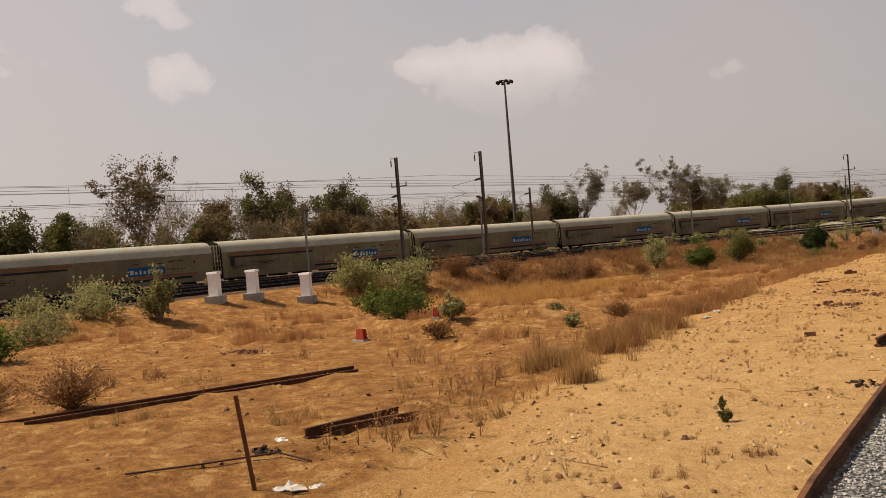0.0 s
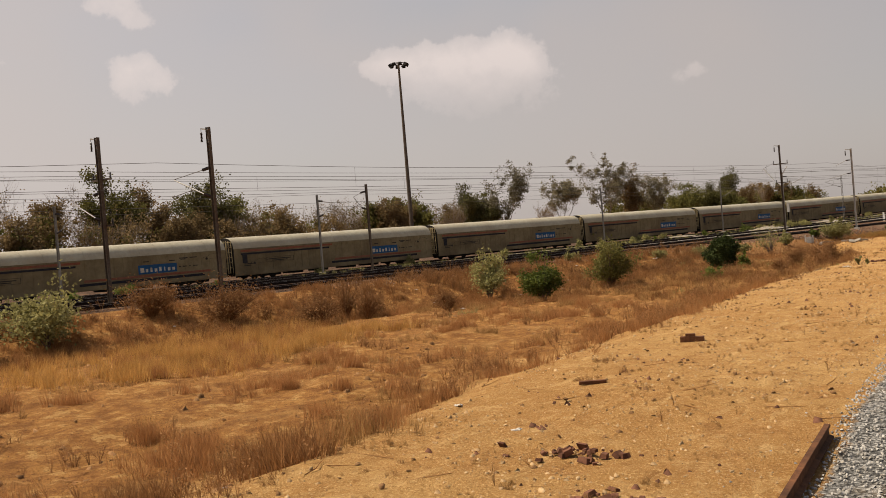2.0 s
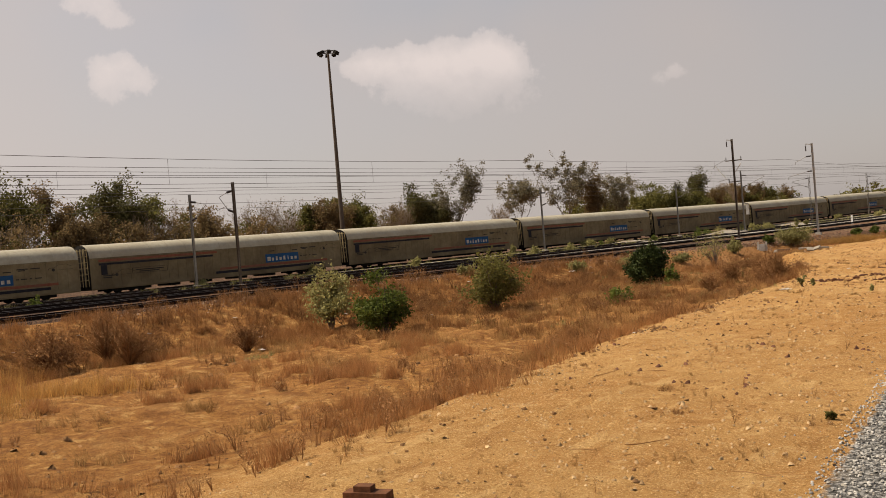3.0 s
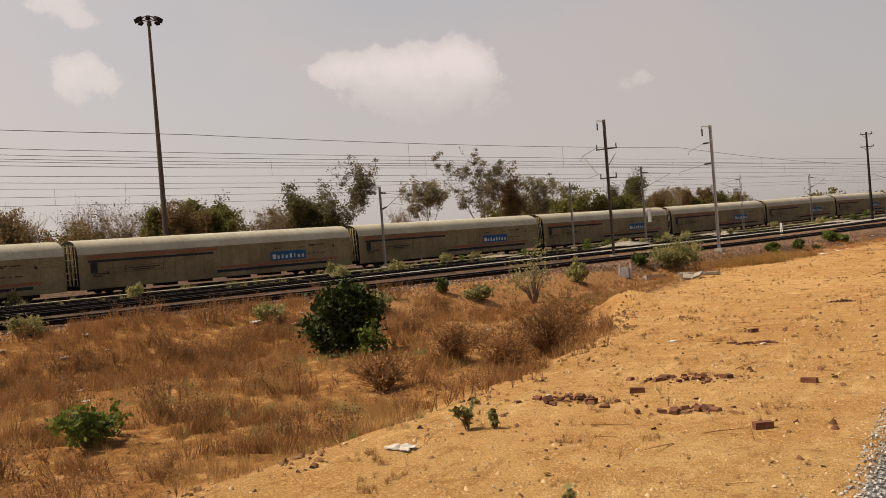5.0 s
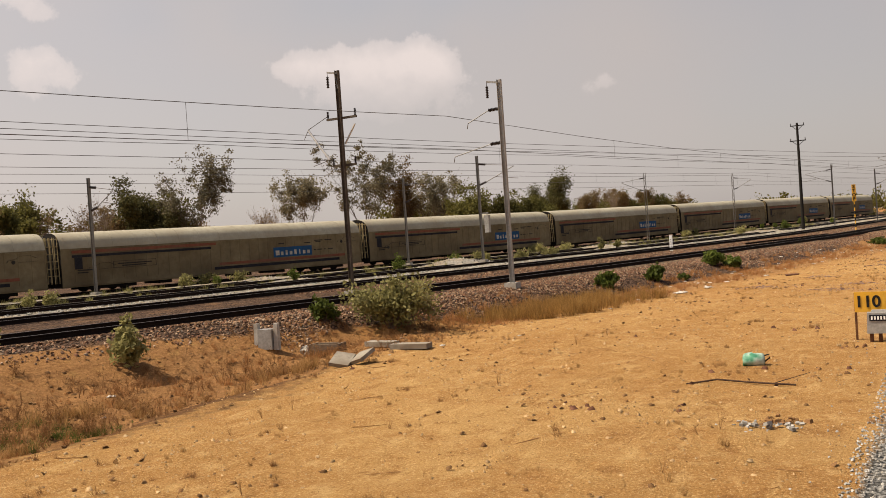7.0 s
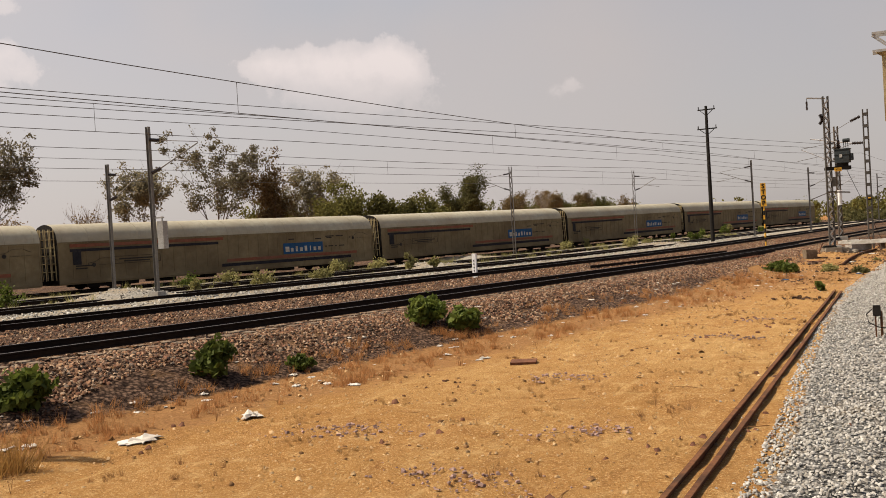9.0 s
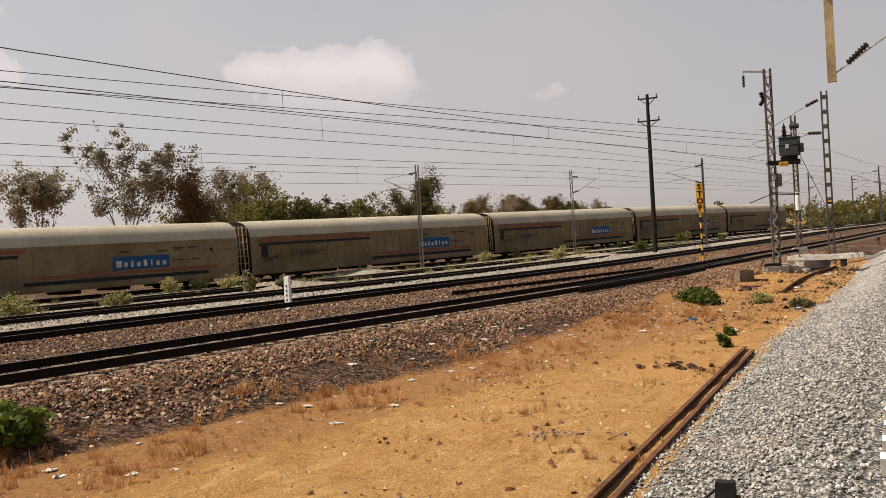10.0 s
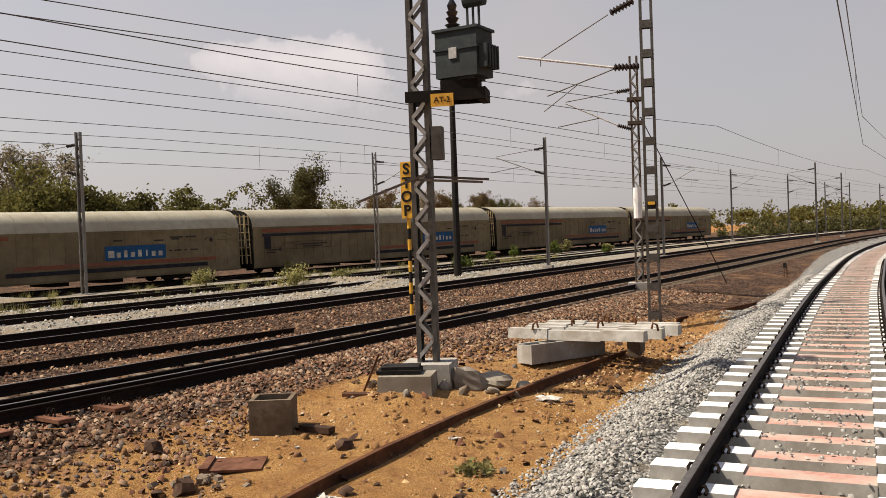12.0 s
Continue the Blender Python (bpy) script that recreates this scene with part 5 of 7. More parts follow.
        wide_ = puff * r.uniform(0.55, 1.25, len(hearts))[pick][:, None]
        q = hearts[pick] + r.normal(0, 1, (leaves, 3)) * wide_ * [1, 1, 0.7] - [0, 0, 0.25 * puff]
        q = q[q[:, 2] > 0.3]
        leaf_cloud("crown", q, size * r.uniform(0.6, 1.4, len(q)), leaf, t, seed)
    return t


def bush(at, height, width, seed, leaf, label, leaves=900, size=0.12, bark=None, name="bush", stems=14, bare=0.0, group="bushes"):
    """Many thin stems from one root, with small leaves in clumps along them."""
    rng = random.Random(seed)
    t = thing(name, on(at[0], at[1], -0.05), 0, label, "bush", group)
    g, tips = Geo(), []
    for k in range(stems):
        a, r = rng.uniform(0, 6.3), rng.uniform(0.15, 1.0)
        lobe = 0.82 + 0.18 * math.sin(2 * a + seed) + 0.12 * math.sin(5 * a + 2 * seed)
        end = Vector((math.cos(a) * width / 2 * r * lobe, math.sin(a) * width / 2 * r * lobe, height * rng.uniform(0.5, 1.05) * (1.08 - 0.4 * r * r) * (lobe if leaves < 9000 else 1)))
        mid = Vector((end.x * 0.35, end.y * 0.35, end.z * 0.5))
        pts = [Vector((end.x * 0.05, end.y * 0.05, 0)), mid, end]
        if leaves > 9000:  # a dense bush is leafy down to the ground
            tips += [Vector((mid.x * q, mid.y * q, mid.z * z_)) for q, z_ in ((2.2, 0.9), (2.0, 0.5), (1.6, 0.25), (1.2, 0.7))]
        g.tube(pts, [0.02 * height / 1.5 + 0.004, 0.012 * height / 1.5 + 0.003, 0.004], 4, False)
        for j in range(5):
            b = pts[1].lerp(pts[2], rng.uniform(0, 1))
            e = b + Vector((rng.uniform(-1, 1), rng.uniform(-1, 1), rng.uniform(-0.1, 0.9))) * width * 0.16
            g.tube([b, e], [0.007, 0.003], 3, False)
            tips += [e, b.lerp(e, 0.6)]
        tips += [end, mid.lerp(end, 0.6)]
    part("branchwork", g, bark or M_BARK, t)
    if leaves:
        r = np.random.default_rng(seed)
        n = int(leaves * 1.7)
        share = r.gamma(1.2 if leaves < 9000 else 4.0, 1.0, len(tips))
        q = np.array([tuple(p) for p in tips])[r.choice(len(tips), n, p=share / share.sum())] + r.normal(0, width * 0.055, (n, 3))
        q[:, 2] = np.maximum(q[:, 2], 0.03)
        leaf_cloud("leaves", q, size * 0.72 * r.uniform(0.6, 1.4, n), leaf, t, seed)
    return t


GREEN = "grey-green tree with an airy crown beyond the train"
BARE = "bare pale tree with thin twigs beyond the train"
DRY = "half-dry tree with brownish leaves beyond the train"
TREES_SOUTH = [(-112, 50, 10, "g"), (-112, 60, 11.0, "g"), (-112, 67.9, 10.2, "g"), (-112, 73, 9.6, "g"), (-114, 78, 14.5, "b"), (-113.8, 82.4, 19.8, "d"), (-116, 89, 17.0, "b"), (-116, 93.5, 14.3, "b"),
               (-112, 96, 12.3, "d"), (-114, 103, 15.3, "b"), (-110, 105, 16.2, "g"), (-112, 113, 14.6, "d"), (-108, 120.5, 14.6, "k"), (-109, 126, 12.5, "g"), (-112, 134, 11.7, "b"), (-112, 142, 12.2, "b"),
               (-110, 149, 12.0, "b"), (-110, 155, 12.3, "b"), (-112, 163, 12.5, "b")]
TREES_MIDDLE = [(-104, 158, 10.5, "g"), (-104, 168.5, 11.6, "g"), (-100, 164, 11.0, "g"), (-98, 176, 11.2, "b"), (-98.6, 185.0, 13.2, "k"), (-93.8, 190.3, 18.0, "a"), (-100, 191.5, 11.5, "g"), (-91, 203, 9.5, "b"), (-90.9, 212.0, 15.4, "a"),
                (-83.4, 219.8, 19.2, "a"), (-81.1, 228.4, 16.6, "m"), (-77.6, 234.6, 14.8, "a"), (-66.2, 224.2, 10.2, "f"), (-60.4, 227.5, 8.5, "f"), (-60.4, 239.0, 8.2, "g"), (-75.9, 288.2, 16.3, "k")]
TREES_NORTH = [(-80, 326, 12.8, "d"), (-82, 352, 15.0, "b"), (-84, 365, 14.0, "d"), (-84, 380, 13.0, "g"), (-84, 396, 14.5, "d"), (-86, 415, 14.0, "g"), (-84, 450, 14.0, "d")]
rng_t = random.Random(31)
TREES_BELT = [(-103 + rng_t.uniform(-3, 3), 70 + 8.2 * k + rng_t.uniform(-2, 2), rng_t.uniform(9.5, 11.8), "d" if k % 3 == 2 else "b") for k in range(15)]
for i, (x, y, h, kind) in enumerate(TREES_SOUTH + TREES_MIDDLE + TREES_NORTH + TREES_BELT):
    if kind == "g":
        tree("tree", (x, y), h, 100 + i, M_BARK, M_LEAF, GREEN, 13000, 0.22, 0.62, 1.0, 0.26, low=0.12, fill=0.8)
    elif kind == "f":
        tree("tree", (x, y), h, 100 + i, M_BARK, M_LEAF, "round olive green tree beyond the train", 12000, 0.22, 0.6, 1.1, 0.26, low=0.15, fill=0.9)
    elif kind == "k":
        tree("tree", (x, y), h, 100 + i, M_BARK, M_LEAF_DUSK, "dense dark green tree beyond the train", 18000, 0.21, 0.66, 1.05, 0.28, low=0.15, fill=0.9)
    elif kind == "m":
        tree("tree", (x, y), h, 100 + i, M_BARK, M_LEAF_DRY, "tall tree with dense brownish green leaves", 10000, 0.2, 0.55, 0.6, 0.26, split=4, low=0.2, fill=0.8)
    elif kind == "a":
        tree("tree", (x, y), h, 100 + i, M_BARK, M_LEAF_GREY, "tall airy grey-green tree with a slender trunk", 9000, 0.19, 0.46, 0.85, 0.24, split=4, low=0.24, fill=0.7)
    elif kind == "d":
        tree("tree", (x, y), h, 100 + i, M_BARK, M_LEAF_DRY, DRY, 9000, 0.19, 0.5, 0.4 if h > 17 else 0.75, 0.24, split=4, low=0.16, fill=0.7)
    else:
        tree("bare_tree", (x, y), h, 100 + i, M_PALEBARK, M_LEAF_DRY, BARE, 700, 0.15, 0.5, 0.5, 0.26, split=4, low=0.16, fill=0.3, depth=3)


def thicket(name, rows, seed, leaf, label, size=0.8, count=4000):
    """A belt of scrub: many leaves in clumps over low mounds."""
    r = np.random.default_rng(seed)
    rows = np.array([(x, y, w, h, float(high(x, y))) for x, y, w, h in rows])
    m = max(count // 55, 60)
    c = rows[r.integers(0, len(rows), m)]
    a, k = r.uniform(0, 6.283, m), np.sqrt(r.random(m))
    hearts = np.stack([c[:, 0] + np.cos(a) * c[:, 2] * k, c[:, 1] + np.sin(a) * c[:, 2] * k, c[:, 4] + c[:, 3] * np.sqrt(1 - k * k) * r.random(m) ** 0.4], -1)
    pick = r.integers(0, m, count)
    q = hearts[pick] + r.normal(0, 1, (count, 3)) * (c[pick, 2] * 0.12 * r.uniform(0.5, 1.3, m)[pick])[:, None] * [1, 1, 0.75]
    q[:, 2] = np.maximum(q[:, 2], c[pick, 4] + 0.05)
    return tagged(leaf_cloud(name, q, size * r.uniform(0.6, 1.4, count), leaf, None, seed), label, "scrub", kind="stuff")


rng_b = random.Random(8)
thicket("scrub", [(-108 + rng_b.uniform(-4, 4), y, rng_b.uniform(3, 6), rng_b.uniform(6.5, 10.5)) for y in range(30, 200, 4)], 3, M_LEAF, "olive scrub and undergrowth beyond the train", 0.24, 60000)
thicket("scrub", [(-88 + rng_b.uniform(-5, 5), y, rng_b.uniform(5, 8), rng_b.uniform(8, 12.5)) for y in range(235, 460, 6)], 4, M_LEAF, "olive scrub and undergrowth beyond the train", 0.3, 70000)
thicket("scrub", [(rng_b.uniform(-110, -100), y, rng_b.uniform(3, 5), rng_b.uniform(6, 10.5)) for y in range(70, 205, 3)], 5, M_LEAF_DRY, "dry brown scrub beyond the train", 0.2, 60000)
thicket("far_woods", [(rng_b.uniform(-130, 160), rng_b.uniform(700, 1000), rng_b.uniform(10, 25), rng_b.uniform(9, 16)) for k in range(60)], 6, M_LEAF, "far belt of green woods on the horizon", 1.2, 26000)
thicket("green_woods", [(48 + rng_b.uniform(-12, 40), rng_b.uniform(420, 520), rng_b.uniform(5, 9), rng_b.uniform(9, 14)) for k in range(16)], 7, M_LEAF_DARK, "green trees where the tracks curve away", 0.5, 22000)

thicket("scrub", [(x, 300 + 4.2 * k + rng_b.uniform(-8, 8), rng_b.uniform(3, 6), rng_b.uniform(1.0, 2.2)) for k in range(30) for x in (-4 + 1.3 * k + rng_b.uniform(-6, 4),)], 9, M_LEAF_DUSK, "low olive scrub beyond the last wagons", 0.26, 30000)
thicket("green_trees", [(18 + 2.6 * k + rng_b.uniform(-3, 3), 335 + rng_b.uniform(-14, 20) + 3 * k, rng_b.uniform(4, 6.5), rng_b.uniform(8, 11.5)) for k in range(5, 16)], 10, M_LEAF_DARK, "dark green trees where the tracks curve away", 0.34, 40000)
PALE = "pale green milkweed bush on the dry bank"
BUSHES_SOUTH = [
    (-36.4, 26.6, 2.6, 2.6, M_LEAF_PALE, 2200, 0.13, PALE),
    (-34.6, 40.2, 2.3, 4.2, M_LEAF_PALE, 2200, 0.13, PALE),
    (-33.4, 43.8, 2.5, 4.6, M_LEAF_PALE, 2300, 0.13, PALE),
    (-21.6, 27.4, 1.8, 3.4, M_LEAF_FRESH, 3600, 0.085, "spreading bright green thorn bush"),
    (-25.6, 30.6, 1.3, 2.2, M_LEAF_FRESH, 2200, 0.10, "low bright green thorn bush"),
    (-16.7, 24.3, 0.95, 1.3, M_LEAF_PALE, 900, 0.10, "small pale green bush"),
    (-12.2, 25.1, 0.6, 0.85, M_LEAF_PALE, 260, 0.09, "small pale green seedling bush"),
    (-39.0, 24.5, 0.9, 3.6, M_LEAF_PALE, 700, 0.13, PALE),
    (-44.0, 28.0, 1.1, 4.8, M_LEAF_PALE, 1000, 0.13, "olive green bush on the bank"),
    (-37.0, 20.0, 0.8, 4.4, M_LEAF_PALE, 800, 0.12, "olive green bush on the bank"),
]
BUSHES_HOLLOW = [
    (-26.3, 66.8, 2.9, 3.0, M_LEAF_PALE, 2200, 0.12, PALE),
    (-21.8, 64.6, 2.3, 2.6, M_LEAF_FRESH, 4200, 0.10, "bright green feathery bush"),
    (-21.5, 73.0, 2.6, 3.4, M_LEAF, 3600, 0.11, "olive green bush on the bank"),
    (-18.7, 86.5, 2.05, 2.5, M_LEAF_DARK, 15000, 0.13, "dense dark green bush on the weedy field"),
    (-17.0, 85.6, 0.9, 1.6, M_LEAF_FRESH, 500, 0.12, "open green sprig beside a dark bush"),
    (-16.4, 115.8, 1.8, 3.2, M_LEAF_PALE, 3200, 0.11, PALE),
    (-18.1, 114.5, 0.9, 1.1, M_LEAF_FRESH, 700, 0.12, "small bright green bush"),
    (-19.1, 107.3, 1.3, 1.3, M_LEAF_PALE, 900, 0.12, "small pale green bush"),
    (-19.2, 102.0, 2.6, 3.4, M_LEAF_PALE, 420, 0.10, "open spindly bush with bare stems"),
    (-22.4, 99.0, 0.7, 0.8, M_LEAF_FRESH, 500, 0.11, "small bright green bush"),
    (-24.4, 89.6, 0.55, 1.7, M_LEAF_PALE, 900, 0.12, "low green weeds beside the track"),
    (-23.0, 94.2, 0.55, 2.2, M_LEAF_PALE, 1100, 0.12, "low green weeds beside the track"),
    (-21.0, 99.8, 0.6, 1.6, M_LEAF_PALE, 700, 0.12, "low green weeds beside the track"),
    (-28.2, 82.0, 0.7, 1.6, M_LEAF_PALE, 600, 0.12, "low green weeds beside the track"),
]
BUSHES_NORTH = [
    (-10.9, 139.6, 0.75, 1.35, M_LEAF_FRESH, 1300, 0.15, "low bright green bush on the ballast edge"),
    (-10.0, 140.1, 0.6, 1.2, M_LEAF_FRESH, 1100, 0.15, "low bright green bush on the ballast edge"),
    (-12.2, 132.1, 0.7, 1.1, M_LEAF_FRESH, 900, 0.15, "low bright green bush on the ballast edge"),
    (-13.2, 128.5, 0.65, 1.1, M_LEAF_FRESH, 900, 0.15, "low bright green bush on the ballast edge"),
    (-4.1, 162.6, 0.4, 1.1, M_LEAF_FRESH, 800, 0.12, "bright green broad-leaved bush by the tracks"),
    (-3.4, 161.7, 0.42, 1.0, M_LEAF_FRESH, 800, 0.12, "bright green broad-leaved bush by the tracks"),
    (-1.7, 161.8, 0.32, 0.8, M_LEAF_PALE, 420, 0.13, "low green bush among litter"),
    (-0.4, 160.4, 0.25, 0.9, M_LEAF_DUSK, 420, 0.1, "low green weed clump"),
    (0.2, 167.7, 0.12, 0.55, M_LEAF_PALE, 260, 0.06, "flat green weed clump"),
]
for i, (x, y, h, w, leaf, n, size, label) in enumerate(BUSHES_SOUTH + BUSHES_HOLLOW + BUSHES_NORTH):
    bush((x, y), h, w, 300 + i, leaf, label, n, size, stems=44 if n > 9000 else 26 if n > 3000 else 16)

# ---- signs, cabinets and things along the line ----
def letters(text, size, at, parent, material, turn=0.0, name="lettering", deep=0.004, bold=0.0):
    """Text that faces -y of its parent, centred."""
    data = bpy.data.curves.new(name, "FONT")
    data.body, data.size, data.align_x, data.align_y, data.extrude = text, size, "CENTER", "CENTER", deep
    data.offset = bold
    tmp = bpy.data.objects.new(name, data)
    mesh = bpy.data.meshes.new_from_object(tmp)
    bpy.data.objects.remove(tmp)
    mesh.materials.clear()
    mesh.materials.append(material)
    ob = new(name, mesh)
    ob.parent = parent
    ob.matrix_local = pose(*at, 90, 0, turn)
    return ob


# transformer and fittings on the lattice mast
base_l = mast_l.matrix_world.translation.z
zp = 4.74 - base_l
g = Geo()
for y in (-0.24, 0.24):
    g.box((1.28, 0.07, 0.17), (0.46, y, zp))
g.box((0.12, 0.5, 0.2), (1.04, 0, zp))
g.box((0.6, 0.42, 0.16), (0.68, 0, zp + 0.16))
part("platform", g, M_UNDER, mast_l, "dark steel platform beams")
tr = thing("transformer", (0, 0, 0), 0, "dark grey pole-mounted transformer with ribbed bushing", "transformer")
tr.matrix_world = mast_l.matrix_world @ pose(0.74, 0, zp + 0.26, 0, 0, -20) @ Matrix.Scale(0.86, 4)
g = Geo()
g.box((0.86, 0.62, 0.5), (0, 0, 0.27), taper=1.0)
g.box((0.92, 0.68, 0.04), (0, 0, 0.53))
g.box((0.86, 0.62, 0.32), (0, 0, 0.70))
g.box((0.94, 0.70, 0.05), (0, 0, 0.88))
g.box((0.6, 0.5, 0.06), (0, 0, 0.0))
part("tank", g, M_TRANS, tr)
g = Geo()
for k in range(5):
    g.box((0.16, 0.05, 0.42), (0.52, -0.22 + 0.11 * k, 0.36))
part("radiator", g, M_TRANS, tr)
g = Geo()
g.lathe((-0.22, 0, 0.9), [(0, 0.06)] + [(0.05 + 0.06 * i + 0.03 * (i % 2), 0.15 - 0.008 * i if i % 2 else 0.07) for i in range(8)] + [(0.62, 0.03), (0.72, 0.02)], 12)
part("bushing", g, M_INSUL, tr, "brown ribbed bushing")
g = Geo()
g.tube([(0.05, 0, 1.42), (0.45, 0, 1.42)], 0.12, 12)
for x in (0.1, 0.22, 0.34):
    g.bar((x, 0, 0.9), (x, 0, 1.34), 0.035)
part("conservator", g, M_TRANS, tr)
g = Geo()
g.box((0.16, 0.02, 0.2), (-0.05, -0.33, 0.45))
part("name_plate", g, M_GALV, tr)
g = Geo()
g.box((0.36, 0.02, 0.2), (0.42, -0.31, zp - 0.08))
plate = part("number_plate", g, M_YELLOW, mast_l, "small yellow plate")
letters("AT-2", 0.125, (0.42, -0.323, zp - 0.08), mast_l, M_BLACK)
g = Geo()
g.box((0.17, 0.24, 0.52), (0.27, 0.0, 4.02 - base_l))
part("meter_box", g, M_STEEL_GREY, mast_l, "dull grey switch box")
g = Geo()
for a, b in (((-1.0, -0.3, 3.12), (0.1, -0.2, 3.52)), ((-0.1, 0.19, 3.52), (1.05, 0.19, 3.42)), ((-0.2, -0.2, 3.45), (1.0, -0.2, 3.36))):
    g.bar((a[0], a[1], a[2] - base_l), (b[0], b[1], b[2] - base_l), 0.038)
part("side_bar", g, M_OLDPOLE, mast_l)
g = Geo()
insulator(g, (-0.3, 0, hl - 0.95), (-0.15, 0, hl - 1.35), 0.12)
part("insulator", g, M_INSUL, mast_l)
g = Geo()
insulator(g, (-0.35, 0, hl - 1.5), (-0.1, 0, hl - 1.2), 0.11)
part("insulator", g, M_INSUL, mast_l)
g = Geo()
g.box((0.22, 0.02, 0.2), (0, -0.13, 3.35))
pl = part("number_plate", g, M_BLACK, mast_j)
g = Geo()
g.box((0.18, 0.02, 0.08), (0, -0.145, 3.40))
part("yellow_band", g, M_YELLOW, mast_j)

g = Geo()
g.box((0.85, 0.7, 0.5), (0, 0, 0.02), taper=0.94)
blk = solid("concrete_block", g, M_SLABGREY, "pale concrete base block at the lattice mast's foot", "concrete block", "concrete blocks")
blk.matrix_world = pose(*on(-1.95, 170.55, -0.1), 0, 0, 15)
g = Geo()
g.box((0.66, 0.5, 0.06), (0, 0, 0.03))
g.box((0.56, 0.42, 0.05), (0.02, 0.01, 0.085))
lid = solid("black_cover_plate", g, M_BLACK, "black steel cover plate on a concrete block", "plate")
lid.matrix_world = pose(-2.1, 170.6, float(high(-1.95, 170.55)) + 0.175, 0, 0, 18)


def lump(g_, size, seed):
    """A broken lump with rough, partly flat sides."""
    r_ = random.Random(seed)
    cuts = [(Vector((r_.gauss(0, 1), r_.gauss(0, 1), r_.gauss(0, 0.7))).normalized(), r_.uniform(0.42, 0.8)) for _ in range(14)]
    n, m_ = 14, 9
    pts = []
    for i in range(m_ + 1):
        for k in range(n):
            th, ph = math.pi * i / m_, 2 * math.pi * k / n
            d = Vector((math.sin(th) * math.cos(ph), math.sin(th) * math.sin(ph), math.cos(th)))
            rad = min([1.0] + [c / max(d.dot(a), 1e-3) for a, c in cuts if d.dot(a) > 0.05])
            pts.append(d * rad * size / 2 * (1 + 0.05 * math.sin(9 * d.x + 5 * d.y + seed) * math.sin(11 * d.z + seed)))
    g_.add(pts, [(i * n + k, (i + 1) * n + k, (i + 1) * n + (k + 1) % n, i * n + (k + 1) % n) for i in range(m_) for k in range(n)])


for k, (x, y, s, m_) in enumerate(((-1.36, 171.5, 0.86, 0), (-1.02, 171.75, 0.66, 0), (-1.55, 171.0, 0.30, 0), (-0.86, 171.25, 0.26, 0), (-1.2, 170.9, 0.24, 1), (-0.55, 171.9, 0.34, 0), (-2.5, 171.9, 0.4, 1), (-1.75, 170.05, 0.16, 0), (-0.45, 171.2, 0.18, 1), (-2.75, 170.9, 0.26, 1))):
    g = Geo()
    lump(g, s, 60 + k)
    rb = solid("concrete_lump", g, M_CONC_DARK if m_ else M_SLABGREY, "broken concrete lump on orange earth", "rubble", "concrete rubble")
    rb.matrix_world = pose(*on(x, y, s * 0.16), 12 * k, 8 * k, 47 * k) @ Matrix.Diagonal((1.2, 1.0, 0.75, 1))
g = Geo()
g.bar((0, 0, 0), (0.25, 0.1, 0.6), 0.1, 0.03)
g.box((0.5, 0.18, 0.05), (0.05, -0.25, 0.03))
iron = solid("bent_iron_strap", g, M_RUST, "bent rusty iron strap leaning on a block", "iron strap")
iron.matrix_world = pose(*on(-2.65, 170.4, -0.02), 0, 0, 5)

# slide plates and rods of the switch, on the near side of the first track
for k in range(3):
    y = 166.4 + 0.84 * k
    t = thing("slide_plate", (float(t1_x(y)) + 1.62, y, float(yard_z(y)) - 0.18), -14, "rusty red switch slide plate beside a dark rail", "rail plate", "slide plates")
    g = Geo()
    g.box((0.62, 0.24, 0.05), (0, 0, 0.0))
    part("plate", g, M_BRICK, t)
    for x in (-0.2, -0.08):
        g = Geo()
        g.tube([(x, 0, 0.02), (x + 0.02, 0.02, 0.12), (x + 0.07, 0.02, 0.13), (x + 0.09, 0, 0.02)], 0.014, 5)
        part("clip", g, M_RAIL, t)

# hollow concrete box
M_PIT = mat("brown_stained_concrete", (0.115, 0.085, 0.055), (0.21, 0.165, 0.115), 9, 0.9, 0, 0.35, (0.07, 0.048, 0.03), 1.6, 0.8)
g = Geo()
for a in range(4):
    c, s = math.cos(a * math.pi / 2), math.sin(a * math.pi / 2)
    g.box((0.56 if a % 2 else 0.06, 0.06 if a % 2 else 0.44, 0.5), (c * 0.25, s * 0.25, 0.25))
g.box((0.44, 0.44, 0.05), (0, 0, 0.05))
bx = solid("cable_pit_box", g, M_PIT, "open brown-grey concrete box standing on earth", "box")
bx.matrix_world = pose(*on(-2.95, 168.4, -0.04), 0, 0, 24)
g = Geo()
g.box((0.5, 0.14, 0.08), (0, 0, 0.04))
ob = solid("iron_bar", g, M_SCRAP, "dark iron bar lying beside a concrete box", "iron bar")
ob.matrix_world = pose(*on(-2.35, 168.5, 0.01), 0, 0, -8)

# stack of concrete sleepers on a short support
stack_z = float(high(-0.5, 175.4))
for i in range(5):
    ob = new("concrete_sleeper", sleeper_mesh("concrete_sleeper", [M_SLAB], 2.75))
    ob.matrix_world = pose(-0.45 + 0.10 * i + (0.15 if i % 2 else 0), 174.9 + 0.34 * i, stack_z + 0.56 + 0.008 * (i % 3), 0, 0, -9 + 2 * (i % 2))
    tagged(ob, "pale whitewashed concrete sleeper lying in a stack", "sleeper", "stacked sleepers")
g = Geo()  # hollow beam, open above, with cross webs
for e in (-1, 1):
    g.box((0.07, 1.9, 0.36), (e * 0.17, 0, 0.145))
for y in (-0.92, -0.45, 0.1, 0.6, 0.92):
    g.box((0.27, 0.06, 0.34), (0, y, 0.14))
g.box((0.27, 1.8, 0.05), (0, 0, 0.0))
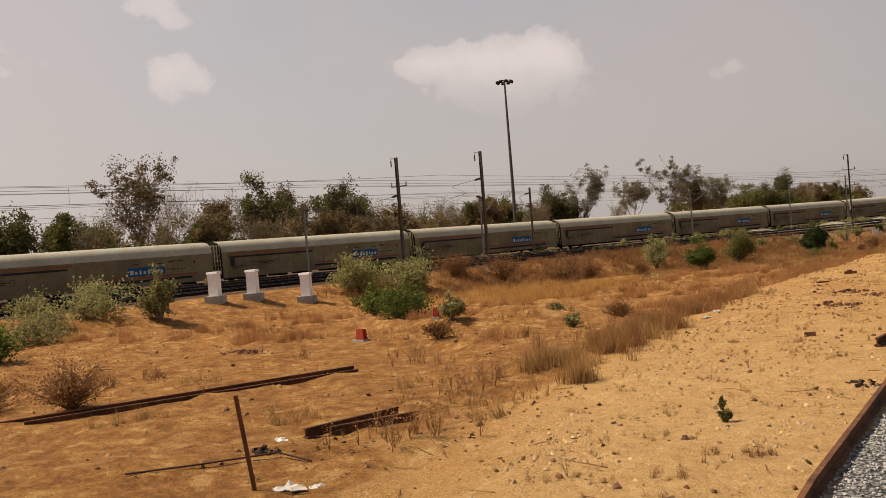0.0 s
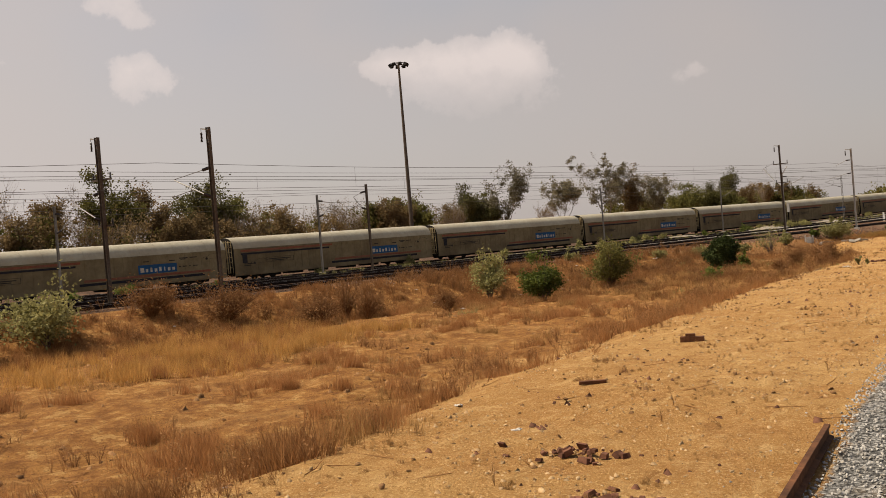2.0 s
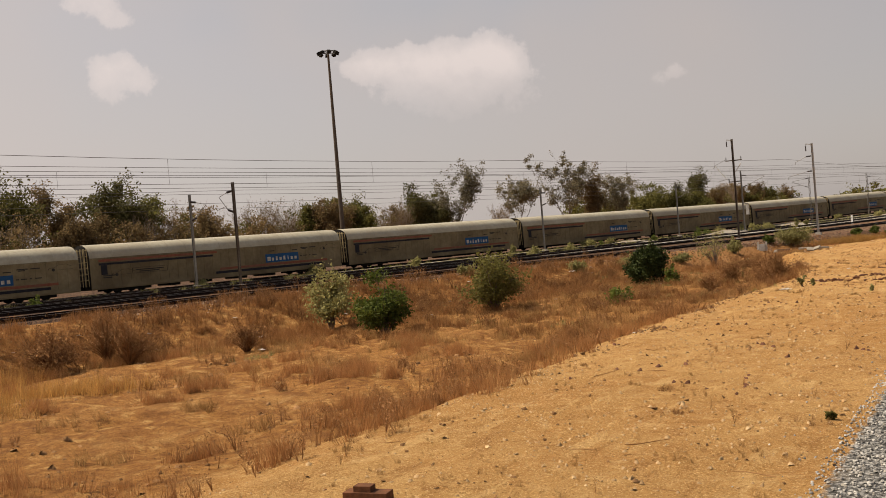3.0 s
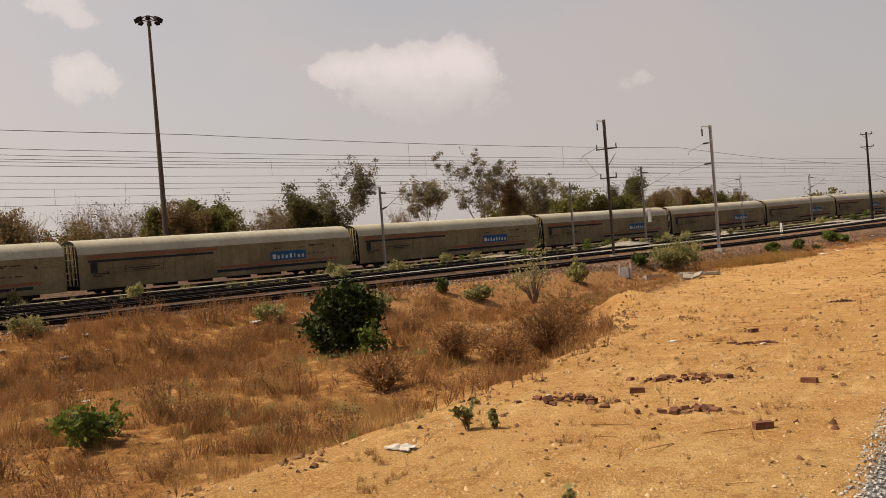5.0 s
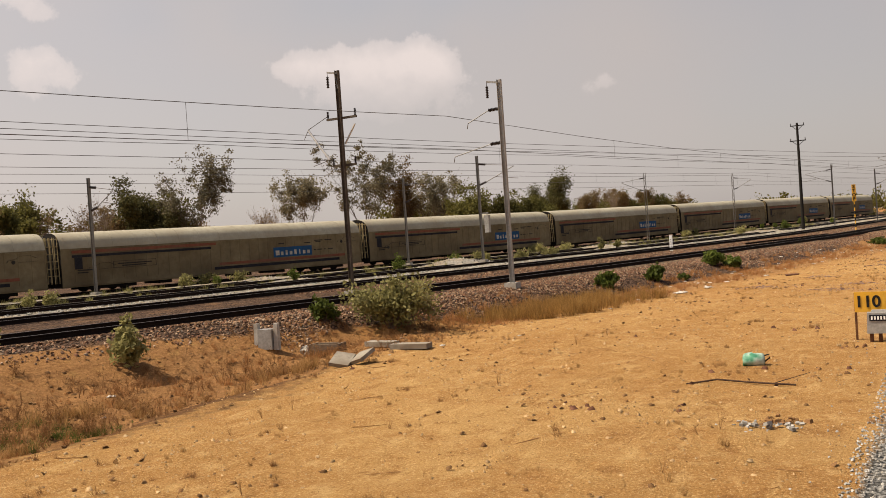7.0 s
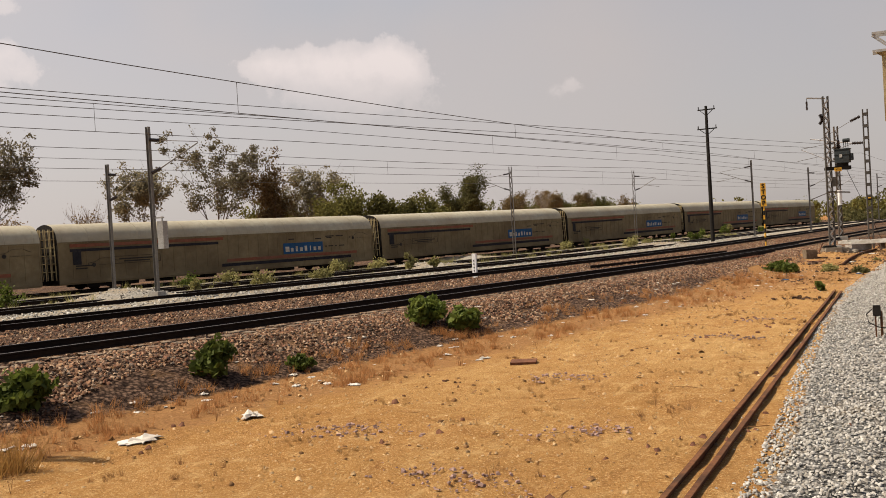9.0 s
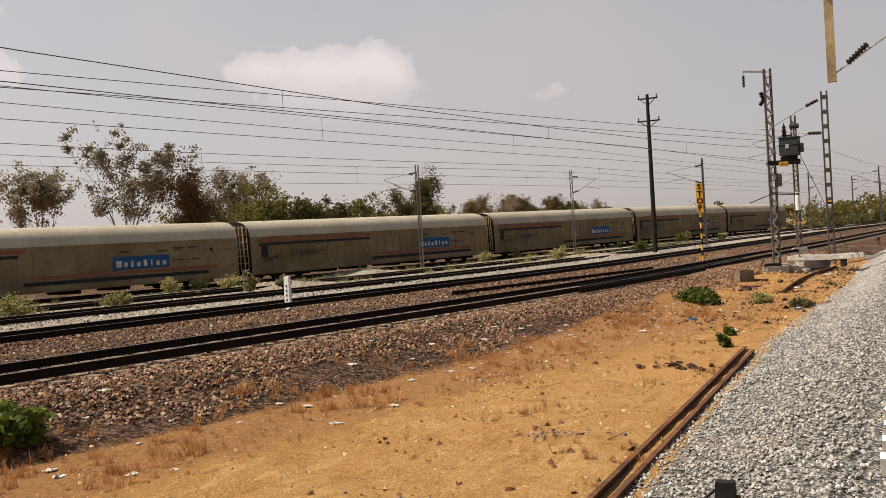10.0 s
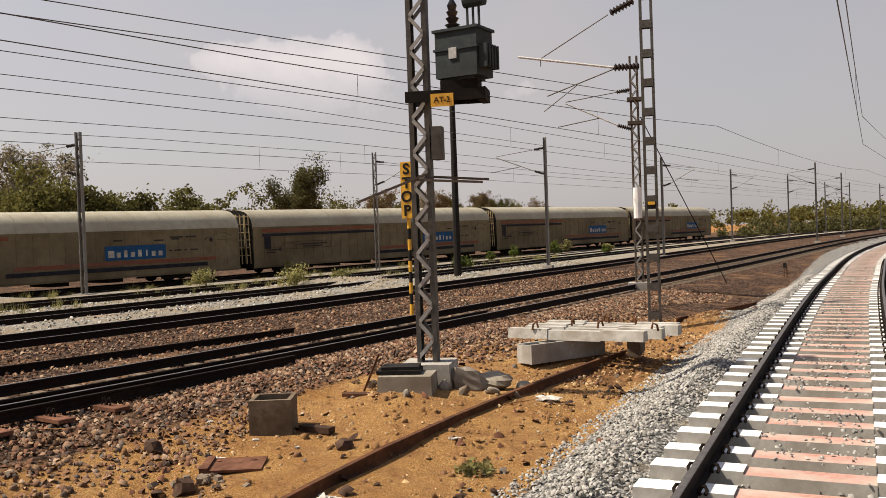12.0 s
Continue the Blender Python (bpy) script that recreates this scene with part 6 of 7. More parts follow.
ob = solid("support_beam", g, M_CONC, "grey hollow concrete beam under the stacked sleepers", "beam", "support beams")
ob.matrix_world = pose(-0.75, 175.0, stack_z, 0, 0, -32)
g = Geo()
g.box((0.24, 0.9, 0.38), (0, 0, 0.155))
ob = solid("support_beam", g, M_CONC_DARK, "weathered concrete beam under the stacked sleepers", "beam", "support beams")
ob.matrix_world = pose(0.5, 175.9, stack_z, 0, 0, 4)
for k in range(6):
    g = Geo()
    g.tube([(0, 0, -0.02), (0.02, 0, 0.09), (0.09, 0, 0.13), (0.12, 0, 0.02)], 0.022, 5)
    ob = solid("rail_insert", g, M_RUST, "rusty steel insert on a concrete sleeper", "insert", "rail inserts")
    ob.matrix_world = pose(-1.3 + (0.9 if k % 2 else 0) + 0.3 * k, 174.9 + 0.34 * (k % 5), stack_z + 0.54, 0, 0, 40 * k)

# stop board
st = thing("stop_board", on(-6.39, 180.42, -0.1), 6, "tall yellow stop board on a black and yellow post", "sign")
hs = 4.55 - st.matrix_world.translation.z
g = Geo()
g.cyl((0, 0, 0), 0.05, hs - 0.3, 10)
post = part("post", g, M_BLACK, st)
for i in range(5):
    g = Geo()
    g.cyl((0, 0, (hs - 1.5) * (2 * i + 1) / 10), 0.053, (hs - 1.5) / 10, 10)
    part("yellow_band", g, M_YELLOW, post)
g = Geo()
g.box((0.34, 0.03, 1.52), (0, -0.07, hs - 0.76))
board = part("board", g, M_YELLOW, st)
for i, c in enumerate("STOP"):
    letters(c, 0.40, (0, -0.092, hs - 0.2 - 0.373 * i), st, M_BLACK, name="letter", deep=0.006, bold=0.012)

# number board beside the point machine
nb = thing("number_board", on(-2.2, 113.5), 2, "yellow number board on two posts over a grey box", "sign")
g = Geo()
g.box((0.8, 0.02, 0.46), (0, 0, 0.87))
part("board", g, M_YELLOW, nb)
for x in (-0.38, 0.38):
    g = Geo()
    g.box((0.05, 0.05, 1.15), (x, 0.03, 0.5))
    part("post", g, M_RUST, nb)
letters("110", 0.36, (-0.12, -0.016, 0.87), nb, M_BLACK, bold=0.010)
letters("B", 0.2, (0.3, -0.016, 0.79), nb, M_BLACK, bold=0.006)
pb = thing("point_machine", on(-2.08, 113.2), 2, "pale grey trackside machine box with dark plate", "machine")
g = Geo()
g.box((0.54, 0.3, 0.46), (0.0, 0, 0.42), taper=0.94)
g.box((0.38, 0.22, 0.07), (0.0, 0, 0.67), taper=0.8)
part("housing", g, M_GALV, pb)
g = Geo()
g.box((0.42, 0.01, 0.14), (0.0, -0.155, 0.54))
pn = part("dark_plate", g, M_STRIPE_NAVY, pb)
for i in range(6):
    g = Geo()
    g.box((0.035, 0.01, 0.075), (-0.16 + 0.064 * i, -0.163, 0.54))
    part("plate_bar", g, M_WHITE, pn)
for x in (-0.18, 0.0, 0.18):
    g = Geo()
    g.box((0.08, 0.2, 0.24), (x, 0, 0.09))
    part("foot", g, M_RUST, pb)


def stake_box(at, turn, label):
    """A small black junction box on a steel stake, with a cable loop."""
    t = thing("junction_box", on(at[0], at[1], -0.05), turn, label, "junction box", "junction boxes")
    g = Geo()
    g.box((0.05, 0.05, 0.62), (0.08, 0, 0.3))
    g.box((0.03, 0.03, 0.5), (-0.03, 0, 0.25))
    part("stake", g, M_RUST, t)
    g = Geo()
    g.box((0.16, 0.11, 0.22), (0.0, -0.03, 0.62), taper=0.9)
    part("housing", g, M_BLACK, t)
    g = Geo()
    g.tube([(-0.08, -0.04, 0.66), (-0.2, -0.06, 0.55), (-0.16, -0.08, 0.38), (0.02, -0.06, 0.28), (0.2, 0.0, 0.24)], 0.012, 6)
    part("cable", g, M_BLACK, t)


stake_box((0.25, 138.3), 0, "black junction box on a stake in the gravel")
stake_box((-1.5, 105.8), 10, "black junction box with looping cable on a stake")
stake_box((-1.25, 106.5), -15, "rusty junction box with looping cable on a stake")
stake_box((2.35, 201.5), 0, "rusty short stake at the ballast edge")

# three white masonry pillars
for x, y, h in ((-37.9, 31.5, 1.75), (-37.2, 33.7, 1.75), (-35.4, 36.2, 1.75)):
    t = thing("masonry_pillar", on(x, y, -0.15), 24, "white-painted masonry pillar on a grey plinth", "pillar", "white pillars")
    g = Geo()
    g.box((0.95, 0.85, 0.6), (0, 0, 0.2))
    part("plinth", g, M_CONC, t, "grey concrete plinth")
    g = Geo()
    g.box((0.56, 0.5, h - 0.5), (0, 0, 0.5 + (h - 0.5) / 2))
    part("shaft", g, M_WHITE, t)
    g = Geo()
    g.box((0.68, 0.6, 0.12), (0, 0, h + 0.05), taper=0.9)
    part("cap", g, M_WHITE, t)

# white kilometre post between tracks
wp = thing("marker_post", on(-17.7, 158.5, -0.1), 0, "white-painted concrete marker post between tracks", "post")
g = Geo()
g.box((0.22, 0.16, 1.3), (0, 0, 0.65), taper=0.9)
part("shaft", g, M_WHITE, wp)
g = Geo()
for k in range(4):
    g.box((0.05, 0.01, 0.08), (0, -0.082, 0.45 + 0.17 * k))
part("dark_bars", g, M_INK, wp)

# white cable boxes and broken slabs by the weeds
t = thing("cable_box", on(-17.95, 111.4, -0.05), 8, "pale grey cable box between two whitish posts", "box")
g = Geo()
g.box((0.46, 0.3, 0.58), (0, 0, 0.29), taper=0.97)
part("housing", g, M_GALV, t)
for x in (-0.32, 0.32):
    g = Geo()
    g.box((0.14, 0.16, 0.76), (x, 0, 0.36), taper=0.9)
    part("post", g, M_SLAB, t, "whitish concrete post")
g = Geo()
for a, b, c in ((-0.45, 0, 0.9), (0.45, 0, 0.9)):
    g.box((0.06, 0.5, 0.32), (a, 0, 0.15))
for y in (-0.22, 0.22):
    g.box((0.9, 0.06, 0.3), (0, y, 0.15))
g.box((0.9, 0.46, 0.04), (0, 0, 0.02))
ob = solid("concrete_trough", g, M_CONC_DARK, "brown-grey open concrete trough among dry weeds", "trough")
ob.matrix_world = pose(*on(-16.5, 112.3, -0.03), 0, 0, 8)
g = Geo()
g.rock((0, 0, 0.1), 0.42, random.Random(3), 0.7)
ob = solid("whitish_stone", g, M_SLAB, "whitish stone block beside a concrete trough", "stone")
ob.matrix_world = pose(*on(-17.1, 112.0))
for x, y, sx, sy, tilt, lean, tn in ((-13.95, 109.3, 0.5, 0.6, 20, 10, 15), (-13.5, 109.5, 0.5, 0.6, 20, -15, -10), (-13.6, 112.1, 1.1, 0.4, 0, 0, 5), (-14.9, 112.7, 1.0, 0.35, 2, 0, -8)):
    g = Geo()
    g.box((sx, sy, 0.14 if tilt < 5 else 0.09), (0, 0, 0.06))
    ob = solid("broken_slab", g, M_SLABGREY, "broken grey concrete slab tilted on the earth" if tilt > 5 else "flat grey concrete slab lying on the earth", "slab", "broken slabs")
    ob.matrix_world = pose(*on(x, y, 0.12 if tilt > 5 else 0.03), tilt, lean, tn)

# leaning rusty post on the field
g = Geo()
g.box((0.05, 0.035, 1.3), (0, 0, 0.65))
ob = solid("fence_post", g, M_RUST, "thin rusty post leaning on the dry field", "post")
ob.matrix_world = pose(*on(-6.9, 5.7, -0.05), 0, -7, 30)

# drop arm under a portal boom
pt = thing("portal_boom", (0.45, 154.6, 0), 0, "lattice portal boom with a hanging drop post", "portal")
g = Geo()
for y in (-0.25, 0.25):
    for z in (8.1, 8.75):
        g.bar((0, y, z), (13.5, y, z), 0.09)
for i in range(18):
    x0 = i * 0.75
    for y in (-0.25, 0.25):
        g.bar((x0, y, 8.1 if i % 2 else 8.75), (x0 + 0.75, y, 8.75 if i % 2 else 8.1), 0.05)
    g.bar((x0, -0.25, 8.1), (x0 + 0.75, 0.25, 8.1), 0.04)
part("boom", g, M_GALV, pt)
g = Geo()
g.box((0.2, 0.16, 2.6), (0.4, 0, 6.85))
g.lathe((0.4, 0, 7.95), [(0, 0.14), (0.1, 0.28), (0.16, 0.3)], 10)
drop = part("drop_post", g, M_CAGE, pt, "yellowish hanging post")
g = Geo()
insulator(g, (0.75, 0, 7.72), (1.45, 0, 7.74), 0.07)
part("insulator", g, M_INSUL, pt)
g = Geo()
insulator(g, (0.75, 0, 5.95), (1.2, 0, 6.35), 0.09)
part("insulator", g, M_INSUL, pt)
g = Geo()
g.tube([(0.4, 0, 7.7), (3.2, 0, 7.75)], 0.02, 5)
g.tube([(0.4, 0, 5.7), (3.2, 0, 7.5)], 0.022, 5)
part("bracket_arm", g, M_GALV, pt)
g = Geo()
g.box((0.4, 0.4, 9.2), (13.3, 0, 4.2))
part("upright", g, M_GALV, pt)

# ---- stones, weeds and litter ----
def scatter(name, templates, places, sizes, material, label, category, seed, tilt=0.3):
    """Many small copies of a few shapes in one mesh."""
    r = np.random.default_rng(seed)
    n = len(places)
    pick = r.integers(0, len(templates), n)
    turn, tx, ty = r.uniform(0, 2 * np.pi, n), r.normal(0, tilt, n), r.normal(0, tilt, n)
    cz, sz, cx, sx, cy, sy = np.cos(turn), np.sin(turn), np.cos(tx), np.sin(tx), np.cos(ty), np.sin(ty)
    rot = np.empty((n, 3, 3))
    rot[:, 0] = np.stack([cz * cy, cz * sy * sx - sz * cx, cz * sy * cx + sz * sx], -1)
    rot[:, 1] = np.stack([sz * cy, sz * sy * sx + cz * cx, sz * sy * cx - cz * sx], -1)
    rot[:, 2] = np.stack([-sy, cy * sx, cy * cx], -1)
    verts, loops, totals, base = [], [], [], 0
    for k, (tv, tf) in enumerate(templates):
        at = np.nonzero(pick == k)[0]
        if not len(at):
            continue
        v = np.einsum("nij,vj->nvi", rot[at], tv) * sizes[at][:, None, None] + places[at][:, None, :]
        verts.append(v.reshape(-1, 3))
        off = base + np.arange(len(at))[:, None] * len(tv)
        for count in sorted({len(q) for q in tf}):
            fa = np.array([q for q in tf if len(q) == count])
            block = (fa.ravel()[None, :] + off)
            loops.append(block.ravel())
            totals.append(np.full(len(at) * len(fa), count))
        base += len(at) * len(tv)
    v, lo, to = np.concatenate(verts), np.concatenate(loops), np.concatenate(totals)
    mesh = bpy.data.meshes.new(name)
    mesh.vertices.add(len(v))
    mesh.vertices.foreach_set("co", v.ravel())
    mesh.loops.add(len(lo))
    mesh.loops.foreach_set("vertex_index", lo)
    mesh.polygons.add(len(to))
    mesh.polygons.foreach_set("loop_start", np.concatenate([[0], np.cumsum(to)[:-1]]))
    mesh.update(calc_edges=True)
    mesh.materials.append(material)
    return tagged(new(name, mesh), label, category, kind="stuff")


def shapes(count, make, seed):
    res, r = [], random.Random(seed)
    for _ in range(count):
        g_ = Geo()
        make(g_, r)
        res.append((np.array(g_.v), g_.f))
    return res


def tuft(blades, spread_, lean, wide):
    def make(g_, r):
        for _ in range(blades):
            a, b = r.uniform(0, 6.3), r.uniform(0, 6.3)
            x, y, h = math.cos(a) * spread_ * r.random(), math.sin(a) * spread_ * r.random(), r.uniform(0.5, 1.0)
            lx, ly = math.cos(b) * lean * h * r.random(), math.sin(b) * lean * h * r.random()
            px, py = -math.sin(b) * wide, math.cos(b) * wide
            g_.add([(x - px, y - py, 0), (x + px, y + py, 0), (x + lx, y + ly, h)], [(0, 1, 2)])
    return make


def weed(g_, r):
    """A dead weed: forked stems with seed heads."""
    for k in range(6):
        a, h = r.uniform(0, 6.3), r.uniform(0.5, 1.0)
        e = Vector((math.cos(a) * 0.36 * h, math.sin(a) * 0.36 * h, h))
        w = Vector((-math.sin(a), math.cos(a), 0)) * 0.011
        mid = e * 0.5 + Vector((0, 0, 0.06))
        g_.add([-w, w, mid + w * 0.8, mid - w * 0.8, e], [(0, 1, 2, 3), (3, 2, 4)])
        for j in range(4):
            p_ = e * r.uniform(0.4, 1.0)
            q = p_ + Vector((r.uniform(-0.16, 0.16), r.uniform(-0.16, 0.16), r.uniform(0.0, 0.18)))
            g_.add([p_ - w * 0.5, p_ + w * 0.5, q], [(0, 1, 2)])
            g_.leaf(q, 0.075, r)


ROCKS = shapes(10, lambda g_, r: g_.rock((0, 0, 0), 1.0, r, 0.75, False), 11)
FLAT_ROCKS = shapes(8, lambda g_, r: g_.rock((0, 0, 0.05), 1.0, r, 0.45, False), 12)
GRASS = shapes(6, tuft(24, 0.45, 0.9, 0.021), 13)
TALL = shapes(8, tuft(30, 0.42, 0.6, 0.011), 14)
WEEDS = shapes(6, weed, 15)


def chip(g_, r):
    """A small angular stone: a ridge over a rough base."""
    b = [(math.cos(a) * r.uniform(0.4, 0.6), math.sin(a) * r.uniform(0.35, 0.55), -0.1) for a in (0.5, 2.5, 3.7, 5.6)]
    x, z = r.uniform(0.1, 0.3), r.uniform(0.25, 0.5)
    g_.add(b + [(-x, r.uniform(-0.15, 0.15), z), (x, r.uniform(-0.15, 0.15), z * r.uniform(0.7, 1.0))], [(3, 0, 5), (1, 2, 4), (0, 1, 4, 5), (2, 3, 5, 4)])


CHIPS = shapes(12, chip, 16)


def sample(seed, n, y0, y1, lo, hi, keep=None, bias=1.0):
    """n places between two lines of the plan, on the ground."""
    r = np.random.default_rng(seed)
    y = y0 + (y1 - y0) * r.random(n)
    a, b = lo(y), hi(y)
    x = a + (b - a) * r.random(n) ** bias
    if keep is not None:
        ok = r.random(n) < keep(x, y)
        x, y = x[ok], y[ok]
    return np.stack([x, y, high(x, y)], -1), r


def clumps(x, y, scale=0.5, seed=0.0, sharp=2.5):
    """Patchiness between 0 and 1."""
    s = np.sin(x * scale * 1.7 + 1.3 * np.sin(y * scale * 0.9 + seed)) + np.sin(y * scale * 1.3 + 1.7 * np.sin(x * scale * 0.8 + seed * 2)) + np.sin((x + y) * scale * 2.9 + seed * 3)
    return np.clip(0.5 + s / 3.2 * sharp * 0.5, 0, 1)


def clustered(seed, n, each, spread_, y0, y1, lo, hi, keep=None, bias=1.0):
    """Places in clusters on the ground, with bare ground between them."""
    p, r = sample(seed, n, y0, y1, lo, hi, keep, bias)
    count = r.poisson(each, len(p)) + 1
    c = np.repeat(p, count, axis=0)
    wide = np.repeat(spread_ * r.uniform(0.4, 1.5, len(p)), count)
    c[:, 0] += r.normal(0, 1, len(c)) * wide
    c[:, 1] += r.normal(0, 1, len(c)) * wide
    c[:, 2] = high(c[:, 0], c[:, 1])
    return c, r


# grey crushed stone beside and between the near rails
p, r = sample(21, 52000, 117, 196, lambda y: gravel_x(y) - 0.15, lambda y: own_x(y) - 0.95)
scatter("gravel", ROCKS, p + [0, 0, 0.006], r.uniform(0.03, 0.068, len(p)), M_STONE_GREY, "grey crushed stone ballast beside the near track", "gravel", 31, 0.6)
p, r = sample(22, 8000, 143, 190, lambda y: own_x(y) - 0.8, lambda y: own_x(y) + 1.9)
p[:, 2] = own_z(p[:, 1]) - 0.305 + r.normal(0, 0.015, len(p))
scatter("gravel", ROCKS, p, r.uniform(0.04, 0.085, len(p)), M_STONE_GREY, "grey crushed stone between the sleepers", "gravel", 32, 0.6)
p, r = sample(29, 2600, 160, 200, lambda y: own_x(y) - 0.62, lambda y: own_x(y) + 0.7, lambda x, y: clumps(x, y, 1.1, 3.0, 5.0) ** 2)
p[:, 2] = own_z(p[:, 1]) - 0.185
scatter("gravel", ROCKS, p, r.uniform(0.03, 0.06, len(p)), M_STONE_GREY, "grey stones spilled over the painted sleepers", "gravel", 90, 0.6)
p, r = sample(23, 30000, -2, 117, lambda y: gravel_x(y) - 0.1, lambda y: gravel_x(y) + 1.3)
scatter("gravel", ROCKS, p + [0, 0, 0.008], r.uniform(0.025, 0.055, len(p)), M_STONE_GREY, "grey crushed stone along the track's shoulder", "gravel", 33, 0.6)
p, r = sample(24, 900, -2, 200, lambda y: gravel_x(y) - 1.2, lambda y: gravel_x(y), bias=0.4)
scatter("stray_gravel", ROCKS, p, r.uniform(0.02, 0.055, len(p)), M_STONE_GREY, "stray grey stones on the orange earth", "gravel", 34, 0.6)
# brown ballast of the first two tracks
p, r = sample(25, 42000, 112, 192, lambda y: t1_x(y) + 0.95, lambda y: t1_x(y) + 3.6 + 0.6 * np.sin(y * 0.8), bias=1.25)
scatter("ballast", CHIPS, p + [0, 0, 0.01], r.uniform(0.045, 0.12, len(p)), M_STONE_BROWN, "brown stained ballast beside the track", "ballast", 35, 0.6)
p, r = sample(26, 24000, 125, 205, lambda y: t2_x(y) - 1.6, lambda y: t1_x(y) + 0.8)
scatter("ballast", CHIPS, p + [0, 0, 0.015], r.uniform(0.05, 0.12, len(p)), M_STONE_BROWN, "brown stained ballast between two tracks", "ballast", 36, 0.6)
p, r = sample(27, 12000, 60, 125, lambda y: t1_x(y) - 2, lambda y: t1_x(y) + 3.2)
scatter("ballast", CHIPS, p + [0, 0, 0.015], r.uniform(0.06, 0.13, len(p)), M_STONE_BROWN, "brown stained ballast beside the track", "ballast", 37, 0.6)
p, r = sample(28, 16000, 110, 215, lambda y: t4_x(y) - 3.0, lambda y: t2_x(y) - 1.6)
scatter("yard_ballast", CHIPS, p + [0, 0, 0.015], r.uniform(0.06, 0.14, len(p)), M_STONE_PALE, "pale grey ballast of the yard tracks", "ballast", 38, 0.6)
# pebbles and clods on the earth
p, r = sample(41, 38000, -2, 185, field_x, gravel_x, lambda x, y: 0.15 + 0.85 * clumps(x, y, 0.6, 2.0, 3.0))
scatter("pebbles", CHIPS, p, r.uniform(0.015, 0.055, len(p)) * r.choice([1, 1, 1, 1.9], len(p)), M_PEBBLE, "small pale pebbles on the sandy earth", "pebbles", 42, 0.4)
p, r = sample(43, 12000, -2, 185, lambda y: field_x(y) - 5, gravel_x, lambda x, y: 0.2 + 0.8 * clumps(x, y, 0.5, 5.0, 4.0))
scatter("clods", FLAT_ROCKS, p, 0.025 + 0.11 * r.random(len(p)) ** 2.5, M_CLOD, "brown earth clods and small stones", "clods", 44, 0.4)
p, r = clustered(45, 130, 3, 0.5, -2, 185, field_x, gravel_x)
scatter("dark_crumbs", CHIPS, p, r.uniform(0.04, 0.18, len(p)), M_BRICK, "dark crumbs of bark and dung on the earth", "crumbs", 46, 0.3)

p, r = sample(39, 2600, 156, 184, lambda y: t1_x(y) + 3.2, lambda y: gravel_x(y) - 0.1, lambda x, y: 0.25 + 0.75 * clumps(x, y, 0.9, 3.0, 4.0))
scatter("clods", ROCKS, p, r.uniform(0.02, 0.12, len(p)) * r.choice([0.7, 1, 1.3], len(p)), M_CLOD, "brown earth clods among the rubble", "clods", 80, 0.5)
p, r = sample(38, 420, 156, 184, lambda y: t1_x(y) + 3.2, lambda y: gravel_x(y) - 0.1, lambda x, y: clumps(x, y, 0.9, 5.0, 4.0))
scatter("rubble", ROCKS, p, r.uniform(0.04, 0.15, len(p)), M_STONE_BROWN, "small pieces of concrete and stone on the earth", "rubble", 81, 0.5)
p, r = sample(37, 300, 156, 184, lambda y: t1_x(y) + 3.2, lambda y: gravel_x(y) - 0.1, lambda x, y: clumps(x, y, 0.9, 7.0, 4.0))
scatter("dark_crumbs", FLAT_ROCKS, p, r.uniform(0.06, 0.24, len(p)), M_SCRAP, "dark scraps of bark and iron on the earth", "crumbs", 82, 0.5)
# dry weeds
BALD = lambda x, y: np.hypot(x + 8.4, y - 9.7) > 1.6
p, r = clustered(51, 20, 26, 0.34, 15, 33, lambda y: field_x(y) - 1.3, lambda y: field_x(y) + 0.1, BALD)
scatter("dry_grass", TALL, p, r.uniform(0.2, 0.7, len(p)), M_RUSTGRASS, "dense rusty dry grass along the field's edge", "grass", 61, 0.2)
p, r = clustered(63, 20, 14, 0.35, 12, 33, lambda y: field_x(y) - 1.6, lambda y: field_x(y) + 0.2, BALD)
scatter("dry_grass", TALL, p, r.uniform(0.2, 0.75, len(p)), M_STRAW, "straw-coloured dry grass along the field's edge", "grass", 83, 0.2)
p, r = clustered(64, 55, 16, 0.4, 33, 66, lambda y: field_x(y) - 3.6, lambda y: field_x(y) + 0.1)
scatter("dry_grass", TALL, p, r.uniform(0.15, 0.5, len(p)), M_RUSTGRASS, "rusty dry grass in clumps by the field's edge", "grass", 84, 0.2)
p, r = clustered(52, 80, 9, 0.3, 8, 90, lambda y: field_x(y) - 3.0, lambda y: field_x(y) + 0.2, BALD)
scatter("dead_weeds", WEEDS, p, r.uniform(0.2, 0.6, len(p)), M_WEED, "dead brown weeds along the field's edge", "weeds", 62, 0.2)
p, r = clustered(53, 300, 11, 0.4, 3, 110, lambda y: t1_x(y) + 6.5, lambda y: field_x(y) - 0.8, lambda x, y: 0.3 + 0.7 * ramp(y, 34, 60))
scatter("dry_grass", GRASS, p, r.uniform(0.1, 0.36, len(p)), M_STRAW, "low dry straw-coloured grass on the field", "grass", 63, 0.25)
p, r = clustered(54, 190, 16, 0.25, 3, 108, lambda y: t1_x(y) + 5.0, lambda y: field_x(y) - 0.8, lambda x, y: 0.5 + 0.5 * ramp(y, 36, 60))
scatter("dead_weeds", WEEDS, p, r.uniform(0.15, 0.5, len(p)), M_WEED, "dead brown weeds in low clumps over the field", "weeds", 64, 0.25)
p, r = clustered(65, 120, 18, 0.28, 20, 62, lambda y: t1_x(y) + 9.0, lambda y: field_x(y) - 1.5)
scatter("dry_grass", TALL, p, r.uniform(0.2, 0.55, len(p)), M_RUSTGRASS, "single rusty grass clumps over the sandy field", "grass", 85, 0.25)
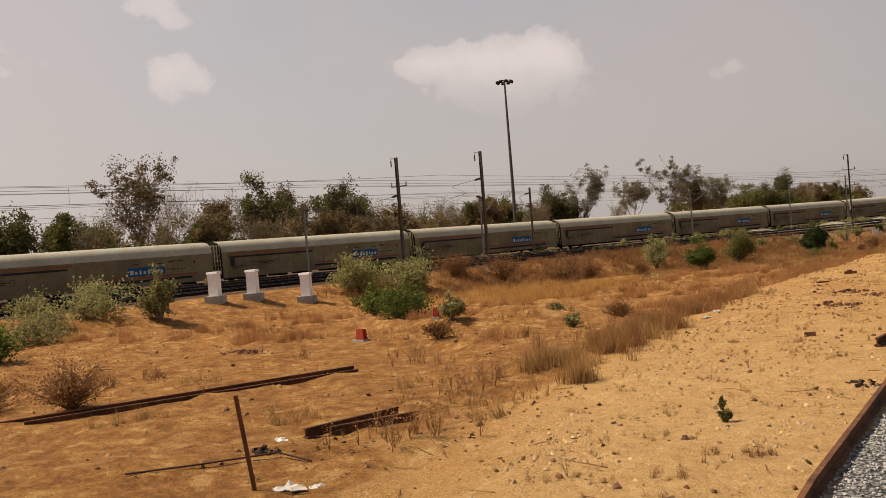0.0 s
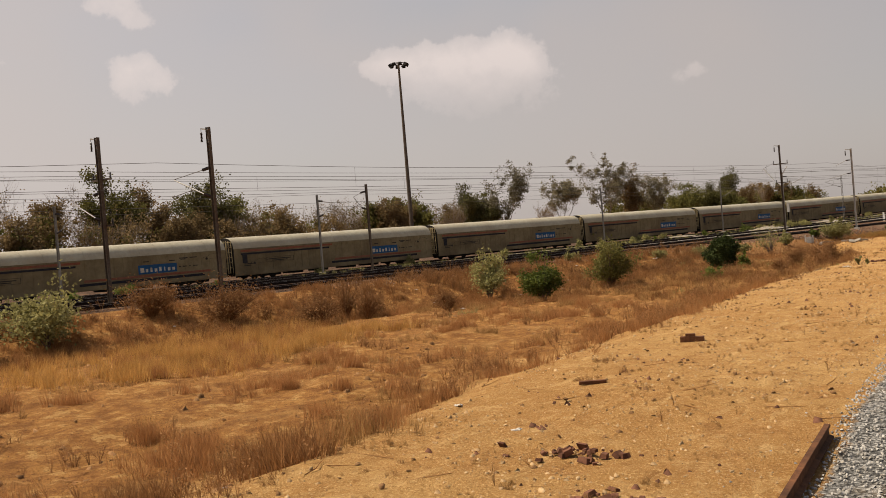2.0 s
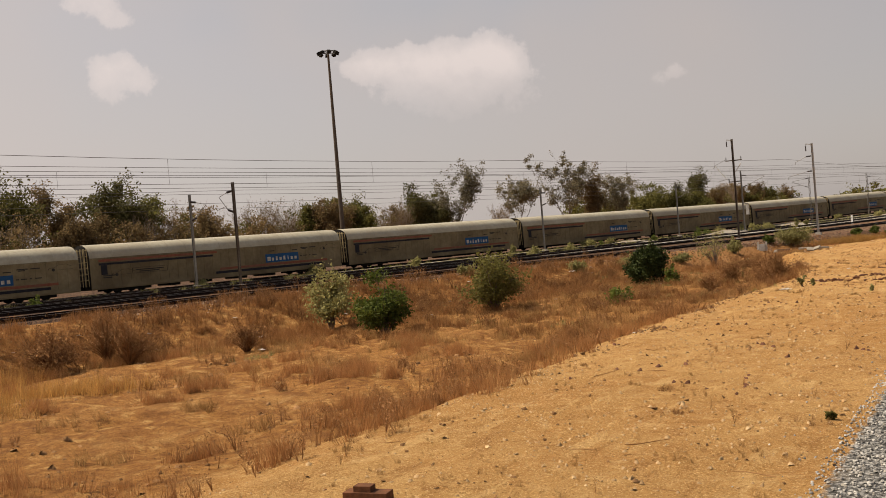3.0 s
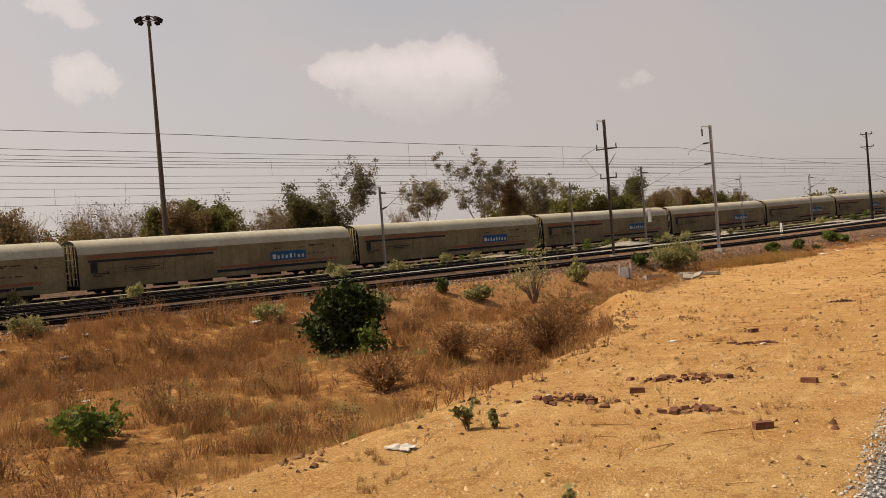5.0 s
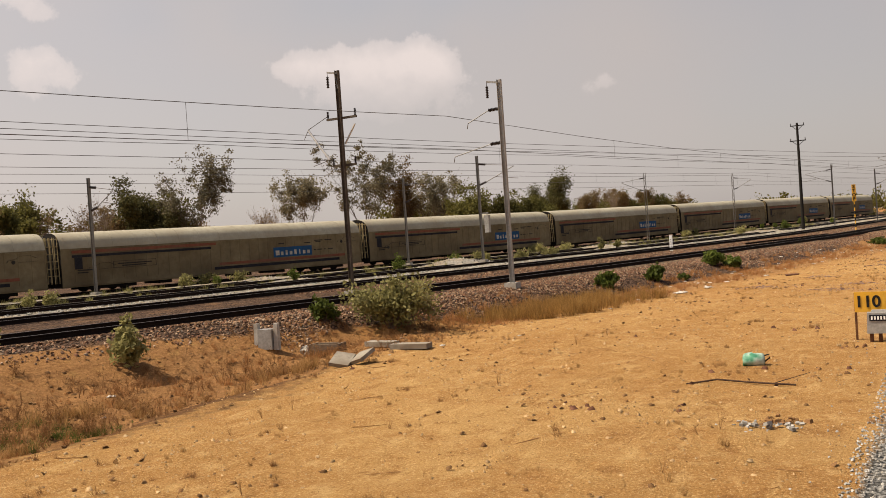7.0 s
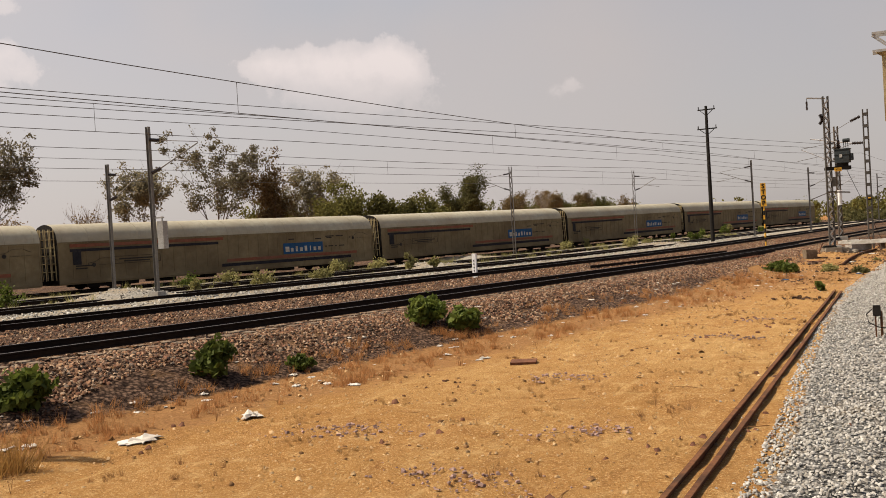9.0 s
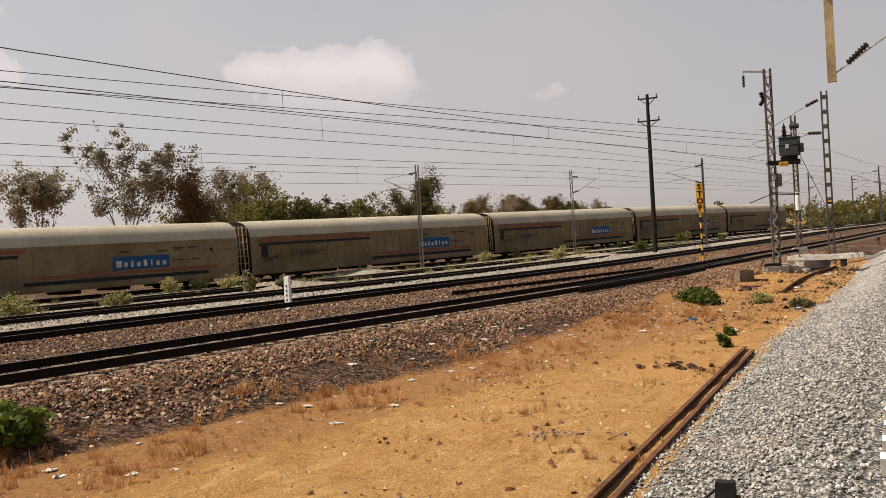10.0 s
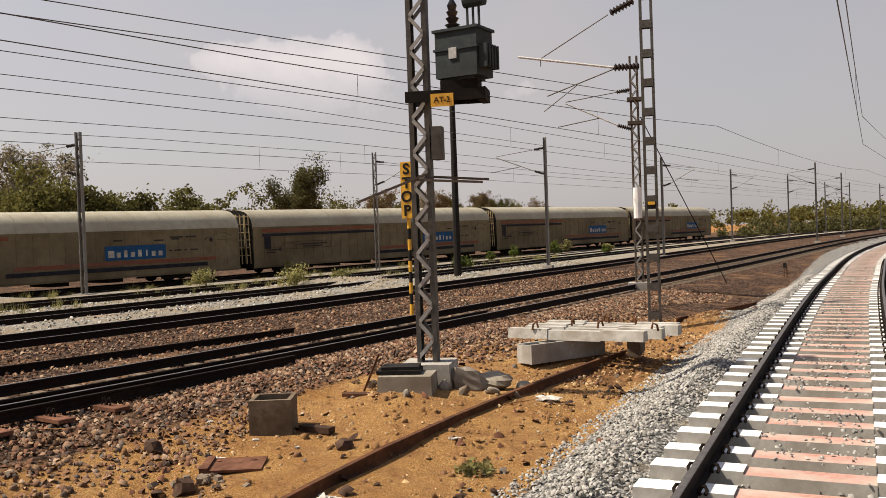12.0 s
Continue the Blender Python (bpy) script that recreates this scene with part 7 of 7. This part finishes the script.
p, r = sample(66, 2600, 4, 60, lambda y: t1_x(y) + 8.0, lambda y: field_x(y) - 0.5, lambda x, y: clumps(x, y, 0.8, 4.0, 5.0))
scatter("clods", CHIPS, p, 0.04 + 0.18 * r.random(len(p)) ** 2.0, M_CLOD, "brown earth clods turned up on the field", "clods", 86, 0.4)
p, r = sample(67, 1500, 56, 98, lambda y: field_x(y) - 0.1, lambda y: field_x(y) + 0.9, lambda x, y: clumps(x, y, 0.9, 6.0, 5.0))
scatter("clods", CHIPS, p, 0.03 + 0.15 * r.random(len(p)) ** 2.5, M_CLOD, "brown earth clods along the edge of the hollow", "clods", 87, 0.4)
p, r = clustered(55, 420, 10, 0.5, 40, 98, lambda y: t1_x(y) + 2.2, lambda y: t1_x(y) + 9.5)
scatter("dry_grass", TALL, p, r.uniform(0.2, 0.65, len(p)), M_RUSTGRASS, "rusty brown dry grass on the railway bank", "grass", 65, 0.25)
p, r = clustered(56, 150, 9, 0.4, 38, 98, lambda y: t1_x(y) + 2.0, lambda y: t1_x(y) + 9.0)
scatter("dead_weeds", WEEDS, p, r.uniform(0.3, 0.95, len(p)), M_WEED, "dark dead weeds on the railway bank", "weeds", 66, 0.25)
p, r = clustered(50, 70, 12, 0.3, 66, 91, lambda y: t1_x(y) + 5.0, lambda y: field_x(y) - 0.2)
scatter("dead_weeds", WEEDS, p, r.uniform(0.25, 0.75, len(p)), M_WEED, "matted dead weeds in the hollow", "weeds", 73, 0.25)
p, r = clustered(49, 150, 12, 0.4, 62, 91, lambda y: t1_x(y) + 5.0, lambda y: field_x(y) - 0.2)
scatter("dry_grass", GRASS, p, r.uniform(0.15, 0.5, len(p)), M_RUSTGRASS, "rusty dry grass in the hollow", "grass", 74, 0.25)
p, r = clustered(68, 100, 12, 0.4, 58, 90, lambda y: t1_x(y) + 9.0, lambda y: field_x(y) - 0.2)
scatter("dry_grass", TALL, p, r.uniform(0.15, 0.5, len(p)), M_STRAW, "pale dry straw between the dead weeds", "grass", 88, 0.25)
p, r = clustered(69, 40, 14, 0.35, 58, 96, lambda y: t1_x(y) + 4.0, lambda y: field_x(y) - 0.6)
scatter("green_weeds", GRASS, p, r.uniform(0.08, 0.3, len(p)), M_LEAF_PALE, "pale green weeds among the dry ones", "weeds", 89, 0.25)
p, r = clustered(45, 60, 7, 0.4, 97, 118, lambda y: t1_x(y) + 3.0, lambda y: field_x(y) - 0.4)
scatter("dry_grass", GRASS, p, r.uniform(0.08, 0.26, len(p)), M_RUSTGRASS, "sparse straw-coloured grass by the ballast's foot", "grass", 78, 0.3)
p, r = clustered(44, 55, 9, 0.35, 97, 118, lambda y: t1_x(y) + 3.0, lambda y: field_x(y) - 0.2)
scatter("dead_weeds", WEEDS, p, r.uniform(0.2, 0.5, len(p)), M_WEED, "sparse dead weeds by the ballast's foot", "weeds", 79, 0.3)
p, r = clustered(57, 46, 24, 0.7, 37, 53, lambda y: -30.0 + 0 * y, lambda y: -20.5 + 0 * y)
scatter("golden_grass", TALL, p, r.uniform(0.3, 0.7, len(p)), M_STRAW_GOLD, "golden dry grass in a broad patch", "grass", 67, 0.2)
p, r = sample(58, 900, 119, 126, lambda y: -16.6 + 0.4 * (y - 117), lambda y: -12.6 + 0.28 * (y - 117), lambda x, y: 0.2 + 0.8 * clumps(x, y, 0.7, 2.0, 3.0))
scatter("golden_grass", TALL, p, r.uniform(0.35, 0.8, len(p)), M_STRAW_GOLD, "golden dry grass at the mast's foot", "grass", 68, 0.2)
p, r = clustered(59, 120, 9, 0.35, 118, 160, lambda y: t1_x(y) + 3.6, lambda y: t1_x(y) + 6.6)
scatter("dry_grass", GRASS, p, r.uniform(0.08, 0.3, len(p)), M_RUSTGRASS, "low dry grass beyond the ballast's foot", "grass", 69, 0.2)
p, r = clustered(70, 90, 9, 0.4, 90, 120, lambda y: t1_x(y) + 3.4, lambda y: field_x(y) - 0.1)
scatter("dead_weeds", GRASS, p, r.uniform(0.06, 0.2, len(p)), M_WEED, "matted dark dead weeds on the rubbly bank", "weeds", 91, 0.4)
p, r = sample(71, 3000, 88, 120, lambda y: t1_x(y) + 2.6, lambda y: field_x(y) + 0.2, lambda x, y: 0.3 + 0.7 * clumps(x, y, 0.9, 1.0, 4.0))
scatter("clods", CHIPS, p, 0.04 + 0.14 * r.random(len(p)) ** 2, M_CLOD, "brown clods and stones on the rubbly bank", "clods", 92, 0.5)
p, r = clustered(72, 420, 7, 0.3, -2, 165, lambda y: field_x(y) + 0.3, lambda y: gravel_x(y) - 0.3, lambda x, y: clumps(x, y, 0.45, 2.5, 4.0))
scatter("straw", GRASS, p, r.uniform(0.04, 0.11, len(p)), M_STRAW, "flattened bits of straw strewn on the sand", "straw", 93, 0.7)
p, r = clustered(60, 300, 4, 0.2, -2, 165, lambda y: field_x(y) + 0.3, lambda y: gravel_x(y) - 0.4)
scatter("dry_grass", GRASS, p, r.uniform(0.04, 0.14, len(p)), M_STRAW, "small dry tufts on the open earth", "grass", 70, 0.3)
p, r = clustered(47, 170, 5, 0.2, -2, 165, lambda y: field_x(y) - 1.0, lambda y: gravel_x(y) - 0.4)
scatter("dead_weeds", GRASS, p, r.uniform(0.05, 0.16, len(p)), M_WEED, "small dark dead tufts on the open earth", "weeds", 75, 0.3)
p, r = sample(48, 260, -2, 165, lambda y: field_x(y) - 4.0, lambda y: gravel_x(y) - 0.4)
scatter("dead_weeds", WEEDS, p, r.uniform(0.12, 0.34, len(p)), M_WEED, "single small dead weeds on the open earth", "weeds", 76, 0.3)


def twig(g_, r):
    q = [Vector((0, 0, 0.01))]
    for k in range(3):
        q.append(q[-1] + Vector((0.33, r.uniform(-0.12, 0.12), r.uniform(-0.01, 0.03))))
    g_.tube(q, [0.014, 0.012, 0.009, 0.005], 3, False)


p, r = sample(46, 900, -2, 172, lambda y: field_x(y) - 5.0, lambda y: gravel_x(y) - 0.2)
scatter("twigs", shapes(5, twig, 19), p, r.uniform(0.15, 0.7, len(p)), M_WEED, "thin dry twigs strewn on the earth", "twigs", 77, 0.08)
p, r = clustered(61, 34, 12, 0.3, 98.8, 102.5, lambda y: -18.2 + 0 * y, lambda y: -14.6 + 0 * y)
scatter("green_weeds", GRASS, p, r.uniform(0.08, 0.24, len(p)), M_LEAF_FRESH, "patch of low green weeds on the field", "weeds", 71, 0.3)
p, r = sample(62, 3200, 20, 225, lambda y: t5_x(y) + 1.9, lambda y: t3_x(y) - 1.2, lambda x, y: clumps(x, y, 0.45, 8.0, 5.0) ** 2)
scatter("green_weeds", GRASS, p, r.uniform(0.15, 0.5, len(p)), M_LEAF_PALE, "pale green weeds between the yard tracks", "weeds", 72, 0.3)


# pale bushes between the yard tracks
for i in range(44):
    r_ = random.Random(900 + i)
    y = r_.uniform(25, 235)
    lane = r_.choice((0, 0, 1, 1, 2))
    x = float((t5_x(y) + t4_x(y)) / 2 + 1.2 if lane == 0 else (t4_x(y) + t3_x(y)) / 2 if lane == 1 else t5_x(y) + 2.4) + r_.uniform(-0.6, 0.6)
    bush((x, y), r_.uniform(0.6, 1.25), r_.uniform(0.9, 2.0), 1000 + i, M_LEAF_PALE if i % 3 else M_LEAF_FRESH, "pale green bush growing between yard tracks", 420, 0.11, stems=9, group="yard bushes")


def crumpled(seed, size):
    """A crumpled sheet with a few hard folds."""
    r_ = random.Random(seed)
    g_ = Geo()
    n = 5
    edge = [r_.uniform(0.55, 1.15) for _ in range(12)]
    pts = []
    for i in range(n + 1):
        for j in range(n + 1):
            u, v = i / n - 0.5, j / n - 0.5
            k = edge[int((math.atan2(v, u) / 6.2832 + 0.5) * 11.99)]
            pts.append(((u * k + r_.uniform(-0.07, 0.07)) * size, (v * k * 0.75 + r_.uniform(-0.07, 0.07)) * size, (0.02 + abs(r_.gauss(0, 0.05)) * (0.5 + (0 < i < n) * (0 < j < n))) * size))
    low = [(a, b, max(c - 0.012, -0.01)) for a, b, c in pts]
    k = (n + 1) ** 2
    faces = [(i * (n + 1) + j, (i + 1) * (n + 1) + j, (i + 1) * (n + 1) + j + 1, i * (n + 1) + j + 1) for i in range(n) for j in range(n)]
    g_.add(pts + low, faces + [tuple(a + k for a in reversed(q)) for q in faces])
    return g_


LITTER = [(-8.6, 74.0, 0.7), (-6.6, 6.0, 0.8), (-9.9, 127.9, 0.9), (-9.2, 129.6, 0.8), (-7.7, 26.4, 0.4), (-7.5, 24.9, 0.45), (-6.4, 6.3, 0.5), (-8.9, 8.1, 0.5), (-7.8, 85.0, 0.45), (-14.4, 109.9, 0.6), (-13.0, 112.8, 0.3), (-10.0, 127.7, 0.7), (-9.0, 132.6, 0.45), (-1.8, 155.0, 0.8), (-3.2, 157.6, 0.45), (-0.5, 159.8, 0.4), (-4.3, 155.9, 0.35), (-0.5, 160.1, 0.4), (0.0, 171.4, 0.75), (-0.9, 166.2, 0.5), (-1.6, 163.6, 0.35), (-5.6, 84.6, 0.25), (-13.0, 97.5, 0.35), (-3.2, 161.0, 0.3), (1.0, 179.6, 0.4)]
for i, (x, y, s) in enumerate(LITTER):
    ob = solid("plastic_litter", crumpled(70 + i, s * 0.6), M_LITTER if i not in (14, 15) else M_BLUE, "crumpled white plastic litter on the ground", "litter", "litter")
    if i in (14, 15):
        ob["label"] = "crumpled blue plastic litter on the earth"
    ob.matrix_world = pose(*on(x, y, 0.015), 0, 0, 47 * i)
r = random.Random(77)
for i in range(200):
    y = r.choice((r.uniform(20, 118), r.uniform(118, 172), r.uniform(118, 165), r.uniform(118, 165)))
    x = float(t1_x(y)) + r.uniform(3.2, 7.0) if r.random() < 0.75 else float(field_x(y)) + r.uniform(-2.5, 2.5)
    ob = solid("paper_scrap", crumpled(300 + i, r.uniform(0.07, 0.2) if y < 118 else r.uniform(0.07, 0.24)), M_LITTER, "small pale scrap of paper or plastic", "litter", "litter scraps")
    ob.matrix_world = pose(*on(x, y, 0.01), 0, 0, 61 * i)


r = random.Random(78)
for i in range(46):  # scraps blown into the hollow
    y = r.uniform(57, 96)
    x = float(t1_x(y)) + r.uniform(3.5, 12.0)
    if x > float(field_x(y)) + 0.5:
        continue
    ob = solid("paper_scrap", crumpled(600 + i, r.uniform(0.12, 0.34)), M_LITTER, "pale scrap of paper or plastic among dry weeds", "litter", "litter scraps")
    ob.matrix_world = pose(*on(x, y, 0.05), r.uniform(-12, 12), 0, 61 * i)


def heap(name, at, seed, count, size, wide, material, label):
    """A low heap of small lumps."""
    r_ = random.Random(seed)
    g_ = Geo()
    for k in range(count):
        x, y = r_.gauss(0, wide * 0.36), r_.gauss(0, wide * 0.14)
        s = size * (0.2 + 0.8 * r_.random() ** 2.2)
        tip = Matrix.Rotation(r_.uniform(0, 6.3), 4, "Z") @ Matrix.Rotation(r_.gauss(0, 0.4), 4, "X")
        g_.box((s * r_.uniform(0.8, 1.6), s * r_.uniform(0.6, 1.0), s * r_.uniform(0.3, 0.6)), (x, y, s * 0.2 + max(0, 0.1 - 0.2 * math.hypot(x, y * 2) / wide) * r_.random()), tip, r_.uniform(0.6, 0.95))
    ob = solid(name, g_, material, label, "debris", kind="stuff")
    ob.matrix_world = pose(*on(*at), 0, 0, r_.uniform(-20, 20))


HEAPS_SOUTH = [
    (-4.6, 27.9, 60, 0.17, 1.3, M_BRICK, "heap of broken reddish brick on the sand"),
    (-3.6, 30.9, 44, 0.16, 1.0, M_BRICK, "heap of broken reddish brick on the sand"),
    (-4.9, 32.8, 44, 0.14, 1.4, M_BRICK, "strewn lumps of brown earth and brick"),
    (-7.5, 77.7, 80, 0.15, 1.5, M_BRICK, "strewn lumps of brown earth and brick"),
    (-5.2, 77.0, 50, 0.13, 1.1, M_BRICK, "strewn lumps of brown earth and brick"),
    (-20.0, 17.5, 80, 0.14, 1.6, M_BRICK, "crumbled heap of reddish earth"),
    (-8.4, 7.3, 34, 0.12, 0.45, M_SCRAP, "dark heap of rags on the dry earth"),
    (-5.8, 84.7, 50, 0.13, 1.1, M_BRICK, "strewn lumps of brown earth and brick"),
    (-6.0, 79.9, 80, 0.14, 1.6, M_BRICK, "strewn lumps of brown earth and brick"),
    (-5.0, 94.2, 90, 0.09, 0.55, M_SCRAP, "dark heap of burnt rags on the sand"),
    (-0.9, 13.9, 26, 0.1, 0.5, M_SCRAP, "coil of dark scrap by the rail"),
]
HEAPS_NORTH = [
    (-3.1, 104.4, 70, 0.09, 0.7, M_CLOD, "reddish heap of brick chips"),
    (-3.3, 103.9, 60, 0.08, 0.9, M_STONE_GREY, "spill of grey stone chips"),
    (-7.0, 129.0, 170, 0.06, 1.9, M_CHIPS, "spill of dark purple-brown chips"),
    (-5.2, 134.0, 150, 0.06, 1.7, M_CHIPS, "spill of dark purple-brown chips"),
    (-2.1, 149.0, 60, 0.12, 1.2, M_SCRAP, "heap of dark scrap near the rail's end"),
    (-2.5, 166.4, 50, 0.14, 1.3, M_CONC_DARK, "heap of brick and concrete rubble"),
    (-3.4, 129.8, 130, 0.06, 1.5, M_CHIPS, "spill of brown stone chips"),
    (-4.2, 127.0, 150, 0.06, 1.8, M_CHIPS, "spill of brown stone chips"),
    (-3.0, 139.5, 130, 0.06, 1.3, M_CHIPS, "spill of brown stone chips"),
    (-2.6, 143.0, 90, 0.06, 1.0, M_CHIPS, "spill of brown stone chips"),
    (-0.6, 161.8, 60, 0.12, 1.5, M_CLOD, "heap of earth and rubbish by the gravel"),
    (-1.0, 164.8, 40, 0.12, 1.0, M_SCRAP, "heap of dark rubbish beside the rail"),
]
for i, (x, y, n, s, w, m_, label) in enumerate(HEAPS_SOUTH + HEAPS_NORTH):
    heap("debris_heap", (x, y), 500 + i, n, s, w, m_, label)

# single things on the earth
g = Geo()
g.box((0.56, 0.2, 0.13), (0, 0, 0.065))
g.box((0.22, 0.14, 0.08), (-0.04, 0, 0.16))
ob = solid("rusty_chair_plate", g, M_RUST, "rusty cast-iron block lying on the sand", "iron block")
ob.matrix_world = pose(*on(-7.2, 44.1, -0.01), 0, 0, 12)
g = Geo()
g.box((0.5, 0.12, 0.06), (0, 0, 0.03))
ob = solid("iron_bar", g, M_RUST, "short rusty iron bar on the sand", "iron bar")
ob.matrix_world = pose(*on(-7.0, 37.7, 0.01), 0, 0, 30)
bg = thing("green_bag", on(-4.25, 109.6, -0.02), 8, "green and white woven bag lying on the sand", "bag")
g = Geo()
rs = random.Random(9)
rings = []
for k in range(8):
    a = k / 7
    rad = 0.06 + 0.15 * math.sin(math.pi * (0.1 + 0.8 * a)) ** 0.3
    rings.append([(-0.33 + 0.66 * a + rs.uniform(-0.015, 0.015), math.cos(q * math.pi / 6) * rad * 1.15 * rs.uniform(0.88, 1.1), max(0.01, 0.15 + math.sin(q * math.pi / 6) * rad * rs.uniform(0.85, 1.12))) for q in range(12)])
g.add([v for ring_ in rings for v in ring_], [(i * 12 + q, i * 12 + (q + 1) % 12, i * 12 + 12 + (q + 1) % 12, i * 12 + 12 + q) for i in range(7) for q in range(12)] + [tuple(reversed(range(12))), tuple(range(84, 96))])
g.v = [(a * 0.62, b * 0.72, c * 0.72) for a, b, c in g.v]
part("sack", g, mat("green_woven_plastic", (0.012, 0.13, 0.07), (0.05, 0.27, 0.15), 9, 0.6, 0, 0.2, (0.55, 0.6, 0.55), 4, 0.95), bg, smooth=True)
g = Geo()
g.tube([(0.2, 0, 0.08), (0.3, 0.02, 0.15), (0.29, 0.02, 0.22), (0.19, 0, 0.2)], 0.015, 6)
part("handle", g, M_BLACK, bg, "dark bag handle")
g = Geo()
g.tube([on(-5.1, 107.4, 0.02), on(-4.6, 107.7, 0.05), on(-4.1, 107.6, 0.03), on(-3.6, 107.3, 0.06), on(-3.2, 107.35, 0.02)], 0.017, 6)
g.tube([on(-3.6, 107.3, 0.05), on(-3.0, 107.7, 0.16)], [0.010, 0.005], 5)
solid("dry_branch", g, M_SCRAP, "thin dry branch lying on the sand", "branch")
g = Geo()
g.tube([on(-9.3, 5.4, 0.03), on(-8.6, 6.2, 0.05), on(-8.0, 7.2, 0.07), on(-7.4, 7.3, 0.02)], 0.016, 5)
solid("dry_branch", g, M_SCRAP, "thin dark stick lying on the dry field", "branch")
for x, y, tn in ((-6.6, 78.6, 20), (-3.9, 79.6, -10), (-4.0, 76.1, 35), (-6.2, 86.5, 60), (-3.4, 20.5, 15)):
    g = Geo()
    g.box((0.26, 0.12, 0.1), (0, 0, 0.05))
    ob = solid("loose_brick", g, M_BRICK, "single dark reddish brick on the sand", "brick", "loose bricks")
    ob.matrix_world = pose(*on(x, y, -0.005), 0, 0, tn)
g = Geo()
g.box((0.72, 0.5, 0.03), (0, 0, 0.03))
g.box((0.1, 0.5, 0.03), (-0.31, 0, 0.06))
for x in (-0.2, 0.22):
    g.tube([(x, 0.12, 0.045), (x, 0.12, 0.055)], 0.035, 8)
ob = solid("steel_plate", g, M_BRICK, "reddish steel plate lying on the earth", "plate")
ob.matrix_world = pose(*on(-2.6, 167.0, 0.02), 3, 0, 25)
g = Geo()
g.box((0.55, 0.36, 0.06), (0, 0, 0.03))
ob = solid("drain_cover", g, M_BRICK, "dark reddish plate lying in the sand", "plate")
ob.matrix_world = pose(*on(-6.6, 135.6, 0.02), 4, 0, 15)
for i, (x, y, s) in enumerate(((-3.8, 167.0, 0.3), (-2.6, 166.1, 0.36), (-3.2, 168.8, 0.3), (-1.6, 167.9, 0.26))):
    g = Geo()
    g.rock((0, 0, 0), s, random.Random(40 + i), 0.5)
    ob = solid("boulder", g, M_SCRAP, "dark brown stone lying at the ballast's foot", "stone", "loose stones")
    ob.matrix_world = pose(*on(x, y, s * 0.15), 10, 0, 50 * i)
for x, y, tn, k in ((-17.6, 24.6, 10, 0.55), (-18.0, 20.8, -8, 1.0)):
    t = thing("boundary_stone", on(x, y, -0.03), tn, "small red-painted boundary stone on a pale base", "stone", "boundary stones")
    g = Geo()
    g.box((0.42 * k, 0.2 * k, 0.4), (0, 0, 0.26), taper=0.75)
    part("stone", g, mat("dark_red_paint", (0.20, 0.02, 0.012), (0.32, 0.05, 0.03), 8, 0.7, 0, 0.2), t)
    g = Geo()
    g.box((0.55 * k, 0.34 * k, 0.1), (0, 0, 0.05))
    part("base", g, M_CONC, t)
for x, y, h in ((-8.2, 75.3, 0.7), (-7.8, 75.4, 0.4), (-2.2, 10.6, 0.42), (-13.8, 88.0, 0.5), (-3.0, 49.5, 0.25), (-5.2, 72.0, 0.3)):
    bush((x, y), h, h * 0.6, int(x * -10), M_LEAF_PALE if y > 70 else M_LEAF, "small single green seedling on the sand", 130, 0.08, stems=4, group="seedlings", name="seedling")
for i, (x, y, h, w) in enumerate(((-16.2, 8.9, 1.0, 2.6), (-18.5, 8.0, 0.8, 2.6), (-11.4, 83.2, 1.3, 2.0), (-11.3, 85.5, 1.5, 2.2), (-12.3, 87.2, 1.3, 2.0), (-12.4, 89.6, 1.1, 1.6), (-13.4, 84.0, 1.2, 2.2), (-14.2, 94.8, 0.35, 2.0), (-15.6, 95.9, 0.4, 2.4), (-13.6, 81.0, 1.0, 2.0), (-31.5, 51.7, 1.9, 4.2), (-33.9, 49.4, 1.6, 3.2), (-28.5, 54.5, 1.6, 3.0), (-28.9, 57.1, 2.2, 2.0), (-27.3, 56.8, 1.8, 2.6), (-24.8, 60.0, 1.2, 2.2), (-14.6, 20.6, 0.6, 1.3), (-11.6, 27.5, 0.6, 1.2))):
    bush((x, y), h, w, 700 + i, M_WEED, "leafless brown thorn bush on the dry field", 1500 if w > 2.9 else 700, 0.07 if w > 2.9 else 0.05, stems=110 if w > 2.9 else 90, group="dry bushes", name="dry_bush", bark=M_WEED)
for i, (x, y, h, w, leaf, n) in enumerate(((-29.9, 14.7, 1.3, 2.6, M_LEAF_FRESH, 1300), (-38.6, 21.9, 0.8, 4.0, M_LEAF_PALE, 620), (-41.5, 22.5, 0.8, 3.5, M_LEAF_PALE, 620), (-16.0, 74.5, 0.8, 1.4, M_LEAF_FRESH, 500), (-13.8, 27.0, 0.4, 0.6, M_LEAF_PALE, 120), (-11.2, 134.0, 0.4, 0.6, M_LEAF_FRESH, 300), (-1.6, 151.8, 0.34, 0.4, M_LEAF_FRESH, 110), (-1.75, 154.2, 0.3, 0.35, M_LEAF_FRESH, 110), (-3.9, 164.3, 0.35, 0.6, M_LEAF_FRESH, 260))):
    bush((x, y), h, w, 800 + i, leaf, "green bush growing on the dry field" if n > 600 else "small green weed clump near the tracks", n, 0.11)
